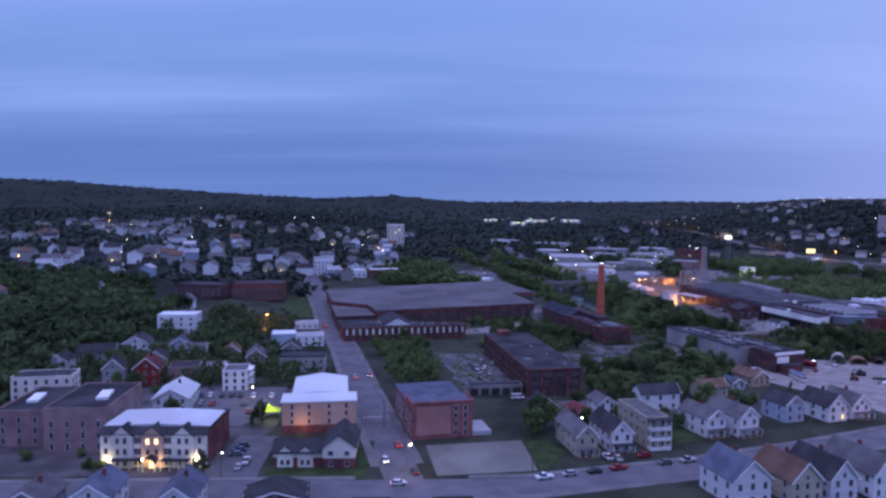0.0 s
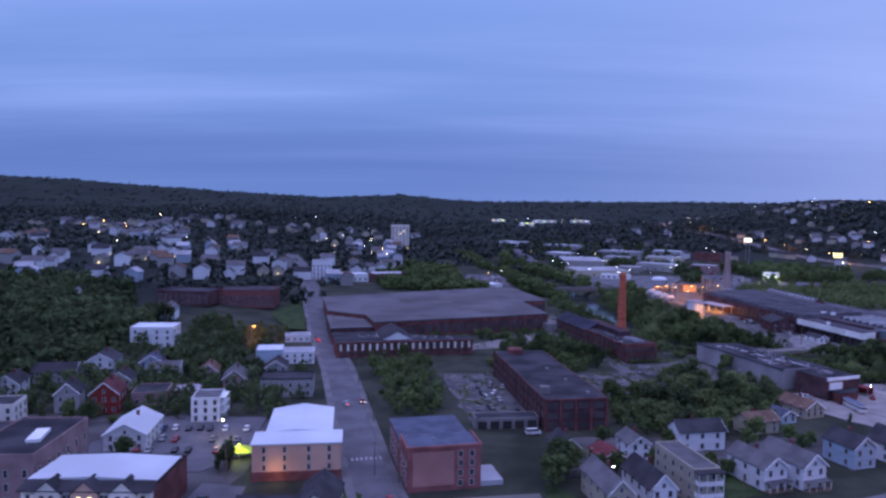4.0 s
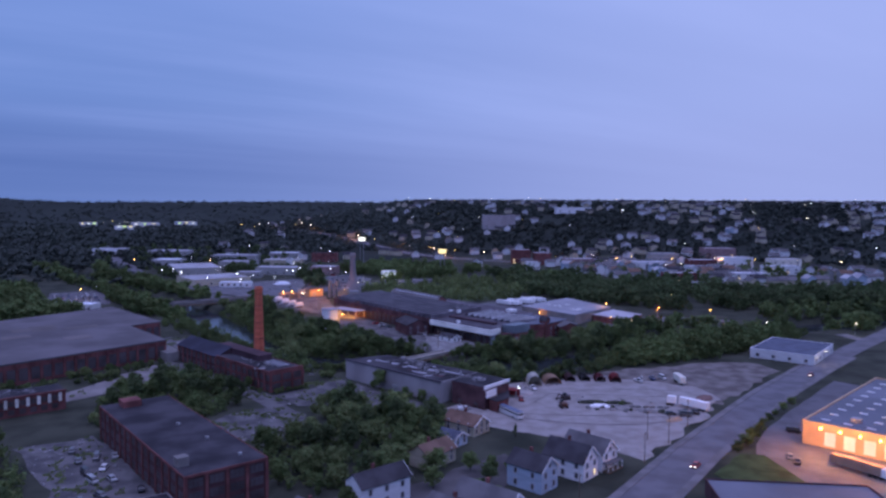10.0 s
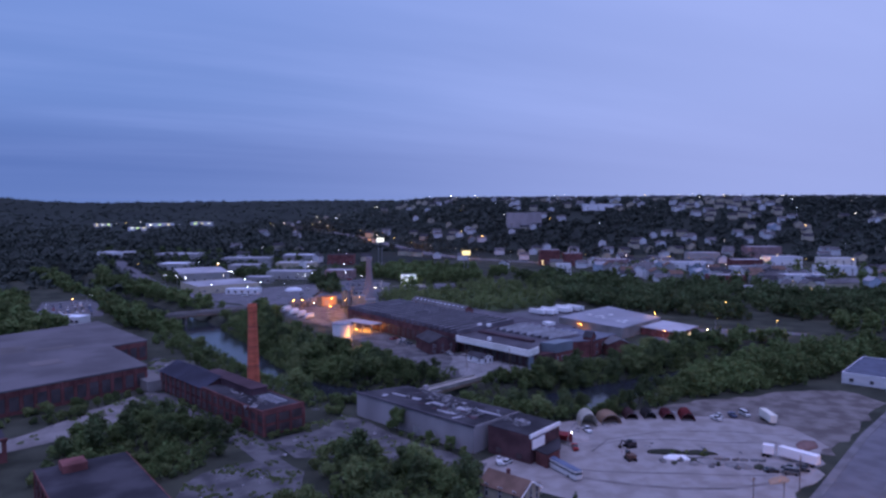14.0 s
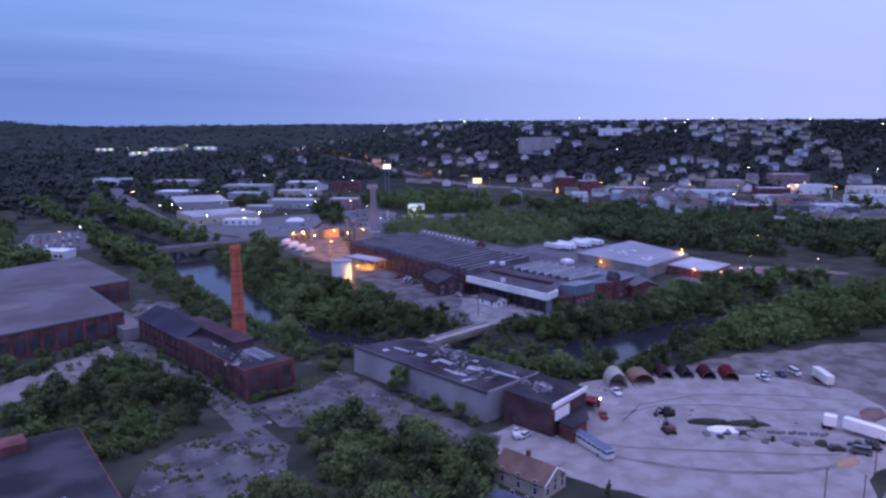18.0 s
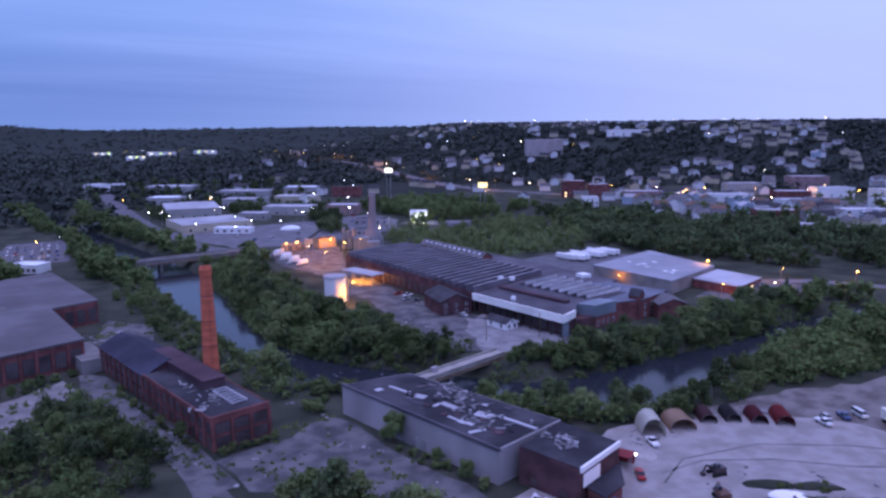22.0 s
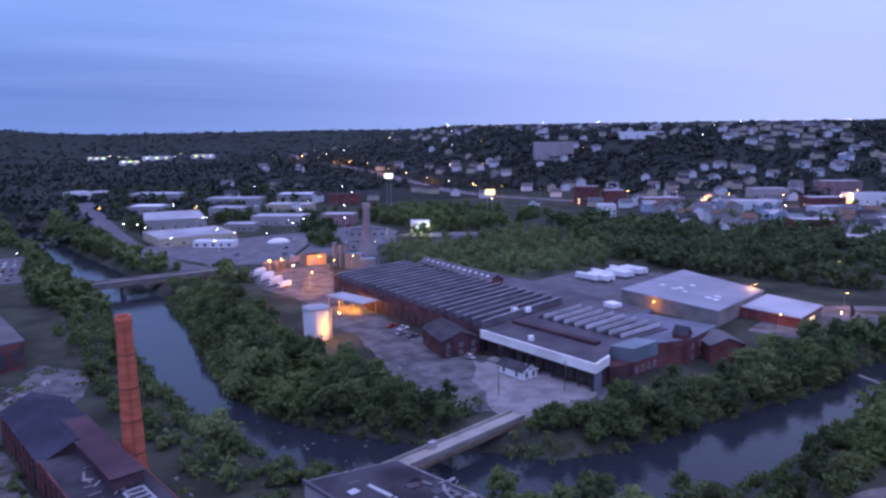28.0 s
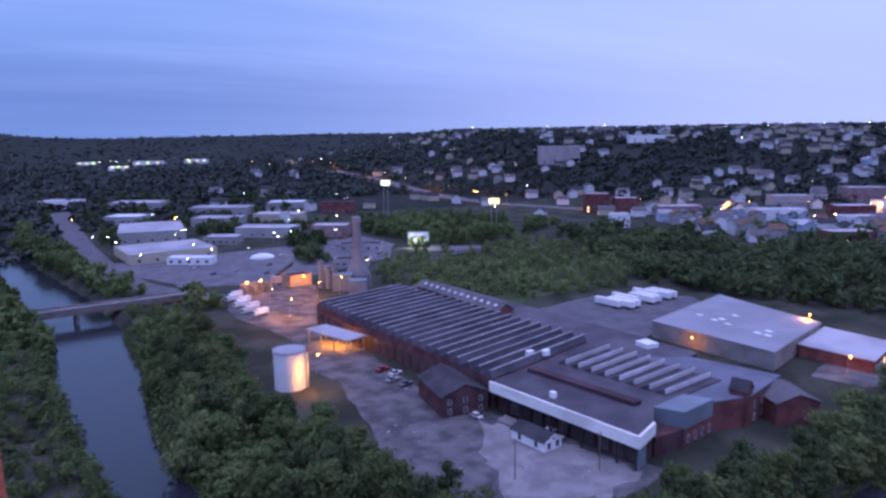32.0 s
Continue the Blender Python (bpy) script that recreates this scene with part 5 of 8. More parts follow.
part("dock_slab", prism([(219.6, 484), (222, 474), (226, 474), (223.6, 486)], 0.0, 0.9), CONCRETE, plant)
part("dock_ridge", prism([(237.4, 495), (246.4, 456.4), (249.6, 457.2), (240.6, 495.8)], 9.2, 10.4), ROOF_RUST, plant, "rusty red roof ridge")
part("dock_cabin", boxes((230.4, 232.0, 472, 473.6, 9.2, 10.9)), WHITE_PAINT, plant, "small white roof cabin")
for k in range(8):
    f = (k + 0.15) / 8
    ax, ay = 250.6 + 9.4 * f, 498.5 - 40.5 * f
    bx, by = 274.6 + 8.2 * f, 505.5 - 43 * f
    dx, dy = 0.9, -3.9
    bm = bmesh.new()
    v = [bm.verts.new(p) for p in ((ax, ay, 9.2), (bx, by, 9.2), (bx + dx, by + dy, 9.2), (ax + dx, ay + dy, 9.2), (ax + 0.8 * dx, ay + 0.8 * dy, 11.0), (bx + 0.8 * dx, by + 0.8 * dy, 11.0))]
    for fc in ((3, 2, 1, 0), (0, 1, 5, 4), (4, 5, 2, 3), (0, 4, 3), (1, 2, 5)):
        bm.faces.new([v[i] for i in fc])
    part("sawtooth", bm, ROOF_PLANT, plant)
    bm = bmesh.new()
    beam(bm, (ax + 0.92 * dx, ay + 0.92 * dy, 10.3), (bx + 0.92 * dx, by + 0.92 * dy, 10.3), 0.3, 1.5)
    part("roof_light", bm, mat("white_roof_glazing", (0.50, 0.49, 0.52), 0.6, 0.6, 0.2, 0.05), plant, "long white roof light")
P4 = [(250.1, 453.0), (254.6, 446.2), (268.4, 449.4), (264.4, 456.2), (258.8, 455.0)]
part("corner_wall", prism(P4, -0.3, 4.8), BRICK_RED, plant)
part("corner_box", prism(grown(P4, 0.12), 4.8, 9.7), METAL_BLUE, plant, "blue-grey metal clad box")
P4B = [(243.2, 445.2), (254.4, 445.9), (250.0, 452.6)]
part("corner_wall", prism(P4B, -0.3, 5.2), BRICK_DARK, plant)
P5 = [(268.6, 449.4), (281, 447.4), (303.4, 455.2), (293.4, 481.6), (277.4, 489.6), (284.2, 460.4), (264.8, 456.2)]
part("gable_block", prism(P5, -0.3, 8.6), BRICK_RED, plant)
part("gable_block_roof", prism(grown(P5, 0.25), 8.6, 9.0), mat("blue_grey_roof", (0.135, 0.145, 0.185), 0.8, 0.4, 0.25, 0.1), plant, "blue-grey weathered roof")
g = part("stair_tower", gable_walls(4.5, 5, 10.6, 2.6), BRICK_RED, plant)
g.matrix_basis = pose(281, 447.5, 0, 0, 0, 20)
g = part("stair_roof", gable_roof(4.5, 5, 10.6, 2.6, 0.3), SHINGLE_DARK, plant)
g.matrix_basis = pose(281, 447.5, 0.03, 0, 0, 20)
g = part("end_block", gable_walls(13, 17, 6.4, 2.4), BRICK_RED, plant)
g.matrix_basis = pose(294, 441.5, 0, 0, 0, -22)
g = part("end_roof", gable_roof(13, 17, 6.4, 2.4, 0.4), SHINGLE_GREY, plant)
g.matrix_basis = pose(294, 441.5, 0.03, 0, 0, -22)
part("plant_box", boxes((287, 292, 495, 501, 9.0, 10.6)), WHITE_PAINT, plant, "white rooftop unit")
for x, y in ((245, 505), (250, 503)):
    part("roof_hatch", boxes((x - 1.2, x + 1.2, y - 0.8, y + 0.8, 10.4, 12.3)), WHITE_PAINT, plant)
pier_windows(plant, (206.6, 614.5), (223.5, 497), 0.8, 3.6, 5.2, 22)
window_row(plant, (254.7, 446.0), (268.4, 449.2), (1.0,), 4, 1.0, 1.8)
window_row(plant, (281.2, 447.2), (303.4, 455.0), (1.0, 4.6), 4, 1.0, 1.9)
for fp in (P1, P2, P3, P4, P5, rect(294, 441.5, -22, -8, 8, -1, 18)):
    FOOT.append(grown(fp, 1.2))
off = house(214.2, 493.5, -6, 15, 21, 6.4, 3.2, BRICK_DARK, SHINGLE_DARK, "dark red brick office building with dark roof", chimney=False, group="", storeys=2, windows=False)
window_row(off, (-7.5, -0.01), (7.5, -0.01), (1.0, 4.0), 3, 1.0, 1.4)
off.name = "office_building"
off["category"] = "building"
gh = house(222.8, 461, 11, 6.4, 12.5, 3.0, 1.5, WHITE_PAINT, SHINGLE_DARK, "small white gatehouse with dark gable roof", chimney=False, group="", storeys=1)
gh.name = "gatehouse"
gh["category"] = "building"
flat_building("canopy_shed", 198.8, 578.5, -70, 24, 9, 0.0, CONCRETE, CONCRETE, "open lorry canopy with a pale roof", "canopy", parapet=0)
cs = bpy.data.objects["canopy_shed"]
part("canopy_roof", boxes((-13, 13, -0.5, 9.5, 5.6, 6.1)), ROOF_PALE, cs)
for sx in (-12, -4, 4, 12):
    for sy in (0.3, 8.7):
        part("canopy_post", boxes((sx - 0.2, sx + 0.2, sy - 0.2, sy + 0.2, 0, 5.6)), METAL_GREY, cs)
tank = thing("storage_tank", 174.5, 543, 0, 0, "white cylindrical storage tank with flat pale lid", "tank")
part("shell", tube(bmesh.new(), 0, 0, 0, 12.6, 5.2, 5.2, 32), WHITE_PAINT, tank)
part("lid", tube(bmesh.new(), 0, 0, 12.6, 13.2, 5.6, 5.4, 32), ROOF_PALE, tank)
bm = bmesh.new()
for i in range(24):
    a = i * math.tau / 24
    box(bm, 5.5 * math.cos(a) - 0.05, 5.5 * math.cos(a) + 0.05, 5.5 * math.sin(a) - 0.05, 5.5 * math.sin(a) + 0.05, 13.2, 14.2)
part("railing", bm, METAL_GREY, tank)
part("pipe", boxes((4.9, 5.6, -3, -2.5, 0, 12)), METAL_GREY, tank)
FOOT.append(rect(174.5, 543, 0, -7, 7, -7, 7))

# batching tower
bt = thing("batching_tower", 252, 686, 0, -25, "grey steel batching tower with tapering hopper housing", "tower")
bm = bmesh.new()
prev = None
for z, w in ((0, 7.6), (7, 7.2), (9.5, 6.0), (13, 4.3), (18, 3.2), (26, 2.5), (36, 2.1)):
    ring = [bm.verts.new((w * math.cos(i * math.tau / 12), w * math.sin(i * math.tau / 12), z)) for i in range(12)]
    if prev:
        for i in range(12):
            bm.faces.new((prev[i], prev[(i + 1) % 12], ring[(i + 1) % 12], ring[i]))
    prev = ring
bm.faces.new(prev)
part("housing", bm, mat("dull_lilac_steel", (0.215, 0.210, 0.235), 0.7, 0.5, 0.2, 0.05, metal=0.1), bt)
part("head", boxes((-2.3, 2.3, -2.3, 2.3, 36.02, 39.0)), MATS["dull_lilac_steel"], bt)
part("hopper_house", boxes((-13, -2.5, -13, -5.8, 0, 9.0)), METAL_BLUE, bt, "pale blue-grey hopper house")
for k in range(3):
    part("silo", tube(bmesh.new(), -20 + 4.0 * k, -3 - 2 * k, 0, 15 - 2 * (k % 2), 1.5, 1.5, 16), METAL_BLUE, bt)
part("bin", boxes((-3, 6, -22, -15, 0, 7.5)), METAL_BLUE, bt)
FOOT.append(rect(251, 690, -25, -20, 10, -32, 10))

# lit loading bays of the batching yard
bay = thing("loading_bay", 198, 698, 0.05, 12, "concrete loading bays lit orange by sodium lamps", "bunker")
part("rear_wall", boxes((-8, 8, 3.0, 3.5, 0, 5.2)), CONCRETE, bay)
for sx in (-8, -2.8, 2.6, 7.6):
    part("side_wall", boxes((sx, sx + 0.4, -4, 3.0, 0, 4.2)), CONCRETE, bay)
part("hopper", boxes((9.5, 13.5, -3, 2, 4.0, 7.6)), METAL_GREY, bay)
for sx in (9.7, 13.1):
    for sy in (-2.8, 1.6):
        part("hopper_leg", boxes((sx, sx + 0.25, sy, sy + 0.25, 0, 4.0)), METAL_GREY, bay)
bm = bmesh.new()
beam(bm, (11.5, -0.5, 7.6), (25, 6, 12), 1.4, 1.2)
part("conveyor", bm, TRIM_DARK, bay)
for sx in (-4, 4):
    part("flood_lamp", boxes((sx - 0.4, sx + 0.4, 2.6, 2.98, 5.3, 5.8)), LAMP_SODIUM, bay, "sodium flood lamp")
wsh = flat_building("batching_workshop", 224, 702, 14, 14, 9, 6.4, STORE_TAN, ROOF_RUST, "tan batching workshop lit orange by lamps", "building", (), 2, parapet=0.4)
part("roller_door", boxes((-4.5, -0.5, -0.12, -0.01, 0, 4.2)), METAL_GREY, wsh)
part("flood_lamp", boxes((1.6, 2.4, -0.4, -0.02, 5.0, 5.5)), LAMP_SODIUM, wsh, "sodium flood lamp")
FOOT.append(rect(198, 698, 12, -10, 16, -6, 6))
lamp_light(197, 690, 6.5, 5000, (1.0, 0.27, 0.04), 0.5)
lamp_light(223, 696, 6.0, 4000, (1.0, 0.30, 0.05), 0.5)

# warehouse beyond the plant
ware = thing("warehouse", 0, 0, 0, 0, "low warehouse with a broad pale flat roof", "warehouse")
W1 = [(321, 528.5), (327.5, 476), (376.5, 493.5), (382, 549)]
part("wall", prism(W1, -0.3, 6.6), CONCRETE, ware)
part("roof", prism(grown(W1, 0.4), 6.6, 7.1), mat("lavender_membrane", (0.27, 0.275, 0.315), 0.8, 0.3, 0.15, 0.05), ware)
W2 = [(350, 483.2), (354.6, 457.4), (382, 467), (380, 493.8)]
part("annex_wall", prism(W2, -0.3, 4.4), BRICK_RED, ware)
part("annex_roof", prism(grown(W2, 0.4), 4.4, 4.8), ROOF_PALE, ware)
window_row(ware, (354.8, 457.3), (382, 466.8), (1.0,), 8, 2.2, 1.6, lit=(3, 4))
for k in range(8):
    rr = random.Random(70 + k)
    f, g2 = rr.uniform(0.1, 0.9), rr.uniform(0.1, 0.9)
    x, y = 323 + 9 * f + 34 * g2, 526 - 48 * f + 12 * g2
    part("roof_unit", boxes((x - 0.9, x + 0.9, y - 1.3, y + 1.3, 7.1, 7.4)), WHITE_PAINT, ware)
FOOT.append(grown(W1, 2))
FOOT.append(grown(W2, 2))

# store with lit loading front
store = thing("store", 233.2, 247.5, 0, -75.6, "big tan store with grey roof and floodlit loading wall", "store")
part("wall", boxes((0, 46, 0, 88, -0.3, 7.8)), STORE_TAN, store)
part("roof", boxes((0.4, 45.6, 0.4, 87.6, 7.8, 7.95)), STORE_ROOF, store)
part("parapet", boxes((-0.1, 46.1, -0.1, 0.4, 7.8, 8.5), (-0.1, 0.4, 0.4, 87.6, 7.8, 8.5), (45.6, 46.1, 0.4, 87.6, 7.8, 8.5), (-0.1, 46.1, 87.6, 88.1, 7.8, 8.5)), STORE_TAN, store)
for k in range(5):
    part("loading_door", boxes((7 + 6 * k, 10.4 + 6 * k, -0.12, -0.0, 0.9, 5.6)), WHITE_PAINT, store, "white roller door")
for i in range(6):
    for j in range(9):
        part("roof_light", boxes((4 + 7 * i, 6.6 + 7 * i, 6 + 9 * j, 6.9 + 9 * j, 7.95, 8.2)), WHITE_PAINT, store)
for k in range(4):
    part("roof_unit", boxes((12 + 8 * k, 15 + 8 * k, 10 + 12 * (k % 3), 13 + 12 * (k % 3), 7.95, 9.4)), METAL_GREY, store)
sm = pose(233.2, 247.5, 0, 0, 0, -75.6)
for k in range(6):
    part("flood_lamp", boxes((5.5 + 6 * k, 6.1 + 6 * k, -0.5, -0.1, 6.4, 6.8)), LAMP_SODIUM, store, "sodium flood lamp")
for k in (0, 2, 4):
    p = sm @ Vector((5 + 6 * k, -15, 9.0))
    lamp_light(p.x, p.y, p.z, 11000, (1.0, 0.37, 0.10), 0.5)
FOOT.append(rect(233.2, 247.5, -75.6, -2, 48, -20, 90))
for k in range(9):
    p = sm @ Vector((8 + 3.2 * k, -17, 0))
    marking(p.x, p.y, -75.6, 0.14, 4.6, WORN_LINE)
flat_building("corner_block", 173, 205, -36, 44, 20, 4.2, BRICK_DARK, STORE_ROOF, "low dark brick block with pale flat roof", "building", parapet=0.5)
flat_building("roadside_depot", 374, 326.5, 20, 44, 32, 4.8, SIDING_WHITE, SHINGLE_BLUE, "low roadside depot with slate-blue roof", "building", (1.2,), 5, (1.6, 1.4), side=4, parapet=0.3)

# brick mill at the left of the street
flat_building("old_mill", -141, 538, 4, 38, 24, 12.0, BRICK_RED, ROOF_TAR, "long red brick mill with dark roof", "factory", (1.5, 5.4), 12, (1.6, 2.4), side=0)
flat_building("old_mill", -181, 524, -8, 38, 22, 9.0, BRICK_DARK, ROOF_TAR, "older brick mill wing among trees", "factory", (1.5, 4.8), 9, (1.6, 2.2), side=0)
flat_building("town_hall", -122, 726, 8, 18, 16, 18, SIDING_WHITE, SHINGLE_GREY, "tall white wooden building at the end of the street", "building", (1.5, 5, 8.5, 12), 5, (1.2, 2), side=0)
flat_building("market", -92, 742, 17, 26, 18, 7, SIDING_WHITE, ROOF_WHITE, "low white shop building with snow-white roof", "building", (1.5,), 5, (1.8, 1.8), side=3)
flat_building("market", -60, 752, 17, 32, 20, 8, BRICK_RED, ROOF_WHITE, "red brick shop building with white roof", "building", (1.5,), 6, (1.8, 1.8), side=3)

# tall pale block and far shops
tb = flat_building("tower_block", -72, 1092, 4, 26, 20, 36, STUCCO_CREAM, ROOF_PALE, "pale ten-storey tower block above the trees", "building", tuple(2 + 4.2 * k for k in range(8)), 5, (1.8, 2.0), side=0, lit=(4, 11, 27, 33))

# ---- bridges ----


def bridge(p, q, w, z, depth, label, piers_n, material, rail_h=1.0):
    (ax, ay), (bx, by) = p, q
    l = math.hypot(bx - ax, by - ay)
    t = thing("bridge", ax, ay, 0, math.degrees(math.atan2(by - ay, bx - ax)), label, "bridge", kind="structure")
    part("deck", boxes((0, l, -w / 2, w / 2, z - depth, z)), material, t)
    for s in (-1, 1):
        part("parapet", boxes((0, l, s * w / 2 - 0.2, s * w / 2 + 0.2, z, z + rail_h)), material, t)
        part("girder", boxes((0, l, s * w / 2 - 0.6, s * w / 2 - 0.25, z - depth - 1.0, z - depth)), WOOD, t)
    for k in range(piers_n):
        x = l * (k + 1) / (piers_n + 1)
        part("pier", boxes((x - 0.8, x + 0.8, -w / 2 + 0.5, w / 2 - 0.5, -7, z - depth)), CONCRETE, t)
    for x in (0, l):
        part("abutment", boxes((x - 2.5, x + 2.5, -w / 2, w / 2, -7, z - depth - 0.02)), CONCRETE, t)
    band_foot([p, q], w / 2 + 2)
    return t


bridge((84, 689), (164, 700), 9, 3.0, 1.4, "concrete road bridge over the river", 2, CONCRETE)
fb = bridge((147, 418), (200.5, 434), 5, 1.6, 0.8, "narrow weathered bridge to the plant", 1, mat("pale_bridge_deck", (0.30, 0.28, 0.26), 0.9, 0.8, 0.25, 0.1), 0.8)
part("gate_box", boxes((22, 24.2, 0.6, 2.0, 1.6, 3.4)), GREY_RENDER, fb, "small pale gate cabin on the bridge")
ob = part("weir", boxes((-8, 8, -0.6, 0.6, -6, -3.4)), CONCRETE)
ob.matrix_world = pose(330, 409, 0, 0, 0, 80)
tagged(ob, "low concrete weir with white water", "weir", kind="structure")
ob = part("foam", boxes((-8, 8, -2.2, -0.62, -4.5, -4.1)), mat("white_water", (0.55, 0.58, 0.62), 0.6, 2.5, 0.4, 0.4))
ob.matrix_world = pose(330, 409, 0, 0, 0, 80)
tagged(ob, "white foam below the weir", "foam", kind="stuff")
rr = random.Random(12)
bm = bmesh.new()
for _ in range(130):
    x, y = rr.uniform(116, 172), rr.uniform(420, 500)
    if river_gap(x, y) < -2 and rr.random() < 0.6:
        r = rr.uniform(0.2, 0.7)
        v = [bm.verts.new((x + r * math.cos(a) * rr.uniform(0.7, 1.2), y + r * math.sin(a), WATER_Z - 0.1 + (0.3 * r if k else -0.5))) for k in (0, 1) for a in (0, 1.3, 2.6, 3.9, 5.2)]
        bm.faces.new(v[5:])
        for i in range(5):
            bm.faces.new((v[i], v[(i + 1) % 5], v[5 + (i + 1) % 5], v[5 + i]))
tagged(part("river_stones", bm, mat("wet_stone", (0.14, 0.14, 0.15), 0.5, 1.5, 0.4, 0.3, island=True)), "stones standing in shallow river water", "stones", kind="stuff")

# ---- vehicles ----
PAINTS = {c: mat(c + "_car_paint", v, 0.3, 0.5, 0.06, 0.0, spec=0.5) for c, v in (("white", (0.62, 0.63, 0.65)), ("silver", (0.32, 0.33, 0.35)), ("black", (0.022, 0.022, 0.026)), ("red", (0.28, 0.02, 0.025)), ("blue", (0.04, 0.07, 0.17)), ("grey", (0.11, 0.115, 0.125)))}
HEAD = glow_mat("headlight_glow", (1.0, 0.95, 0.85), 9)
TAIL = glow_mat("tail_light_glow", (1.0, 0.04, 0.05), 5)


def car_mesh(kind, paint):
    key = ("car", kind, paint)
    if key in CACHE:
        return CACHE[key]
    bm = bmesh.new()
    prof = {"car": [(-2.2, 0.35), (-2.25, 0.8), (-1.3, 0.95), (1.9, 0.95), (2.2, 0.8), (2.2, 0.35)], "pickup": [(-2.7, 0.45), (-2.75, 1.05), (2.7, 1.05), (2.7, 0.45)], "van": [(-2.6, 0.4), (-2.7, 1.1), (-2.2, 1.3), (2.6, 1.3), (2.6, 0.4)]}[kind]
    a = [bm.verts.new((x, -0.88, z)) for x, z in prof]
    b = [bm.verts.new((x, 0.88, z)) for x, z in prof]
    bm.faces.new(a)
    bm.faces.new(b[::-1])
    for i in range(len(prof)):
        j = (i + 1) % len(prof)
        bm.faces.new((a[i], b[i], b[j], a[j]))
    body = mesh_of("body", bm, PAINTS[paint])
    cab = {"car": (-1.3, 1.7, -0.7, 1.2, 0.95, 1.45), "pickup": (-1.4, 0.5, -1.0, 0.3, 1.05, 1.8), "van": (-2.1, 2.5, -1.4, 2.4, 1.3, 2.1)}[kind]
    bm = bmesh.new()
    x0, x1, u0, u1, z0, z1 = cab
    lo = [bm.verts.new(p) for p in ((x0, -0.84, z0), (x1, -0.84, z0), (x1, 0.84, z0), (x0, 0.84, z0))]
    hi = [bm.verts.new(p) for p in ((u0, -0.68, z1), (u1, -0.68, z1), (u1, 0.68, z1), (u0, 0.68, z1))]
    for i in range(4):
        bm.faces.new((lo[i], lo[(i + 1) % 4], hi[(i + 1) % 4], hi[i]))
    bm.faces.new(hi)
    glass = mesh_of("glazing", bm, GLASS)
    roof = mesh_of("roof", boxes((u0, u1, -0.7, 0.7, z1 + 0.005, z1 + 0.06)), PAINTS[paint])
    if "wheel" not in CACHE:
        bm = bmesh.new()
        tube(bm, 0, 0, -0.11, 0.11, 0.33, 0.33, 10)
        bmesh.ops.rotate(bm, cent=(0, 0, 0), matrix=Matrix.Rotation(radians(90), 3, "X"), verts=bm.verts)
        CACHE["wheel"] = mesh_of("wheel", bm, RUBBER)
        CACHE["head"] = mesh_of("headlight", boxes((-0.04, 0.0, -0.18, 0.18, -0.08, 0.08)), HEAD)
        CACHE["tail"] = mesh_of("tail_light", boxes((0, 0.04, -0.16, 0.16, -0.08, 0.08)), TAIL)
    CACHE[key] = (body, glass, roof, x0, u0)
    return CACHE[key]


CARS = {}


def car(x, y, rz, paint="silver", kind="car", lights=False, z=None):
    label = {"car": f"parked {paint} car on asphalt", "pickup": f"parked {paint} pickup truck", "van": f"parked {paint} van on asphalt"}[kind] if not lights else f"{paint} car on the street with its lights on"
    m = pose(x, y, (land(x, y) + 0.09) if z is None else z, 0, 0, rz)
    key = (paint, kind, lights)
    if key in CARS:
        return copy_thing(CARS[key], m)
    body, glass, roof, x0, u0 = car_mesh(kind, paint)
    t = thing({"car": "car", "pickup": "pickup_truck", "van": "van"}[kind], x, y, m.translation.z, rz, label, "car" if kind == "car" else "truck", "parked vehicles" if not lights else "moving vehicles")
    part("body", body, None, t)
    part("glazing", glass, None, t)
    part("roof", roof, None, t)
    for sx in (-1.4, 1.4):
        for sy in (-0.85, 0.85):
            part("wheel", CACHE["wheel"], None, t).matrix_basis = pose(sx, sy, 0.33)
    if lights:
        end = 2.25 if kind == "car" else 2.76
        for sy in (-0.6, 0.6):
            part("headlight", CACHE["head"], None, t).matrix_basis = pose(-end - 0.01, sy, 0.7)
            part("tail_light", CACHE["tail"], None, t).matrix_basis = pose(end - 0.04, sy, 0.75)
    CARS[key] = t
    return t


def semi_trailer(x, y, rz, material, label, l=14.5):
    t = thing("semi_trailer", x, y, land(x, y) + 0.05, rz, label, "trailer", "lorry trailers")
    key = ("trailer", material.name, l)
    if key not in CACHE:
        CACHE[key] = mesh_of("box", boxes((-l / 2, l / 2, -1.25, 1.25, 1.15, 3.95)), material)
        CACHE[("chassis", l)] = mesh_of("chassis", boxes((-l / 2 + 0.3, l / 2 - 0.3, -0.5, 0.5, 0.85, 1.14), (l / 2 - 3.6, l / 2 - 0.6, -1.1, 1.1, 0.6, 0.85)), TRIM_DARK)
    part("box", CACHE[key], None, t)
    part("chassis", CACHE[("chassis", l)], None, t)
    for sx in (l / 2 - 3.0, l / 2 - 1.5):
        for sy in (-1.05, 1.05):
            o = part("wheel", CACHE["wheel"], None, t)
            o.matrix_basis = pose(sx, sy, 0.5) @ Matrix.Diagonal((1.5, 1.8, 1.5, 1))
    for sy in (-0.8, 0.8):
        part("landing_leg", boxes((-l / 2 + 2.4, -l / 2 + 2.6, sy - 0.08, sy + 0.08, 0, 0.85)), METAL_GREY, t)
    return t


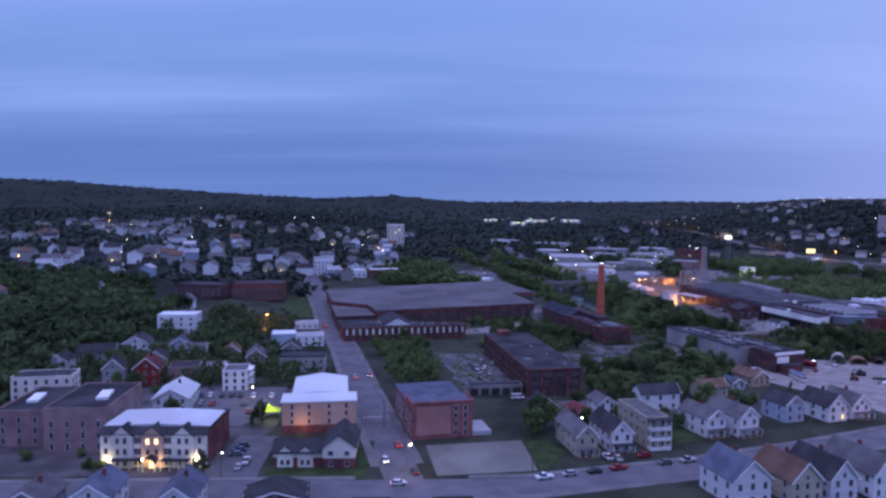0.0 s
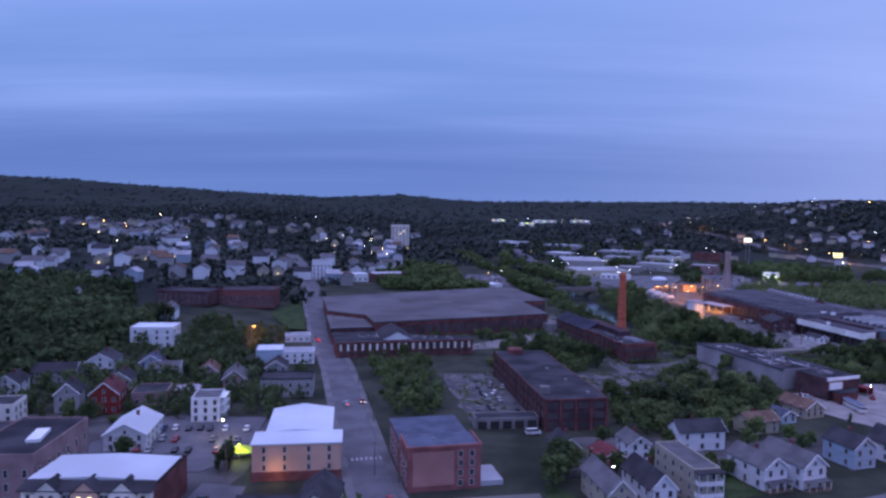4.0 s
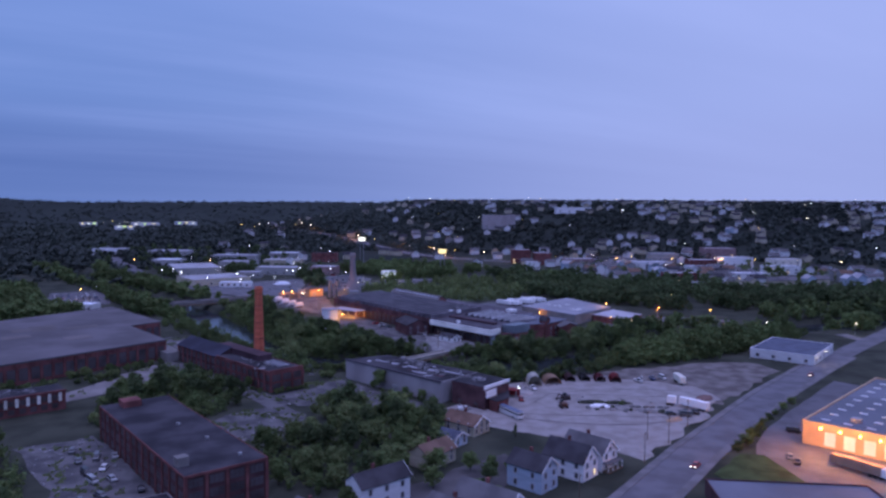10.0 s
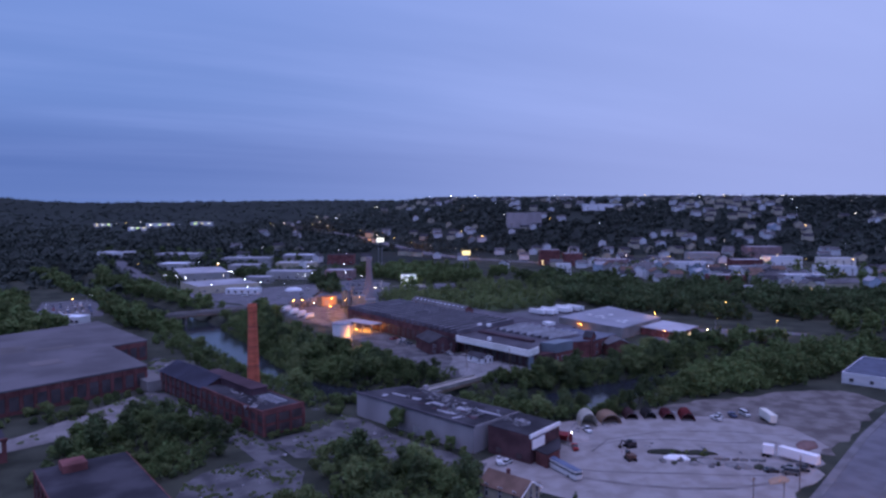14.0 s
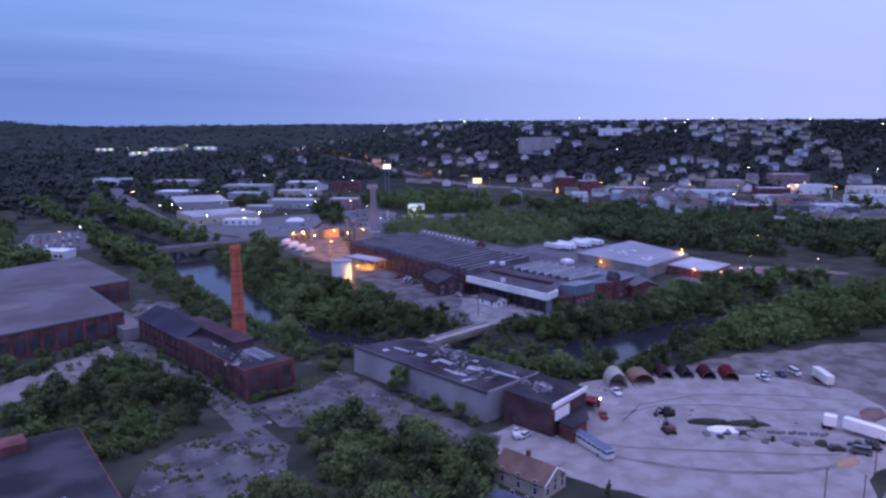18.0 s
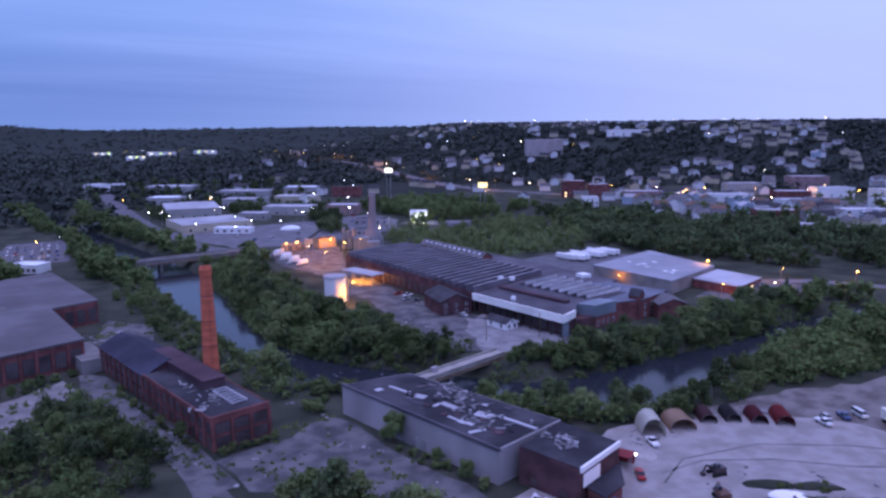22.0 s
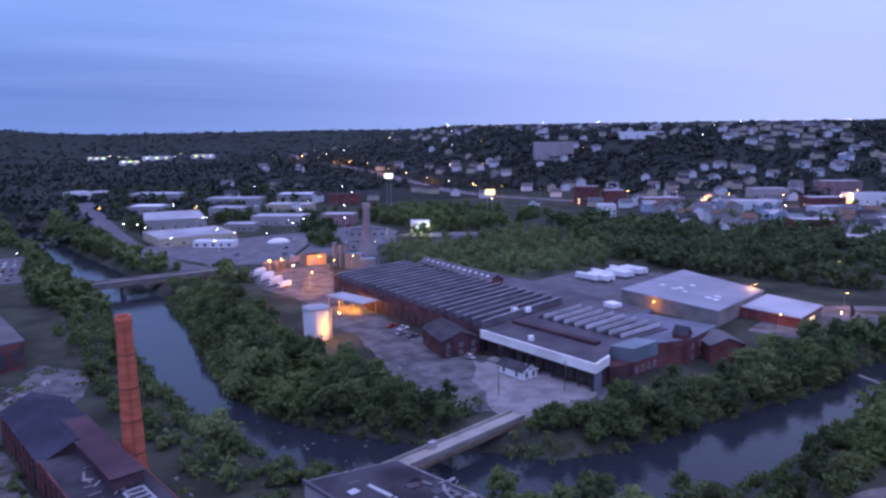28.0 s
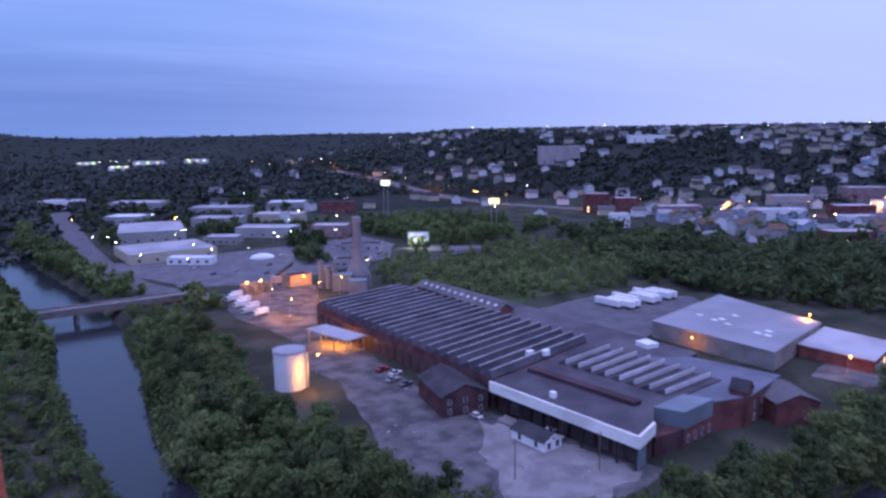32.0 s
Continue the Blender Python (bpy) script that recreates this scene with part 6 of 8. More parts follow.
def box_lorry(x, y, rz, label="white box lorry parked in the yard"):
    t = thing("box_lorry", x, y, land(x, y) + 0.08, rz, label, "lorry", "parked lorries")
    for key, bx, m in (("lorry_box", (-1.6, 4.2, -1.2, 1.2, 0.95, 3.4), WHITE_PAINT), ("lorry_cab", (-3.8, -1.8, -1.1, 1.1, 0.6, 2.6), PAINTS["white"]), ("lorry_glass", (-3.84, -3.2, -1.0, 1.0, 1.7, 2.4), GLASS), ("lorry_frame", (-3.4, 4.0, -0.5, 0.5, 0.5, 0.94), TRIM_DARK)):
        if key not in CACHE:
            CACHE[key] = mesh_of(key, boxes(bx), m)
        part(key.split("_")[1], CACHE[key], None, t)
    for sx in (-2.8, 2.6):
        for sy in (-1.0, 1.0):
            part("wheel", CACHE["wheel"], None, t).matrix_basis = pose(sx, sy, 0.45) @ Matrix.Diagonal((1.4, 1.6, 1.4, 1))
    return t


car(0, -120, 0, "silver", "car", z=0.1).location.z = -0.0
rr = random.Random(5)
names = ["white", "silver", "black", "red", "blue", "grey", "silver", "white"]
for k in range(9):                                   # along the cross street
    f = k / 8
    if k != 4:
        car(30 + 62 * f, 201.3 + 19.5 * f + (0.3 if k % 2 else 0), 18, names[k % 8], "car" if k % 3 else "pickup")
for x, y, r, c, kd in ((52, 218, 100, "white", "pickup"), (55, 217, 98, "silver", "car"), (64, 220, 15, "red", "car"), (84, 201, 196, "red", "car"), (90, 203, 196, "black", "car"), (-60, 207, 95, "silver", "car"), (-59, 212, 95, "white", "pickup"), (-64, 222, 10, "blue", "car"), (-64, 226, 10, "black", "car"), (-64, 218, 10, "grey", "car")):
    car(x, y, r, c, kd)
for x, y, r, c, l in ((-14, 228, 283, "red", True), (-7.5, 205, 283, "black", True), (-12, 196, 190, "white", True), (-73, 445, 283, "red", True), (-76, 452, 283, "black", True), (-33, 322, 103, "red", True), (-17, 214, 103, "white", True), (182, 250, 22, "red", True), (330, 306, 18, "red", True), (-39, 318, 283, "silver", True)):
    car(x, y, r, c, "car", l)
for k in range(34):                                  # car park behind the houses
    x, y = -110 + 4.2 * (k % 11) + rr.uniform(-0.6, 0.6), 262 + 11 * (k // 11) + rr.uniform(-0.6, 0.6)
    if rr.random() < 0.62:
        car(x, y, 98 + rr.uniform(-4, 4), names[rr.randrange(8)], "car", z=0.4)
for k in range(22):                                  # broken car park by the factory
    x, y = 14 + 5.2 * (k % 4) - (k // 4) * 1.2, 304 + 11 * (k // 4) + rr.uniform(-2, 2)
    if rr.random() < 0.8:
        car(x, y, 95 + rr.uniform(-30, 30), names[rr.randrange(8)], ("car", "van")[rr.random() < 0.25])
car(31, 285.5, 190, "white", "van")
for k in range(40):                                  # car park beside the river
    x, y = 18 + 5.0 * (k % 8) + rr.uniform(-0.5, 0.5), 742 + 17 * (k // 8) + rr.uniform(-2, 2)
    if rr.random() < 0.8 and inside(x, y, [(12, 735), (60, 732), (62, 790), (52, 870), (34, 900), (20, 840)]):
        car(x, y, 90 + rr.uniform(-6, 6), names[rr.randrange(8)], ("car", "van")[rr.random() < 0.3])
for x, y, r, c, kd in ((195.5, 351, 250, "white", "pickup"), (152, 338.5, 20, "white", "car"), (251, 340, 60, "silver", "car"), (256, 338, 60, "blue", "pickup"), (261, 336.5, 70, "white", "van"), (247, 338, 80, "white", "pickup"), (238, 297, 100, "white", "van"), (229, 290, 60, "black", "pickup"), (213, 236, 30, "black", "pickup"), (215, 240, 40, "grey", "car"), (241, 256, 120, "black", "van"), (180, 339, 60, "red", "pickup"), (228, 470, 20, "white", "pickup"), (216, 490, 100, "white", "car")):
    car(x, y, r, c, kd)
bus = thing("bus", 163.3, 324.6, 0.06, -91, "old pale blue and white bus with dark windows", "bus")
part("body", boxes((-8, 8, -1.25, 1.25, 0.45, 1.75), (-8, 8, -1.25, 1.25, 2.5, 2.95)), PAINTS["white"], bus)
part("roof", boxes((-7.9, 7.9, -1.2, 1.2, 2.955, 3.1)), mat("faded_blue_roof", (0.13, 0.16, 0.25), 0.6, 0.6, 0.2, 0.02), bus, "faded blue bus roof")
part("glazing", boxes((-7.95, 7.95, -1.21, 1.21, 1.75, 2.5)), GLASS, bus)
for k in range(9):
    for sy in (-1.24, 1.24):
        part("window_post", boxes((-7.9 + 1.94 * k, -7.65 + 1.94 * k, sy - 0.025, sy + 0.025, 1.75, 2.5)), PAINTS["white"], bus)
for sx in (-5.2, 4.6):
    for sy in (-1.1, 1.1):
        part("wheel", CACHE["wheel"], None, bus).matrix_basis = pose(sx, sy, 0.48) @ Matrix.Diagonal((1.4, 1.4, 1.4, 1))
lean = thing("lean_to", 179.5, 347.2, 0.05, -58, "red tarpaulin lean-to beside the works building", "shelter")
part("cover", boxes((-4.2, 4.2, -2.2, 2.2, 3.1, 3.3)), TARP_RED, lean)
part("skirt", boxes((-4.2, 4.2, 2.0, 2.2, 0.1, 3.09)), TARP_RED, lean)
for sx in (-4, 0, 4):
    part("post", boxes((sx - 0.08, sx + 0.08, -2.1, -1.94, 0, 3.1)), METAL_GREY, lean)
semi_trailer(233.5, 294.5, -80, WHITE_PAINT, "white lorry trailer standing in the gravel yard", 12)
semi_trailer(230.2, 303, -60, WHITE_PAINT, "white camper body standing in the gravel yard", 3.2)
car(225.5, 291.6, -62, "black", "pickup")
car(222.5, 289.4, -55, "grey", "van")
car(219.0, 293.6, 150, "black", "car")
semi_trailer(222.4, 222.6, -86, TARP_TAN, "long tan lorry trailer in the lit store yard", 15)
box_lorry(223.2, 212.4, 92, "white lorry cab and box in the store yard")
semi_trailer(262, 327, 60, TARP_CREAM, "grey-white container trailer in the yard", 10)
for k in range(9):
    semi_trailer(340.5 + 4.3 * k + (3 if k > 3 else 0), 574 + 0.9 * k + (5 if k % 3 == 0 else 0), -80, WHITE_PAINT, "white lorry trailer parked beside the warehouse", 15)
for k in range(7):
    box_lorry(185 + 0.5 * k - (3 if k % 2 else 0), 690 - 7.4 * k, 24)
for k in range(9):
    x, y = 206 + 0.6 * k, 525 + 6 * (k % 5)
    if k % 2:
        car(x, y, 20, names[k % 8], "pickup")
for k in range(30):                                  # industrial estate yards
    x, y = rr.uniform(150, 310), rr.uniform(740, 930)
    if rr.random() < 0.8:
        car(x, y, rr.choice((40, 130, 220)), names[rr.randrange(8)], ("car", "van")[rr.random() < 0.4], z=0.12)

# ---- the gravel yard ----


def hoop_shelter(x, y, rz, w, l, h, material, label):
    t = thing("hoop_shelter", x, y, 0.05, rz, label, "shelter", "fabric shelters")
    bm = bmesh.new()
    n = 12
    for y0, y1 in ((0, l),):
        a = [bm.verts.new((-w / 2 * math.cos(i * math.pi / n), y0, h * math.sin(i * math.pi / n) ** 0.8)) for i in range(n + 1)]
        b = [bm.verts.new((-w / 2 * math.cos(i * math.pi / n), y1, h * math.sin(i * math.pi / n) ** 0.8)) for i in range(n + 1)]
        for i in range(n):
            bm.faces.new((a[i], a[i + 1], b[i + 1], b[i]))
        bm.faces.new(b)
    bmesh.ops.solidify(bm, geom=bm.faces[:], thickness=0.08)
    part("cover", bm, material, t)
    for yy in (0.2, l / 2, l - 0.2):
        bm = bmesh.new()
        rings = [[bm.verts.new((-w / 2 * k * math.cos(j * math.pi / n), yy + s, h * k * math.sin(j * math.pi / n) ** 0.8)) for k, s in ((0.97, -0.06), (0.97, 0.06), (0.94, 0.06), (0.94, -0.06))] for j in range(n + 1)]
        for a, b in zip(rings, rings[1:]):
            for i in range(4):
                bm.faces.new((a[i], a[(i + 1) % 4], b[(i + 1) % 4], b[i]))
        part("hoop", bm, METAL_GREY, t)
    FOOT.append(rect(x, y, rz, -w / 2, w / 2, -1, l + 1))
    return t


hoop_shelter(199.3, 354.4, -28, 6.4, 8, 5.0, TARP_CREAM, "cream fabric shelter with an open dark mouth")
hoop_shelter(209.2, 353.4, -24, 7.6, 8, 3.4, TARP_TAN, "tan tarpaulin shelter in the gravel yard")
hoop_shelter(219.4, 353.6, -30, 4.6, 8, 2.6, mat("dark_tarpaulin", (0.085, 0.045, 0.05), 0.8, 0.6, 0.2, 0.05), "dark brown storage shelter")
hoop_shelter(226, 350.6, -30, 4.4, 8, 2.6, mat("black_tarpaulin", (0.035, 0.033, 0.037), 0.8, 0.6, 0.2, 0.05), "black storage shelter with pale edge")
hoop_shelter(231.5, 346.4, -32, 4.6, 8, 2.7, mat("maroon_tarpaulin", (0.13, 0.03, 0.04), 0.8, 0.6, 0.2, 0.05), "maroon tarpaulin shelter in the gravel yard")
hoop_shelter(236.8, 342, -36, 5.0, 9, 2.9, TARP_RED, "red tarpaulin shelter in the gravel yard")
g = thing("covered_pile", 203.0, 316.0, 0.05, -36, "heap covered by a white sheet", "heap")
bm = bmesh.new()
bmesh.ops.create_icosphere(bm, subdivisions=3, radius=1)
for v in bm.verts:
    v.co = Vector((v.co.x * 4.4, v.co.y * 2.2, max(v.co.z, -0.05) * 1.1 + 0.25 * noise.noise(v.co * 2.2)))
part("sheet", bm, WHITE_PAINT, g)


def heap(x, y, rx, ry, h, material, label, seed, rz=0):
    bm = bmesh.new()
    bmesh.ops.create_icosphere(bm, subdivisions=3, radius=1)
    for v in bm.verts:
        k = noise.noise((v.co.x * 1.7 + seed, v.co.y * 1.7, v.co.z))
        v.co = Vector((v.co.x * rx * (1 + 0.25 * k), v.co.y * ry * (1 + 0.25 * k), max(v.co.z, -0.05) * h * (1 + 0.5 * k)))
    ob = part("heap", bm, material)
    ob.matrix_world = pose(x, y, 0.05, 0, 0, rz)
    return tagged(ob, label, "heap", "heaps in the yard")


heap(203, 321.6, 6, 1.6, 1.3, GROUND, "long overgrown heap of soil", 1, -33)
heap(212, 315.6, 6, 1.4, 1.2, GROUND, "long overgrown heap of soil", 2, -33)
heap(209, 308, 5, 2.2, 1.0, CONCRETE, "low heap of grey crushed stone", 6, -50)
heap(214.5, 301.5, 4, 2.4, 0.9, CONCRETE, "low heap of grey crushed stone", 7, -50)
heap(250, 303, 6, 3, 1.1, mat("reddish_soil", (0.15, 0.095, 0.09), 0.95, 1, 0.3, 0.4), "broad heap of reddish soil", 8, 20)
rq = random.Random(61)
for k in range(11):
    f = k / 10
    heap(197 + 20 * f + rq.uniform(-2, 2), 316 - 16 * f + rq.uniform(-3.5, 3.5), rq.uniform(0.9, 2.0), rq.uniform(0.8, 1.5), rq.uniform(0.6, 1.3), (CONCRETE, GROUND, RUBBLE)[k % 3], ("small heap of grey stone", "small heap of dark soil and weeds", "small heap of broken concrete")[k % 3], 20 + k, rq.uniform(0, 90))
heap(188, 346, 4, 3, 1.2, GRAVEL, "heap of tan gravel", 3)
heap(150, 322, 3, 2, 0.9, GRAVEL, "heap of tan gravel", 4)
heap(215, 288, 4, 2, 1.0, TARP_TAN, "heap of reddish soil", 5)
for k in range(9):
    bm = boxes((-1.1, 1.1, -0.35, 0.35, 0, 0.8))
    ob = part("concrete_block", bm, CONCRETE)
    ob.matrix_world = pose(206 + 2.3 * k + (k % 2) * 0.4, 313.5 - 1.6 * k, 0.05, 0, 0, -35 + 12 * (k % 3))
    tagged(ob, "loose grey concrete block on gravel", "block", "concrete blocks")


def excavator(x, y, rz, material, label):
    t = thing("digger", x, y, 0.05, rz, label, "digger", "machines in the yard")
    for s in (-1, 1):
        part("track", boxes((-1.9, 1.9, s * 1.2 - 0.3, s * 1.2 + 0.3, 0, 0.8)), RUBBER, t)
    part("body", boxes((-1.8, 1.2, -1.3, 1.3, 0.9, 2.0)), material, t)
    part("cab", boxes((0.0, 1.2, 0.1, 1.25, 2.0, 3.0)), GLASS, t)
    bm = bmesh.new()
    beam(bm, (1.0, -0.4, 1.5), (2.8, -0.4, 2.6), 0.35, 0.45)
    part("boom", bm, material, t)
    bm = bmesh.new()
    beam(bm, (2.8, -0.4, 2.6), (3.6, -0.4, 0.9), 0.3, 0.35)
    part("stick", bm, material, t)
    part("bucket", boxes((3.2, 4.0, -0.9, 0.1, 0.1, 0.9)), TRIM_DARK, t)


excavator(189, 322.4, 70, mat("brown_machine_paint", (0.13, 0.075, 0.06), 0.5, 1, 0.25, 0.05), "rusty brown digger standing on gravel")
excavator(197.2, 331.3, 170, mat("dark_machine_paint", (0.06, 0.052, 0.06), 0.5, 1, 0.25, 0.05), "dark crawler machine on gravel")
ob = thing("boat", 150.5, 340, 0.6, 60, "small white motor boat on a trailer", "boat")
bm = bmesh.new()
ribs = []
for x, w, h in ((-2.8, 0.9, 0.0), (-1, 1.1, 0.0), (1.2, 0.9, 0.0), (3.2, 0.05, 0.5)):
    ribs.append([bm.verts.new(p) for p in ((x, -w, 0.9), (x, -w * 0.5, h), (x, w * 0.5, h), (x, w, 0.9))])
for a, b in zip(ribs, ribs[1:]):
    for i in range(3):
        bm.faces.new((a[i], b[i], b[i + 1], a[i + 1]))
    bm.faces.new((a[3], b[3], b[0], a[0]))
bm.faces.new(ribs[0])
part("hull", bm, PAINTS["white"], ob)
part("windscreen", boxes((0.2, 0.4, -0.7, 0.7, 0.9, 1.3)), GLASS, ob)
part("trailer", boxes((-2.5, 3.6, -0.1, 0.1, -0.3, -0.1)), METAL_GREY, ob)
for sy in (-0.9, 0.9):
    part("wheel", CACHE["wheel"], None, ob).matrix_basis = pose(-0.8, sy, -0.25)

tent = thing("market_tent", -63, 258, 0.3, 8, "yellow-green lit canopy tent in the car park", "tent")
bm = bmesh.new()
v = [bm.verts.new(p) for p in ((-4, -3, 2.4), (4, -3, 2.4), (4, 3, 2.4), (-4, 3, 2.4), (0, 0, 4.2))]
for i in range(4):
    bm.faces.new((v[i], v[(i + 1) % 4], v[4]))
bm.faces.new(v[3::-1])
part("canopy", bm, GREEN_TARP, tent)
for sx in (-3.8, 3.8):
    for sy in (-2.8, 2.8):
        part("pole", boxes((sx - 0.06, sx + 0.06, sy - 0.06, sy + 0.06, 0, 2.4)), METAL_GREY, tent)
part("lamp", boxes((-0.3, 0.3, -3.3, -3.1, 5.2, 5.6)), LAMP_GREEN, tent)
part("mast", boxes((-0.08, 0.08, -3.3, -3.14, 0, 5.2)), METAL_GREY, tent)
lamp_light(-63, 253.5, 5.4, 900, (0.75, 1.0, 0.15))
FOOT.append(rect(-63, 258, 8, -6, 6, -6, 6))

# ---- lamps, poles and wires ----


def street_lamp(x, y, h, kind, watts=0, z=None, arm=1.2, rz=0, far=False):
    base = land(x, y) if z is None else z
    t = thing("street_lamp", x, y, base, rz, {"sodium": "glowing sodium street lamp on a steel pole", "white": "glowing white street lamp on a steel pole", "warm": "warm glowing street lamp on a pole"}[kind], "street lamp", "street lamps")
    key = ("pole", h)
    if key not in CACHE:
        CACHE[key] = mesh_of("pole", tube(bmesh.new(), 0, 0, -0.3, h, 0.11, 0.07, 6), METAL_GREY)
        bm = bmesh.new()
        beam(bm, (0, 0, h - 0.2), (arm, 0, h), 0.1, 0.1)
        CACHE[("arm", h)] = mesh_of("arm", bm, METAL_GREY)
        for kd, m in (("sodium", LAMP_SODIUM), ("white", LAMP_WHITE), ("warm", LAMP_WARM)):
            bm = bmesh.new()
            bmesh.ops.create_icosphere(bm, subdivisions=1, radius=0.32)
            bmesh.ops.scale(bm, vec=(1.2, 0.8, 0.6), verts=bm.verts)
            bmesh.ops.translate(bm, vec=(arm, 0, h - 0.1), verts=bm.verts)
            CACHE[("head", h, kd)] = mesh_of("lamp_head", bm, m)
            bm = bmesh.new()
            bmesh.ops.create_icosphere(bm, subdivisions=1, radius=0.40)
            bmesh.ops.translate(bm, vec=(0, 0, h + 0.3), verts=bm.verts)
            CACHE[("globe", h, kd)] = mesh_of("lamp_head", bm, m)
    part("pole", CACHE[key], None, t)
    if not far:
        part("arm", CACHE[("arm", h)], None, t)
    part("lamp_head", CACHE[("globe" if far else "head", h, kind)], None, t)
    if watts:
        col = {"sodium": (1.0, 0.32, 0.05), "white": (0.9, 0.95, 1.0), "warm": (1.0, 0.8, 0.5)}[kind]
        lamp_light(x, y, base + h - 0.9, watts, col, 0.4)
    return t


for x, y, h, k, w in ((-108, 432, 9, "sodium", 9000), (376.5, 499, 9, "sodium", 4200), (347, 462, 6, "sodium", 900), (320.5, 508, 5, "sodium", 900), (186, 552, 7, "sodium", 0), (199, 634, 9, "sodium", 13000), (222, 665, 9, "sodium", 9000), (235, 668, 10, "sodium", 0), (196, 660, 9, "warm", 0), (262, 700, 12, "warm", 0), (-10, 207, 8, "warm", 900), (-9.5, 238, 8, "warm", 900), (179, 341, 5, "white", 0), (399, 468, 8, "sodium", 3000), (426, 444, 8, "sodium", 3000), (372, 452, 6, "warm", 500), (360, 318, 7, "warm", 600), (-75, 275, 7, "warm", 900), (54, 790, 9, "white", 0), (40, 770, 9, "sodium", 1500), (300, 820, 9, "white", 0), (215, 800, 9, "white", 0), (250, 870, 9, "white", 0), (180, 900, 9, "warm", 0), (-88, 294, 6, "sodium", 0), (-66, 207, 5, "white", 0), (46, 235, 8, "white", 0), (444, 412, 8, "warm", 1500), (462, 360, 8, "warm", 900), (470, 520, 8, "sodium", 0)):
    street_lamp(x, y, h, k, w)
lamp_light(178.5, 535.0, 6.0, 2600, (1.0, 0.36, 0.05), 0.6)
lamp_light(202.5, 580, 4.4, 6000, (1.0, 0.36, 0.05), 0.6)
for i in range(8, 48, 5):
    if i < len(HIGHWAY):
        lamp_light(HIGHWAY[i][0], HIGHWAY[i][1] + 3, land(*HIGHWAY[i]) + 9, 17000, (1.0, 0.34, 0.07), 0.5)
for k in range(26):
    i = 3 + 2 * k
    if i < len(HIGHWAY):
        street_lamp(HIGHWAY[i][0], HIGHWAY[i][1] + 11, 12, ("sodium", "sodium", "warm")[k % 3], far=True)
    if 6 + 4 * k < len(MAIN):
        x, y = MAIN[6 + 4 * k]
        part_pole = thing("utility_pole", x + 7.4, y, land(x + 7.4, y), 13, "brown wooden utility pole with crossarm", "pole", "utility poles")
        if "upole" not in CACHE:
            CACHE["upole"] = mesh_of("post", tube(bmesh.new(), 0, 0, -0.3, 10.5, 0.16, 0.11, 8), WOOD)
            CACHE["uarm"] = mesh_of("crossarm", boxes((-1.2, 1.2, -0.06, 0.06, 9.6, 9.75)), WOOD)
        part("post", CACHE["upole"], None, part_pole)
        part("crossarm", CACHE["uarm"], None, part_pole)
for x, y in ((27, 205), (52, 214), (78, 222), (128, 243), (170, 260), (192, 270), (213, 280), (205, 452), (226, 446), (-63, 200), (-62, 240), (-20, 246), (188, 276)):
    pp = thing("utility_pole", x, y, land(x, y), 20, "brown wooden utility pole with crossarm", "pole", "utility poles")
    part("post", CACHE["upole"], None, pp)
    part("crossarm", CACHE["uarm"], None, pp)


def billboard(x, y, z, w, h, material, label, rz):
    t = thing("billboard", x, y, land(x, y), rz, label, "billboard", "lit billboards")
    g0 = land(x, y)
    part("face", boxes((-w / 2, w / 2, -0.15, 0.15, z - g0 - h / 2, z - g0 + h / 2)), material, t)
    part("backing", boxes((-w / 2 - 0.2, w / 2 + 0.2, 0.16, 0.5, z - g0 - h / 2 - 0.2, z - g0 + h / 2 + 0.2)), METAL_GREY, t)
    for sx in (-w / 4, w / 4):
        part("post", boxes((sx - 0.25, sx + 0.25, 0.5, 1.0, -1, z - g0 + h / 2)), METAL_GREY, t)


billboard(405, 1012, 34, 9, 5, SIGN_LIT, "white glowing billboard beside the highway", -25)
billboard(434, 840, 26.5, 9, 4.8, SIGN_YELLOW, "pale yellow glowing billboard beside the highway", -25)
flat_building("mixing_works", 343, 800, -28, 15.5, 9, 9.5, WHITE_PAINT, ROOF_WHITE, "white floodlit silo house beyond the plant", "building", parapet=0.3)
for px, py, pz in ((-5.6, -0.35, 9.8), (-0.4, -0.35, 8.6), (4.9, -0.35, 9.8)):
    ob = part("silo_bay", boxes((-2.3, 2.3, -0.35, 0.35, -0.4, pz)), WHITE_PAINT, None)
    c, s = math.cos(radians(-28)), math.sin(radians(-28))
    ob.matrix_world = pose(343 + px * c - py * s, 800 + px * s + py * c, land(343, 800), 0, 0, -28)
    tagged(ob, "white steel silo bay against the silo house", "silo", "silo bays")
lamp_light(334, 794, 4.5, 2600, (0.95, 1.0, 0.62), 0.8)
lamp_light(344, 788, 3.5, 2600, (0.95, 1.0, 0.62), 0.8)
flat_building("site_office", 358, 752, -28, 20, 8, 4, GREY_RENDER, SHINGLE_GREY, "long low site office with row of windows", "building", (1.0,), 8, (1.2, 1.3), side=0, parapet=0.2)

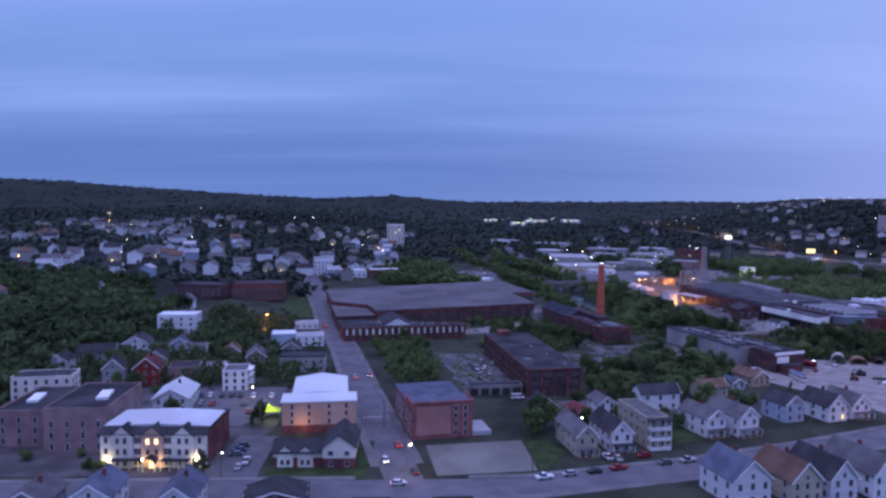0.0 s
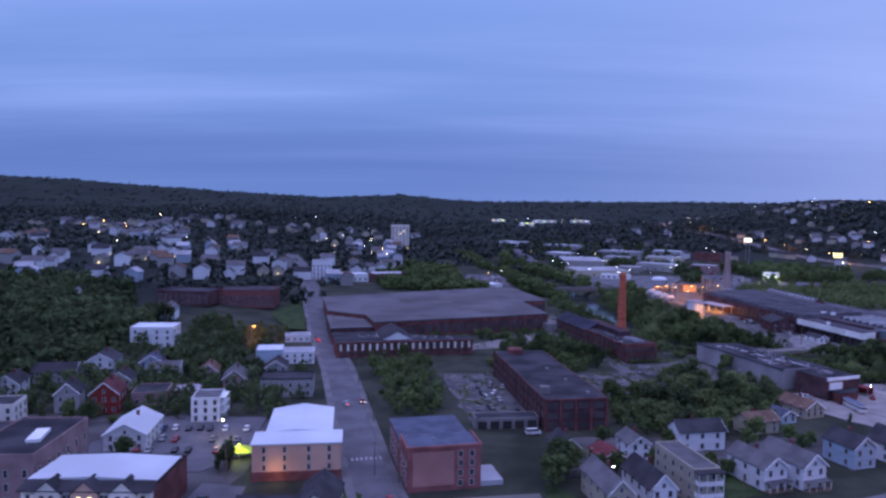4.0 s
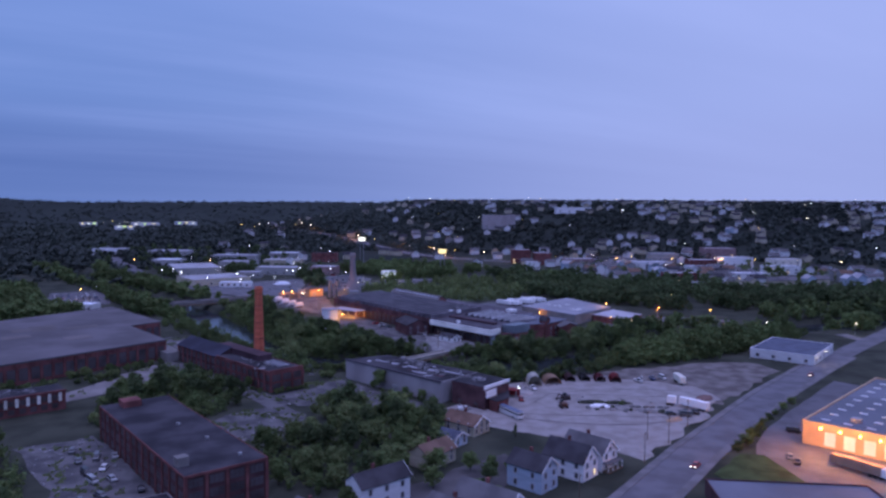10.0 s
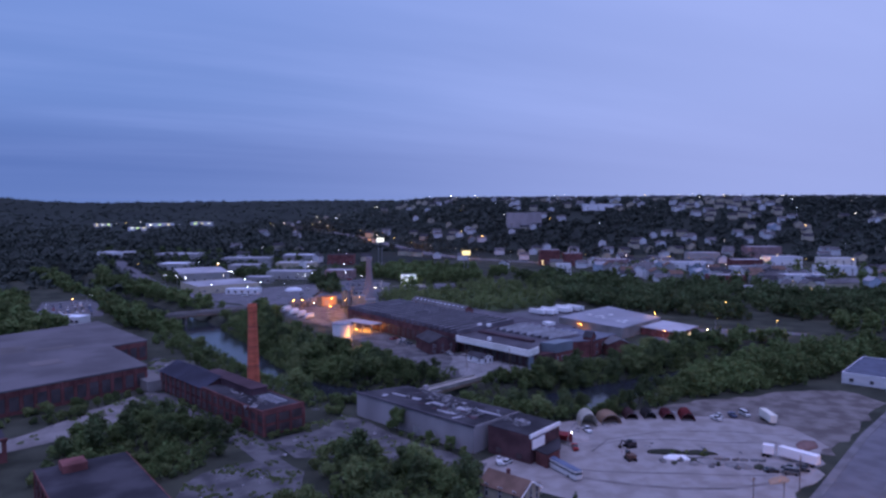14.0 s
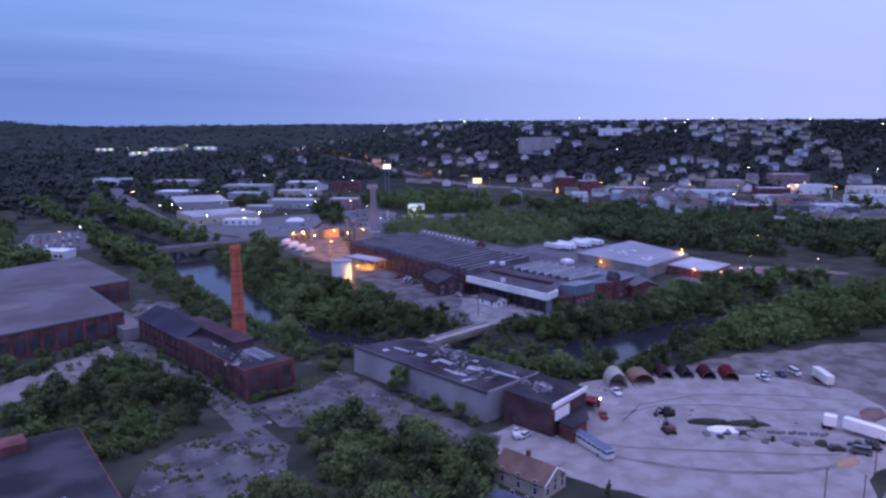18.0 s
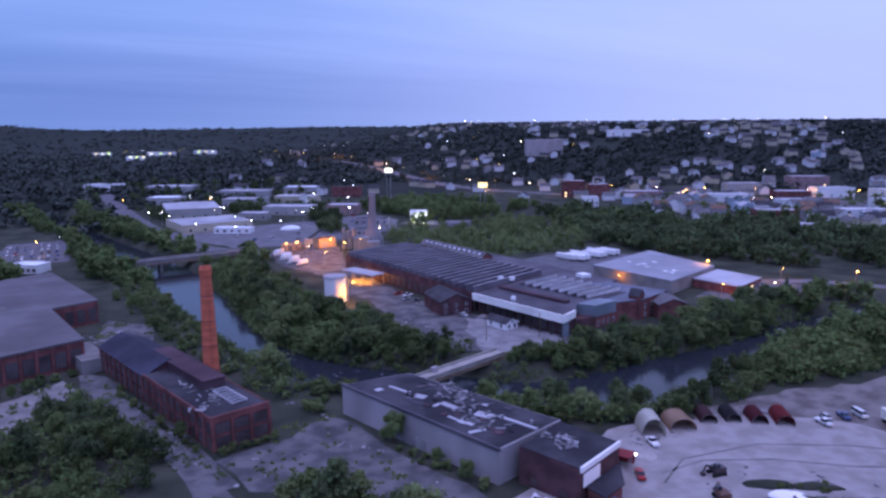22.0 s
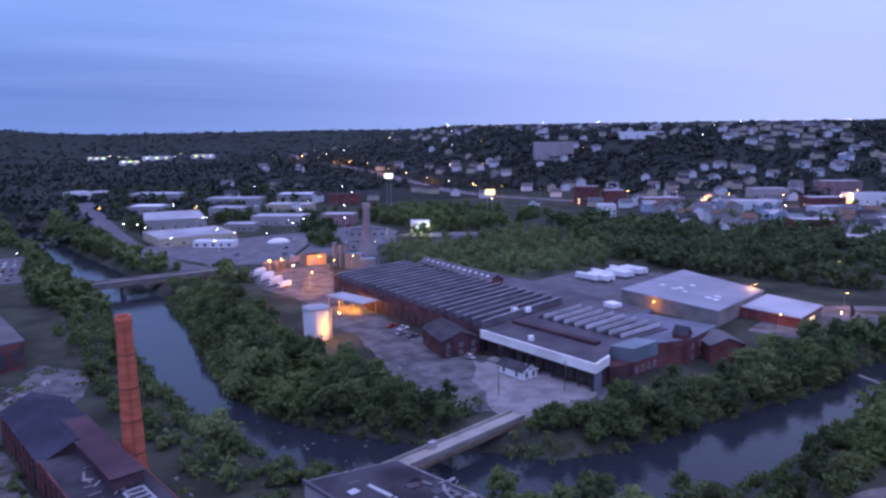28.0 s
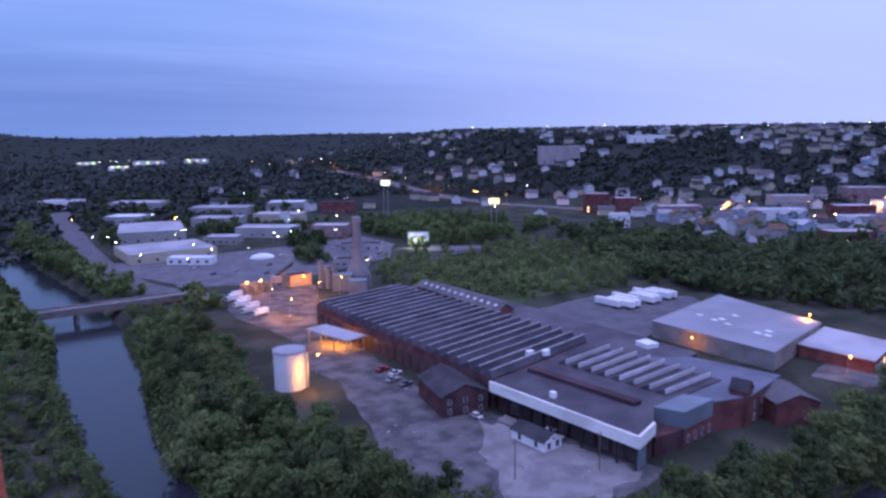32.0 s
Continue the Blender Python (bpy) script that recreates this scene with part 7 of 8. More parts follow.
# ---- industrial estate and far buildings ----
for x, y, rz, w, d, h, wl_, rf, lb in ((166, 918, -4, 50, 72, 9, SIDING_GREY, ROOF_PALE, "broad low factory with pale ribbed roof"), (172, 828, 8, 58, 52, 6.5, SIDING_BEIGE, ROOF_PALE, "broad beige factory with grey flat roof"), (178, 806, -30, 30, 11, 4.5, SIDING_WHITE, ROOF_WHITE, "small white depot with white roof"), (212, 884, -30, 26, 18, 6, SIDING_GREY, ROOF_PALE, "grey workshop with a pale roof"), (250, 905, -34, 48, 26, 8, SIDING_GREY, ROOF_PALE, "wide low warehouse with grey roof"), (300, 885, -34, 30, 20, 9, BRICK_PINK, ROOF_PALE, "low brick warehouse with pale roof"), (296, 800, -30, 30, 14, 5, GREY_RENDER, ROOF_TAR, "low grey workshop with a dark flat roof"), (225, 985, -30, 44, 26, 8, SIDING_GREY, ROOF_PALE, "low factory with pale flat roof"), (150, 1030, -30, 34, 26, 7, SIDING_GREY, ROOF_WHITE, "pale industrial building near the river"), (282, 985, -30, 46, 24, 9, SIDING_BEIGE, ROOF_PALE, "long beige industrial building"), (240, 1060, -30, 60, 30, 8, SIDING_GREY, ROOF_PALE, "long grey industrial building"), (315, 1080, -30, 40, 26, 9, SIDING_GREY, ROOF_WHITE, "grey industrial building with white roof"), (360, 1040, -30, 34, 20, 12, BRICK_RED, ROOF_TAR, "red brick building beside the highway"), (166, 1110, -30, 54, 30, 9, SIDING_GREY, ROOF_PALE, "grey distribution building in the estate"), (96, 1150, -30, 40, 26, 8, SIDING_WHITE, ROOF_PALE, "pale building beyond the river"), (36, 700, -38, 18, 12, 5, WHITE_PAINT, ROOF_WHITE, "small pale building beside the car park"), (268, 742, -30, 22, 12, 5, GREY_RENDER, ROOF_TAR, "dark-roofed workshop behind the batching tower")):
    flat_building("industrial_building", x, y, rz, w, d, h, wl_, rf, lb, "building", (1.5,), 5, (2.0, 1.6), side=0, group="industrial buildings")
dome = thing("storage_dome", 227, 809, 0.06, 0, "low white fabric dome in the estate yard", "dome")
bm = bmesh.new()
bmesh.ops.create_uvsphere(bm, u_segments=24, v_segments=10, radius=1)
for v in bm.verts:
    v.co = Vector((v.co.x * 8.5, v.co.y * 6.5, max(v.co.z, 0) * 3.2))
part("cover", bm, ROOF_WHITE, dome)
silo = thing("silo_house", 281, 953, 0, -30, "tall white silo house in the estate", "building")
part("wall", boxes((-3.6, 3.6, 0, 7, -0.3, 15)), WHITE_PAINT, silo)
part("cap", boxes((-3.9, 3.9, -0.3, 7.3, 15, 15.6)), ROOF_PALE, silo)
for x, y in ((150, 880), (205, 925), (245, 800), (275, 880)):
    lamp_light(x, y, 7, 800, (0.85, 0.93, 1.0), 0.5)
for k, (x, y, w, d, h) in enumerate(((262, 2000, 60, 40, 9), (372, 2070, 50, 40, 9), (140, 2100, 40, 30, 8), (190, 1800, 36, 24, 7))):
    b = flat_building("retail_park", x, y, 0, w, d, h, SIDING_WHITE, ROOF_PALE, "far shop building with glowing signs", "building", group="far shops")
    for j in range(3):
        part("sign", boxes((-w / 2 + 4 + j * w / 3, -w / 2 + 9 + j * w / 3, -0.5, -0.1, 5.5, 7.9)), (SIGN_LIT, glow_mat("lime_sign", (0.7, 1.0, 0.25), 2), SIGN_YELLOW)[(j + k) % 3], b, "glowing shop sign")

for x, y, w, d, h, wl_, lb, lit in ((760, 1190, 60, 40, 26, GREY_RENDER, "broad grey building at the hill's foot", ()), (600, 905, 26, 18, 20, BRICK_RED, "brick apartment block with lit stair windows", (0, 4, 8, 12, 16)), (622, 885, 24, 18, 16, BRICK_RED, "brick apartment block with lit windows", (3, 11)), (540, 800, 16, 14, 12, WHITE_PAINT, "white block with a blank end wall", ()), (640, 830, 40, 20, 11, BRICK_PINK, "brick commercial block in the town", (4,)), (700, 760, 44, 22, 10, SIDING_WHITE, "white commercial block in the town", ()), (770, 735, 36, 22, 12, BRICK_RED, "red brick commercial block in the town", (2,)), (820, 720, 40, 24, 14, SIDING_WHITE, "tall white block in the downtown", (1,)), (720, 690, 40, 20, 9, SIDING_WHITE, "low white row of small shops", (0, 2)), (660, 700, 30, 16, 8, SIDING_BLUE, "low pale blue row of shops", (1, 3)), (620, 640, 34, 20, 9, BRICK_RED, "red brick block on the main road", (1,)), (800, 640, 40, 20, 10, SIDING_WHITE, "white block of downtown shops", (2, 4)), (880, 690, 40, 20, 10, STUCCO_CREAM, "cream rendered block in the downtown", ()), (700, 610, 40, 18, 8, SIDING_WHITE, "low white row of small shops", (0,)), (580, 570, 30, 16, 7, SIDING_GREY, "low grey workshop beside the road", ()), (860, 780, 44, 24, 16, BRICK_PINK, "tall brick block in the downtown", (7,)), (780, 810, 40, 22, 14, SIDING_GREY, "tall grey block in the downtown", ()), (930, 1180, 70, 20, 12, SIDING_WHITE, "long white apartment block on the hillside", ())):
    flat_building("town_block", x, y, -30, w, d, h, wl_, ROOF_PALE, lb, "building", tuple(1.4 + 3.6 * k for k in range(min(2, max(1, int(h / 3.8))))), 4, (1.8, 1.9), side=0, group="downtown blocks", lit=lit)

# wooden houses on the slopes
rh = random.Random(21)
protos = []
WALLS = [SIDING_WHITE, SIDING_WHITE, SIDING_GREY, SIDING_BEIGE, SIDING_BLUE, SIDING_WHITE]
ROOFS = [SHINGLE_GREY, SHINGLE_DARK, SHINGLE_BROWN, SHINGLE_GREY, ROOF_PALE, SHINGLE_GREY]
WORDS = [("white", "grey"), ("white", "dark"), ("grey", "brown"), ("beige", "grey"), ("pale blue", "pale"), ("white", "grey")]
for k in range(6):
    w, d, h = 9 + k % 3 * 1.5, 13 + k % 2 * 3, 6.5 + (k % 3) * 1.6
    t = thing("house", 0, -400, -30, 0, f"{WORDS[k][0]} wooden hillside house with {WORDS[k][1]} gable roof", "house", "hillside houses")
    part("wall", gable_walls(w, d, h, 3.4), WALLS[k], t)
    part("roof", gable_roof(w, d, h, 3.4, 0.6), ROOFS[k], t)
    if k in (1, 3):
        part("window", boxes((-1.2, 0.6, -0.1, -0.02, 1.2, 2.9)), PANE_LIT, t)
    protos.append(t)
HOUSES, WANTED = [], []


def far_house(x, y, rz, k):
    if any(math.hypot(x - a, y - b) < 14.5 for a, b in HOUSES) or any(inside(x, y, f) for f in FOOT):
        return
    HOUSES.append((x, y))
    WANTED.append((math.hypot(x - 60, y - 300), x, y, rz, k))


def uv(u, v):
    return 60 + 0.46 * u + 0.888 * v, 200 + 0.888 * u - 0.46 * v


count = 0
while count < 1150:
    u, v = rh.uniform(820, 1850), rh.uniform(-330, 950)
    x, y = uv(u, v)
    street = noise.noise((x * 0.006, y * 0.006, 3.0))
    count += 1
    if street < -0.12 or (u < 1000 - 0.45 * v and rh.random() < 0.75):
        continue
    if v > -60 or rh.random() < 0.3:
        far_house(x, y, -30 + rh.choice((0, 90, 180, 270)) + rh.uniform(-12, 12), rh.randrange(6))
for _ in range(330):
    x, y = rh.uniform(-640, -60), rh.uniform(600, 1300)
    if noise.noise((x * 0.006, y * 0.006, 8.0)) > -0.08 and x > -0.62 * y:
        far_house(x, y, 10 + rh.choice((0, 90, 180, 270)) + rh.uniform(-10, 10), rh.randrange(6))
for x, y in ((-300, 470), (-330, 520), (-250, 520), (-170, 470), (-290, 620), (-230, 640), (-210, 642), (-190, 655), (-170, 690), (-260, 690), (-320, 690)):
    far_house(x, y, 10, rh.randrange(6))
for _ in range(420):
    x, y = rh.uniform(530, 900), rh.uniform(520, 900)
    if inside(x, y, [(545, 668), (606, 628), (622, 576), (760, 520), (880, 560), (860, 700), (760, 800), (640, 880), (556, 800)]) and noise.noise((x * 0.011, y * 0.011, 5.0)) > -0.14:
        far_house(x, y, -30 + rh.choice((0, 90, 180, 270)) + rh.uniform(-6, 6), rh.randrange(6))
WANTED.sort()
for _, x, y, rz, k in WANTED[:170]:
    copy_thing(protos[k], pose(x, y, land(x, y) - 0.4, 0, 0, rz))
for k in range(2):                                   # the farthest ones, walls and roofs joined
    bms = bmesh.new(), bmesh.new()
    for i, (_, x, y, rz, _k) in enumerate(WANTED[170:]):
        if i % 2 == k:
            for bm, made in zip(bms, (gable_walls(10.5, 14, 7, 3.4), gable_roof(10.5, 14, 7, 3.4, 0.6))):
                me = bpy.data.meshes.new("far")
                bmesh.ops.recalc_face_normals(made, faces=made.faces)
                made.transform(pose(x, y, land(x, y) - 0.4, 0, 0, rz))
                made.to_mesh(me)
                made.free()
                bm.from_mesh(me)
                bpy.data.meshes.remove(me)
    t = thing("far_houses", 0, 0, 0, 0, ("white wooden houses far up the hill", "grey and beige wooden houses far up the hill")[k], "houses", kind="stuff")
    part("walls", bms[0], (SIDING_WHITE, SIDING_BEIGE)[k], t)
    part("roofs", bms[1], (SHINGLE_GREY, SHINGLE_DARK)[k], t)
for t in protos:
    t.location = (0, 0, 0)
for k, t in enumerate(protos):
    x, y = ((-398, 727), (-360, 760), (640, 1168), (1030, 834), (1000, 870), (960, 850))[k]
    t.matrix_world = pose(x, y, land(x, y) - 0.4, 0, 0, 20 if x < 0 else -25)
    HOUSES.append((x, y))
# scattered small lights of the town
rl = random.Random(33)
for k in range(120):
    if k < 70:
        x, y = uv(rl.uniform(720, 1700), rl.uniform(-350, 900))
    elif k < 104:
        x, y = rl.uniform(-600, -60), rl.uniform(620, 1500)
    else:
        x, y = rl.uniform(120, 330), rl.uniform(740, 1000)
    street_lamp(x, y, 12, ("warm", "sodium", "white", "warm", "white")[rl.randrange(5)] if k < 104 else "white", far=True)
for k in range(14):
    x, y = rl.uniform(140, 400), rl.uniform(1750, 2150)
    street_lamp(x, y, 12, ("sodium", "warm", "white")[k % 3], far=True)

# ---- trees ----


def leaf_cloud(seed, w, h, base, lobes, cards, size):
    """Vertices and faces of a crown: small bent leaf sprays on uneven lobes."""
    r = random.Random(seed)
    centres = []
    for _ in range(lobes):
        a, q = r.uniform(0, math.tau), r.uniform(0.1, 0.62)
        z = base + (h - base) * r.uniform(0.15, 0.85)
        k = 1 - 0.55 * abs((z - base) / (h - base) - 0.42) * 1.6
        centres.append((math.cos(a) * q * w / 2 * k * 1.45, math.sin(a) * q * w / 2 * k * 1.45, z, w * r.uniform(0.10, 0.24)))
    centres.append((0, 0, base + (h - base) * 0.6, w * 0.3))
    vs, fs = [], []
    for i in range(cards):
        cx, cy, cz, cr = centres[i % len(centres)]
        d = Vector((r.gauss(0, 1), r.gauss(0, 1), r.gauss(0.25, 1))).normalized()
        rad = cr * (r.uniform(0.35, 1.15) if i % 4 else r.uniform(0.9, 1.5))
        p = Vector((cx, cy, cz)) + Vector((d.x * rad, d.y * rad, d.z * rad * 0.85))
        if p.z > h:
            p.z = h - r.uniform(0, 0.4)
        n = (d + Vector((r.gauss(0, 0.6), r.gauss(0, 0.6), r.gauss(0.3, 0.5)))).normalized()
        t1 = n.orthogonal().normalized()
        t1 = (Matrix.Rotation(r.uniform(0, math.tau), 3, n) @ t1)
        t2 = n.cross(t1)
        s = size * r.uniform(0.6, 1.35)
        k = len(vs)
        vs += [p - t1 * s, p - t2 * s * 0.55 - n * s * 0.18, p + t1 * s, p + t2 * s * 0.55 - n * s * 0.18]
        fs += [(k, k + 1, k + 2), (k, k + 2, k + 3)]
    return vs, fs, centres


def tree_proto(name, seed, w, h, base, lobes, cards, size, material, label, category="tree", group="riverside trees"):
    t = thing(name, 0, -420, -30, 0, label, category, group)
    vs, fs, centres = leaf_cloud(seed, w, h, base, lobes, cards, size)
    me = bpy.data.meshes.new("crown")
    me.from_pydata([tuple(v) for v in vs], [], fs)
    me.materials.append(material)
    part("crown", me, None, t)
    bm = bmesh.new()
    tube(bm, 0, 0, -0.6, h * 0.55, 0.028 * h, 0.010 * h, 7)
    for c in centres[:6]:
        beam(bm, (0, 0, h * 0.28), (c[0] * 0.9, c[1] * 0.9, c[2]), 0.012 * h, 0.012 * h)
    part("trunk", bm, BARK, t)
    return t


TREES = [tree_proto("tree", 1, 9.5, 11, 1.6, 26, 1250, 0.56, FOLIAGE[0], "broad green riverside tree in full leaf"),
         tree_proto("tree", 2, 8.0, 12, 1.8, 24, 1200, 0.56, FOLIAGE[1], "dark green leafy tree with uneven crown"),
         tree_proto("tree", 3, 10.5, 10, 1.4, 28, 1300, 0.56, FOLIAGE[2], "pale green spreading tree in full leaf"),
         tree_proto("tree", 4, 7.0, 9, 1.2, 18, 960, 0.52, FOLIAGE[0], "medium green leafy tree"),
         tree_proto("tree", 5, 8.5, 13, 2.0, 26, 1250, 0.56, FOLIAGE[1], "tall dark leafy tree with gaps in its crown")]
SHRUBS = [tree_proto("shrub", 6, 4.2, 3.4, 0.2, 14, 340, 0.45, FOLIAGE[0], "low green shrub on waste ground", "shrub", "shrubs"),
          tree_proto("shrub", 7, 5.0, 4.2, 0.2, 14, 360, 0.47, FOLIAGE[2], "pale green wild shrub on waste ground", "shrub", "shrubs"),
          tree_proto("shrub", 8, 3.6, 3.0, 0.2, 12, 300, 0.42, FOLIAGE[1], "dark low shrub on waste ground", "shrub", "shrubs")]
CONIFER = tree_proto("cypress", 9, 3.2, 9.5, 0.4, 10, 1100, 0.30, FOLIAGE[1], "narrow dark evergreen tree", "tree", "evergreens")
rt = random.Random(77)
PLANTED = []


def plant_at(x, y, kinds, s0, s1, gap=2.2, check=True, river=1.5):
    if any(math.hypot(x - a, y - b) < gap for a, b in PLANTED):
        return False
    if check and (any(inside(x, y, f) for f in FOOT) or (0 < y < 1150 and river_gap(x, y) < river)):
        return False
    PLANTED.append((x, y))
    s = rt.uniform(s0, s1)
    m = pose(x, y, land(x, y) - 0.1, 0, 0, rt.uniform(0, 360)) @ Matrix.Diagonal((s, s, s * rt.uniform(0.88, 1.12), 1))
    o = copy_thing(rt.choice(kinds), m)
    o.scale = m.to_scale()
    return True


def zone(poly, n, kinds, s0, s1, gap, river=1.5):
    xs, ys = [p[0] for p in poly], [p[1] for p in poly]
    done = tries = 0
    while done < n and tries < n * 14:
        tries += 1
        x, y = rt.uniform(min(xs), max(xs)), rt.uniform(min(ys), max(ys))
        if inside(x, y, poly) and plant_at(x, y, kinds, s0, s1, gap, True, river):
            done += 1


T, S = TREES, SHRUBS
BANK_E = [(134, 668), (134, 600), (131, 540), (132, 505), (140, 478), (152, 466), (165, 450), (182, 438), (196, 444), (194, 461), (180, 474), (175, 494), (166, 512), (160, 532), (163, 560), (165, 600), (162, 640), (154, 668)]
BANK_S = [(206, 428), (212, 414), (234, 411), (262, 413), (322, 417), (352, 432), (350, 446), (318, 437), (300, 434), (277, 426), (246, 427), (222, 426)]
BANK_W = [(100, 480), (108, 450), (118, 432), (132, 434), (124, 462), (114, 492), (108, 528), (102, 568), (96, 612), (84, 655), (80, 600), (92, 520)]
NEAR_S = [(172, 402), (180, 386), (198, 370), (238, 364), (262, 376), (300, 392), (290, 376), (245, 362), (206, 362), (184, 372), (168, 386)]
NEAR_E = [(262, 380), (300, 392), (350, 400), (420, 396), (430, 372), (340, 358), (300, 358), (262, 364)]
JUNGLE = [(26, 416), (44, 434), (60, 464), (76, 440), (84, 400), (74, 384), (52, 374), (34, 384)]
COPSE = [(98, 364), (110, 371), (124, 371), (133, 358), (140, 338), (132, 318), (104, 320), (96, 338)]
BACKS = [(60, 300), (70, 336), (100, 342), (128, 320), (122, 290), (96, 284), (72, 284)]
MILLSIDE = [(-26, 326), (-38, 396), (-12, 402), (-8, 372), (2, 330), (-2, 306), (-16, 300)]
zone([p for p in BANK_E if p[1] > 520], 46, T, 0.55, 0.95, 3.6, -1.5)
zone([p for p in BANK_E if p[1] < 545], 52, T, 0.65, 1.15, 3.6, -1.5)
zone(BANK_S, 60, T, 0.6, 1.0, 3.2, -2.5)
zone([(192, 424), (205, 417), (212, 424), (207, 429)], 6, T, 0.5, 0.8, 3.0, -2.0)
zone([(168, 386), (184, 372), (206, 363), (245, 363), (262, 368), (262, 380), (238, 372), (200, 378), (180, 398)], 18, T, 0.6, 0.9, 3.4, -1.0)
zone(NEAR_S, 40, [T[3], T[0]] + S, 0.6, 0.95, 3.2, 0.2)
zone(JUNGLE, 46, [T[3], T[0], T[1], T[4]] + S, 0.5, 1.0, 3.4)
zone(COPSE, 36, [T[2], T[0], T[2], T[4]] + S, 0.5, 1.1, 3.8)
zone(BACKS, 24, T, 0.65, 0.95, 4.2)
zone(BANK_W, 44, S + S + S + [T[3], T[2]], 0.55, 1.15, 3.2, 0.0)
zone([(206, 322), (216, 315), (214, 311), (203, 319)], 9, S, 0.3, 0.5, 1.2)
zone([(-38, 445), (60, 486), (63, 480), (-30, 438)], 16, S + [T[3]], 0.45, 0.8, 2.2)
zone(MILLSIDE, 34, [T[3]] + S, 0.7, 1.0, 3.6)
zone([(20, 432), (44, 450), (62, 486), (40, 482), (-36, 448), (-30, 436)], 34, S, 0.7, 1.1, 2.8)
zone([(24, 376), (34, 372), (60, 380), (50, 400), (26, 420), (20, 400)], 24, S, 0.8, 1.1, 3.2)
zone([(118, 412), (132, 414), (140, 420), (150, 412), (148, 430), (128, 434)], 14, S, 0.7, 1.1, 2.4, 0.0)
zone([(131, 384), (139, 354), (145, 350), (138, 378), (133, 396)], 14, [T[3], T[0]] + S, 0.45, 0.8, 2.2)
zone([(-176, 204), (-100, 204), (-64, 244), (-60, 300), (-80, 330), (-130, 340), (-176, 310)], 20, [T[3], T[1]] + S, 0.6, 0.95, 5)
zone([(34, 240), (60, 285), (132, 290), (136, 262), (80, 246)], 15, [T[3], T[1], T[0]], 0.55, 0.85, 4.5)
for x, y, k, s in ((34, 244, T[1], 1.2), (31, 238, T[0], 1.0), (37, 248, T[2], 1.0), (-66, 246, CONIFER, 0.9), (-69, 190, CONIFER, 0.95), (-68.5, 195, CONIFER, 1.0), (-68, 200, CONIFER, 1.05), (-66, 252, T[1], 0.6), (150, 302, CONIFER, 0.6), (30, 300, S[0], 1.0), (-6, 315, T[1], 0.7), (207, 254, S[2], 1.1), (213, 255, S[0], 1.3), (219, 258, T[3], 0.55), (226, 261, S[2], 1.1), (233, 264, S[0], 0.9), (240, 267.5, S[0], 0.8), (248, 271, S[2], 0.9), (256, 273.6, S[2], 0.8), (265, 276.5, S[0], 0.9), (276, 280, S[0], 0.9), (130, 276, S[0], 1.1), (156, 270, S[1], 1.1), (162, 274, S[1], 1.0), (388, 457, CONIFER, 0.5), (392, 459, CONIFER, 0.5), (396, 462, CONIFER, 0.5), (400, 465, CONIFER, 0.5), (-126, 212, S[0], 1.0), (-104, 206, S[2], 1.1), (-100, 204, S[0], 1.0)):
    PLANTED.append((x, y))
    o = copy_thing(k, pose(x, y, land(x, y) - 0.05, 0, 0, rt.uniform(0, 360)))
    o.scale = (s, s, s)
hm = pose(100, 404, 0, 0, 0, 15)
for k in range(26):                                  # growth against the hall's walls
    p = hm @ (Vector((-10.2 - rt.uniform(0, 2.2), 3 + 3.3 * k, 0)) if k < 20 else Vector((-7 + 3 * (k - 20), -2.6 - rt.uniform(0, 1.5), 0)))
    plant_at(p.x, p.y, S + S + [T[3]], 0.35, 0.75, 0.8, False)
for i, t in enumerate(TREES + SHRUBS + [CONIFER]):
    x, y = ((-300, 440), (-280, 450), (-260, 436), (-240, 452), (-320, 460), (64, 430), (58, 424), (70, 410), (-66, 256))[i]
    t.matrix_world = pose(x, y, land(x, y) - 0.1)


def far_wood(name, spots, size, label, sink=0.5):
    """Far trees joined as one mass of leaf sprays."""
    r = random.Random(len(spots))
    vs, fs = [], []
    base = []
    for seed in range(4):
        v, f, _ = leaf_cloud(100 + seed, 10.5, 8, 0.4, 10, 28, 2.0)
        base.append((np.array([tuple(p) for p in v]), np.array(f)))
    n = 0
    allv, allf = [], []
    for x, y in spots:
        v, f = base[r.randrange(4)]
        s, a = size * r.uniform(0.7, 1.35), r.uniform(0, math.tau)
        c, q = math.cos(a) * s, math.sin(a) * s
        allv.append(np.stack([v[:, 0] * c - v[:, 1] * q + x, v[:, 0] * q + v[:, 1] * c + y, v[:, 2] * s + land(x, y) - sink * s], 1))
        allf.append(f + n)
        n += len(v)
    me = bpy.data.meshes.new(name)
    me.from_pydata(np.concatenate(allv).tolist(), [], np.concatenate(allf).tolist())
    # leaf colour with the haze of distance painted in
    me.materials.append(HAZY_FOLIAGE)
    tagged(part(name, me, None), label, "woods", kind="stuff")



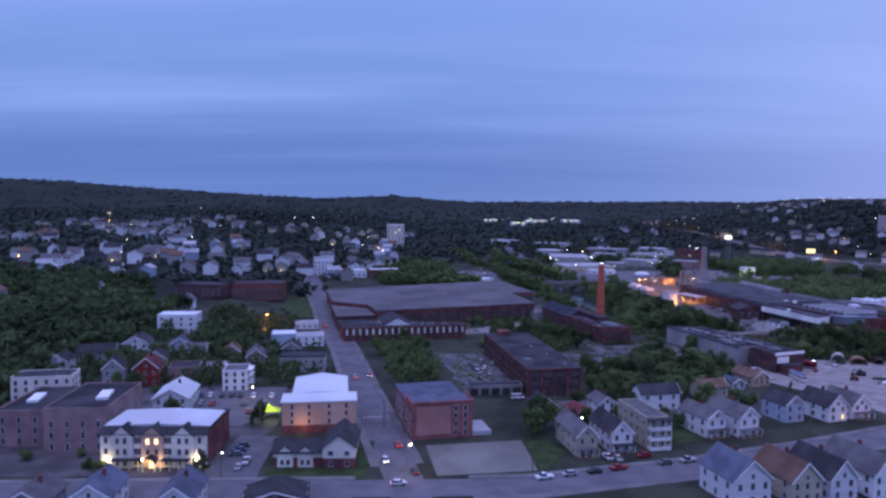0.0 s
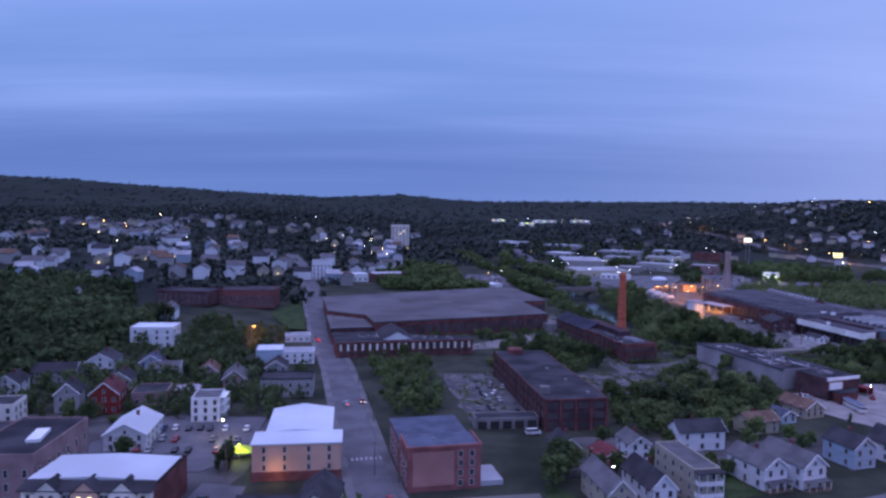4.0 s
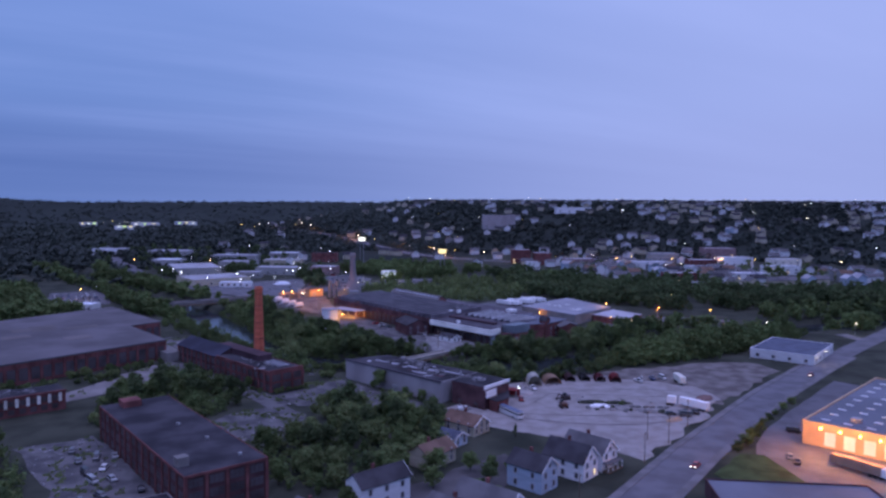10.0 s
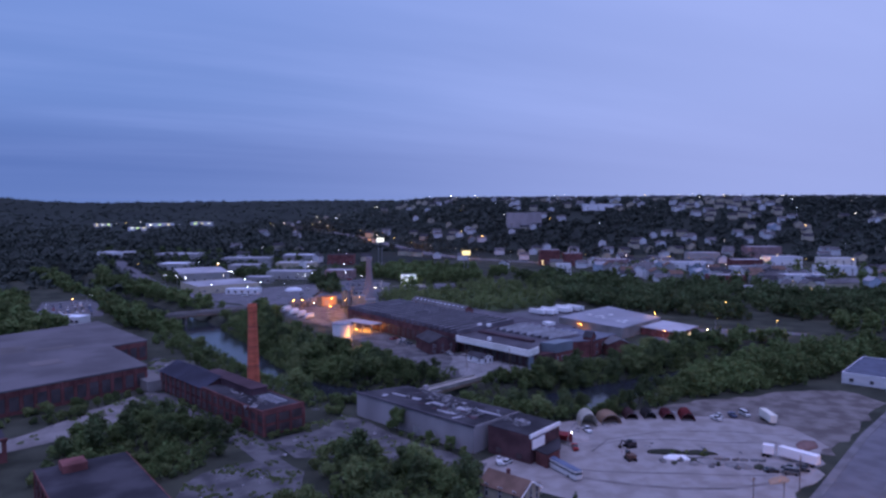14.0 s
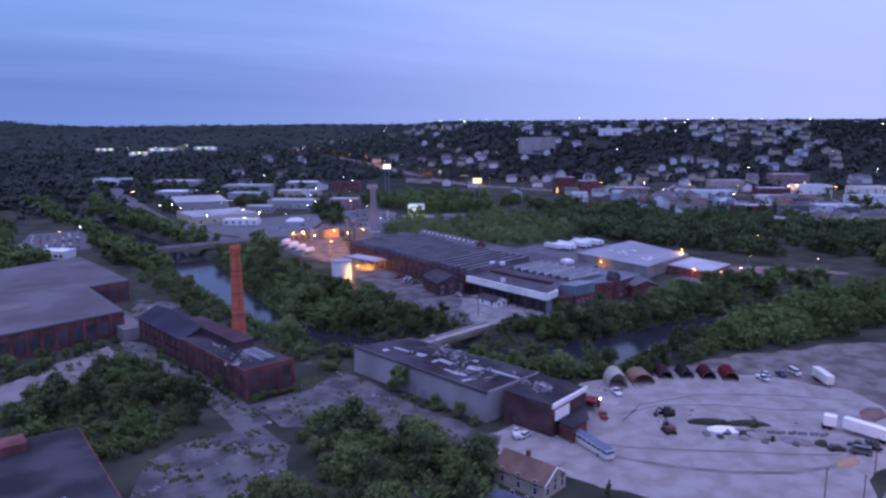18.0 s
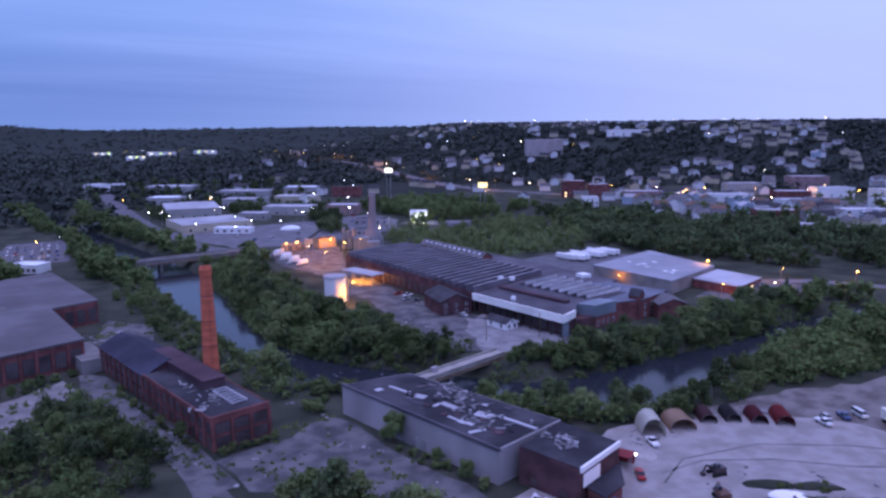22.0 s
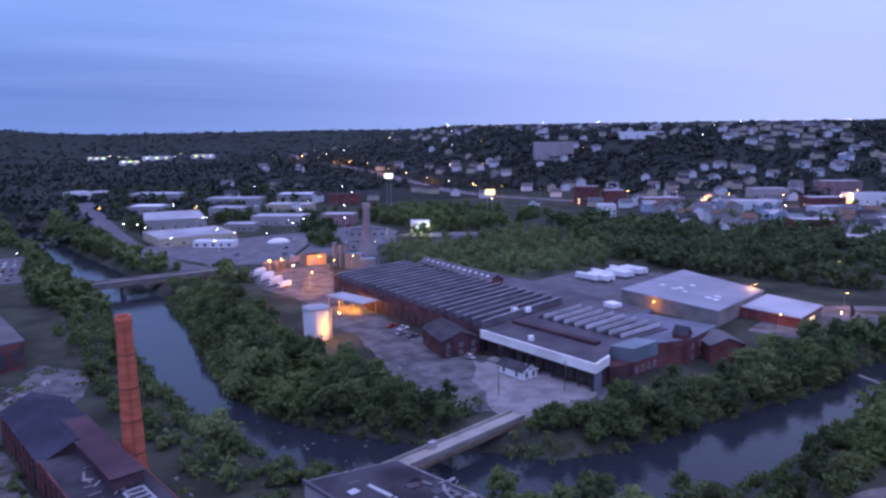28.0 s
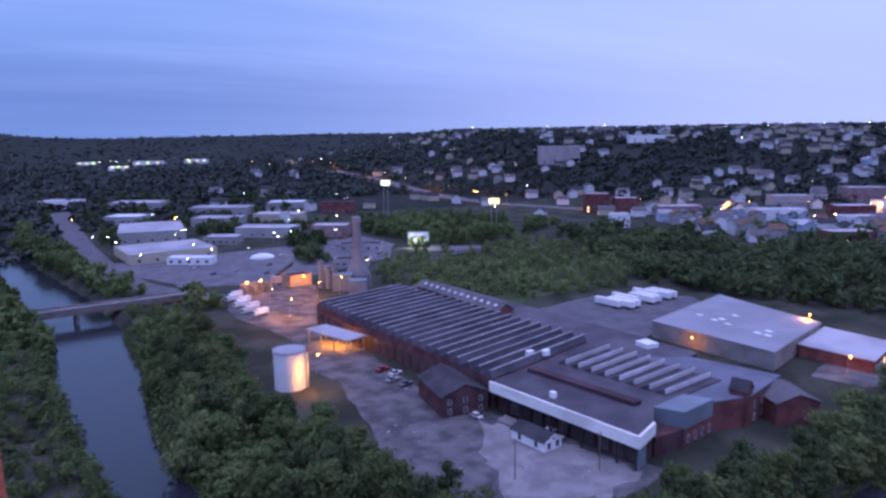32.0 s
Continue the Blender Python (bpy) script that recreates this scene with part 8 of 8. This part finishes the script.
def wood(name, zones, size, cards, leaf, material, label, seed=1, shore=None):
    """Trees that nobody could count, joined: each zone is a polygon and a spacing."""
    r = random.Random(seed)
    shapes = []
    for k in range(5):
        v, f, _ = leaf_cloud(200 + 10 * seed + k, 9, 9.5, 0.3, 16, cards, leaf)
        shapes.append((np.array([tuple(p) for p in v]), np.array(f)))
    allv, allf, n = [], [], 0
    for poly, gap in zones:
        xs, ys = [p[0] for p in poly], [p[1] for p in poly]
        y = min(ys)
        while y < max(ys):
            x = min(xs)
            while x < max(xs):
                px, py = x + r.uniform(-0.5, 0.5) * gap, y + r.uniform(-0.5, 0.5) * gap
                x += gap
                if not inside(px, py, poly) or any(inside(px, py, f) for f in FOOT):
                    continue
                if size > 1.0 and noise.noise((px * 0.022, py * 0.022, seed)) < -0.26:
                    continue
                if 0 < py < 1150 and px > 0:
                    away = river_gap(px, py)
                    if away < -2.0 or (shore is not None and away > shore):
                        continue
                v, f = shapes[r.randrange(5)]
                s, a = size * r.uniform(0.55, 1.4), r.uniform(0, math.tau)
                c, q = math.cos(a) * s, math.sin(a) * s
                allv.append(np.stack([v[:, 0] * c - v[:, 1] * q + px, v[:, 0] * q + v[:, 1] * c + py, v[:, 2] * s * r.uniform(0.85, 1.15) + land(px, py) - 0.4], 1))
                allf.append(f + n)
                n += len(v)
            y += gap
    me = bpy.data.meshes.new(name)
    me.from_pydata(np.concatenate(allv).tolist(), [], np.concatenate(allf).tolist())
    me.materials.append(material)
    tagged(part(name, me, None), label, "woods", kind="stuff")


wood("undergrowth", [(BANK_E, 3.6), (BANK_S, 3.4), (NEAR_S, 3.4), (NEAR_E, 4.0), (BANK_W, 6.0), (JUNGLE, 4.8), (COPSE, 5.4), (BACKS, 5.0), (MILLSIDE, 5.0)], 0.55, 95, 0.95, FOLIAGE[0], "thick green undergrowth below the trees", 1)
wood("shore_growth", [([(88, 660), (140, 660), (150, 480), (215, 432), (360, 436), (360, 412), (330, 385), (190, 370), (160, 400), (118, 430), (100, 520)], 3.0)], 0.42, 80, 0.95, FOLIAGE[0], "low bushes hanging over the water's edge", 9, 3.5)
wood("town_trees", [([(-172, 296), (-62, 298), (-58, 330), (-66, 372), (-92, 380), (-170, 345)], 7.0), ([(-150, 345), (-100, 335), (-90, 420), (-96, 462), (-124, 466), (-135, 436), (-170, 400)], 7.5)], 0.8, 150, 0.85, FOLIAGE[1], "dark leafy garden trees between the town houses", 10)
wood("east_bank_trees", [(NEAR_E, 5.6)], 1.0, 190, 0.9, FOLIAGE[0], "leafy trees along the near bank beyond the yard", 11)
wood("west_woods", [([(-420, 420), (-210, 400), (-175, 420), (-130, 440), (-126, 460), (-200, 474), (-216, 548), (-300, 600), (-450, 600)], 7.0), ([(-210, 330), (-165, 330), (-165, 420), (-260, 420)], 7), ([(-112, 338), (-96, 338), (-98, 384), (-114, 400), (-140, 380)], 7.5), ([(-190, 230), (-160, 235), (-170, 330), (-220, 330)], 8)], 1.12, 105, 1.35, FOLIAGE[1], "dark leafy woods beside the old mill", 2)
wood("river_woods", [([(92, 640), (104, 610), (110, 640), (98, 690), (80, 725), (66, 725), (70, 660)], 5.5), ([(-60, 690), (8, 660), (40, 660), (36, 700), (10, 735), (10, 860), (-40, 900), (-80, 800)], 7.5), ([(64, 730), (88, 725), (72, 800), (58, 860), (44, 920), (36, 1000), (10, 1010), (50, 850)], 7), ([(124, 730), (158, 706), (150, 760), (124, 830), (100, 900), (74, 1010), (60, 1000), (92, 860)], 6), ([(158, 670), (176, 668), (176, 700), (160, 690)], 5), ([(345, 426), (415, 420), (412, 428), (345, 440)], 6.5), ([(464, 372), (560, 350), (560, 390), (464, 392)], 7), ([(470, 420), (700, 370), (700, 420), (520, 440), (480, 446)], 8)], 1.0, 140, 1.25, FOLIAGE[0], "leafy trees along both river banks", 3)
wood("estate_trees", [([(252, 838), (286, 836), (292, 868), (262, 870)], 6.5), ([(203, 934), (236, 930), (242, 956), (208, 960)], 6.5), ([(258, 930), (292, 924), (300, 944), (266, 950)], 6.5), ([(132, 905), (141, 900), (141, 950), (130, 956)], 7), ([(246, 770), (262, 766), (262, 800), (246, 806)], 6.5), ([(100, 990), (340, 960), (340, 1180), (60, 1200)], 19)], 1.0, 150, 1.1, FOLIAGE[1], "dark clumps of trees between the estate buildings", 7)
wood("meadow_scrub", [([(280, 640), (318, 612), (372, 608), (396, 620), (460, 700), (430, 800), (360, 742), (300, 730)], 8.5), ([(270, 640), (300, 610), (290, 690), (330, 750), (300, 760), (266, 700)], 8)], 0.7, 130, 1.0, FOLIAGE[2], "pale green scrub on the meadow beyond the plant", 4)
wood("east_woods", [([(392, 600), (412, 560), (440, 492), (520, 446), (700, 424), (690, 500), (590, 570), (600, 610), (574, 636), (528, 652), (538, 722), (528, 776), (470, 800), (430, 700)], 8.0), ([(540, 400), (780, 380), (900, 480), (760, 500), (560, 430)], 11)], 1.1, 130, 1.15, FOLIAGE[1], "dark leafy woods beyond the warehouse", 5)
wood("highway_trees", [([(330, 760), (430, 800), (520, 860), (420, 960), (330, 940), (340, 830)], 9), ([(560, 670), (620, 590), (760, 530), (860, 570), (840, 700), (760, 790), (640, 870), (565, 800)], 21), ([(400, 610), (470, 640), (520, 700), (500, 780), (440, 740)], 17)], 1.05, 130, 1.15, FOLIAGE[0], "leafy trees between the highway and the town", 8)

rw = random.Random(9)
GRID = {}
for a, b in HOUSES:
    GRID.setdefault((int(a // 30), int(b // 30)), []).append((a, b))


def clear(x, y, gap):
    return not any(math.hypot(x - a, y - b) < gap for i in (-1, 0, 1) for j in (-1, 0, 1) for a, b in GRID.get((int(x // 30) + i, int(y // 30) + j), ()))


spots = []
for _ in range(9500):
    x, y = uv(rw.uniform(660, 1780), rw.uniform(-480, 1050))
    if clear(x, y, 13.0) and not any(inside(x, y, f) for f in FOOT) and land(x, y) > 4:
        spots.append((x, y))
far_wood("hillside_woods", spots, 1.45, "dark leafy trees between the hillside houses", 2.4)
spots = []
for _ in range(5200):
    x, y = rw.uniform(-1100, 120), rw.uniform(560, 1900)
    if clear(x, y, 13.0) and not any(inside(x, y, f) for f in FOOT) and x > -0.75 * y - 60 and (y > 900 or x < -100):
        spots.append((x, y))
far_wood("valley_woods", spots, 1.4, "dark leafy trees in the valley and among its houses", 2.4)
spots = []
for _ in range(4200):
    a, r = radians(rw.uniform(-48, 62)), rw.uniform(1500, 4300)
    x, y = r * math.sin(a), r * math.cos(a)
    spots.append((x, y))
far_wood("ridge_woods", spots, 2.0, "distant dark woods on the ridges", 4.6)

# ---- weeds and litter on the waste ground ----


def scatter_small(name, polys, n, material, label, category, seed, tuft):
    r = random.Random(seed)
    vs, fs = [], []
    tries = 0
    while len(fs) < n * (6 if tuft else 5) and tries < n * 30:
        tries += 1
        poly = polys[r.randrange(len(polys))]
        x = r.uniform(min(q[0] for q in poly), max(q[0] for q in poly))
        y = r.uniform(min(q[1] for q in poly), max(q[1] for q in poly))
        if not inside(x, y, poly) or noise.noise((x * 0.09, y * 0.09, seed)) < 0.02:
            continue
        z = land(x, y) + 0.08
        if tuft:
            for _ in range(6):
                a, h, w = r.uniform(0, math.tau), r.uniform(0.25, 0.9), r.uniform(0.25, 0.6)
                dx, dy = math.cos(a) * w, math.sin(a) * w
                ox, oy = x + r.uniform(-0.7, 0.7), y + r.uniform(-0.7, 0.7)
                k = len(vs)
                vs += [(ox - dx, oy - dy, z), (ox + dx, oy + dy, z), (ox + r.uniform(-0.3, 0.3), oy + r.uniform(-0.3, 0.3), z + h)]
                fs.append((k, k + 1, k + 2))
        else:
            a, l, w, h = r.uniform(0, math.tau), r.uniform(0.2, 0.9), r.uniform(0.15, 0.5), r.uniform(0.1, 0.45)
            c, q = math.cos(a), math.sin(a)
            k = len(vs)
            for zz, f in ((z - 0.05, 1.0), (z + h, 0.75)):
                vs += [(x + (i * l * c - j * w * q) * f, y + (i * l * q + j * w * c) * f, zz) for i, j in ((-1, -1), (1, -1), (1, 1), (-1, 1))]
            fs += [(k + 4, k + 5, k + 6, k + 7), (k, k + 1, k + 5, k + 4), (k + 1, k + 2, k + 6, k + 5), (k + 2, k + 3, k + 7, k + 6), (k + 3, k, k + 4, k + 7)]
    me = bpy.data.meshes.new(name)
    me.from_pydata(vs, [], fs)
    me.materials.append(material)
    tagged(part(name, me, None), label, category, kind="stuff")


WASTE = [[(55, 352), (60, 372), (76, 380), (90, 380), (94, 362), (86, 342), (66, 340)], [(92, 396), (112, 402), (128, 410), (134, 376), (146, 342), (138, 330), (128, 352), (112, 368), (96, 376)], [(26, 452), (56, 482), (62, 466), (40, 436), (10, 425)], [(62, 488), (70, 480), (90, 402), (94, 380), (84, 380), (80, 402)], [(-3, 372), (22, 374), (33, 300), (10, 297)], [(112, 402), (128, 410), (122, 470), (108, 520), (104, 470)], [(62, 500), (84, 500), (92, 540), (74, 560)]]
scatter_small("weeds", WASTE, 800, FOLIAGE[2], "rough weeds growing through broken ground", "weeds", 3, True)
scatter_small("litter", WASTE + [[(182, 318), (196, 335), (232, 318), (226, 300), (200, 308)], [(184, 352), (200, 362), (250, 358), (240, 350)]], 220, mat("mixed_litter", (0.22, 0.215, 0.23), 0.8, 1.5, 0.5, 0.2, island=True), "scattered pale rubbish and broken blocks", "litter", 4, False)
scatter_small("litter", [[(190, 446), (204, 440), (224, 436), (232, 444), (222, 484), (212, 520), (206, 560), (190, 540), (186, 500)], [(10, 296), (33, 300), (22, 374), (-3, 372)]], 80, mat("mixed_litter", (0.22, 0.215, 0.23), 0.8, 1.5, 0.5, 0.2, island=True), "pallets and scrap lying in the yard", "litter", 5, False)
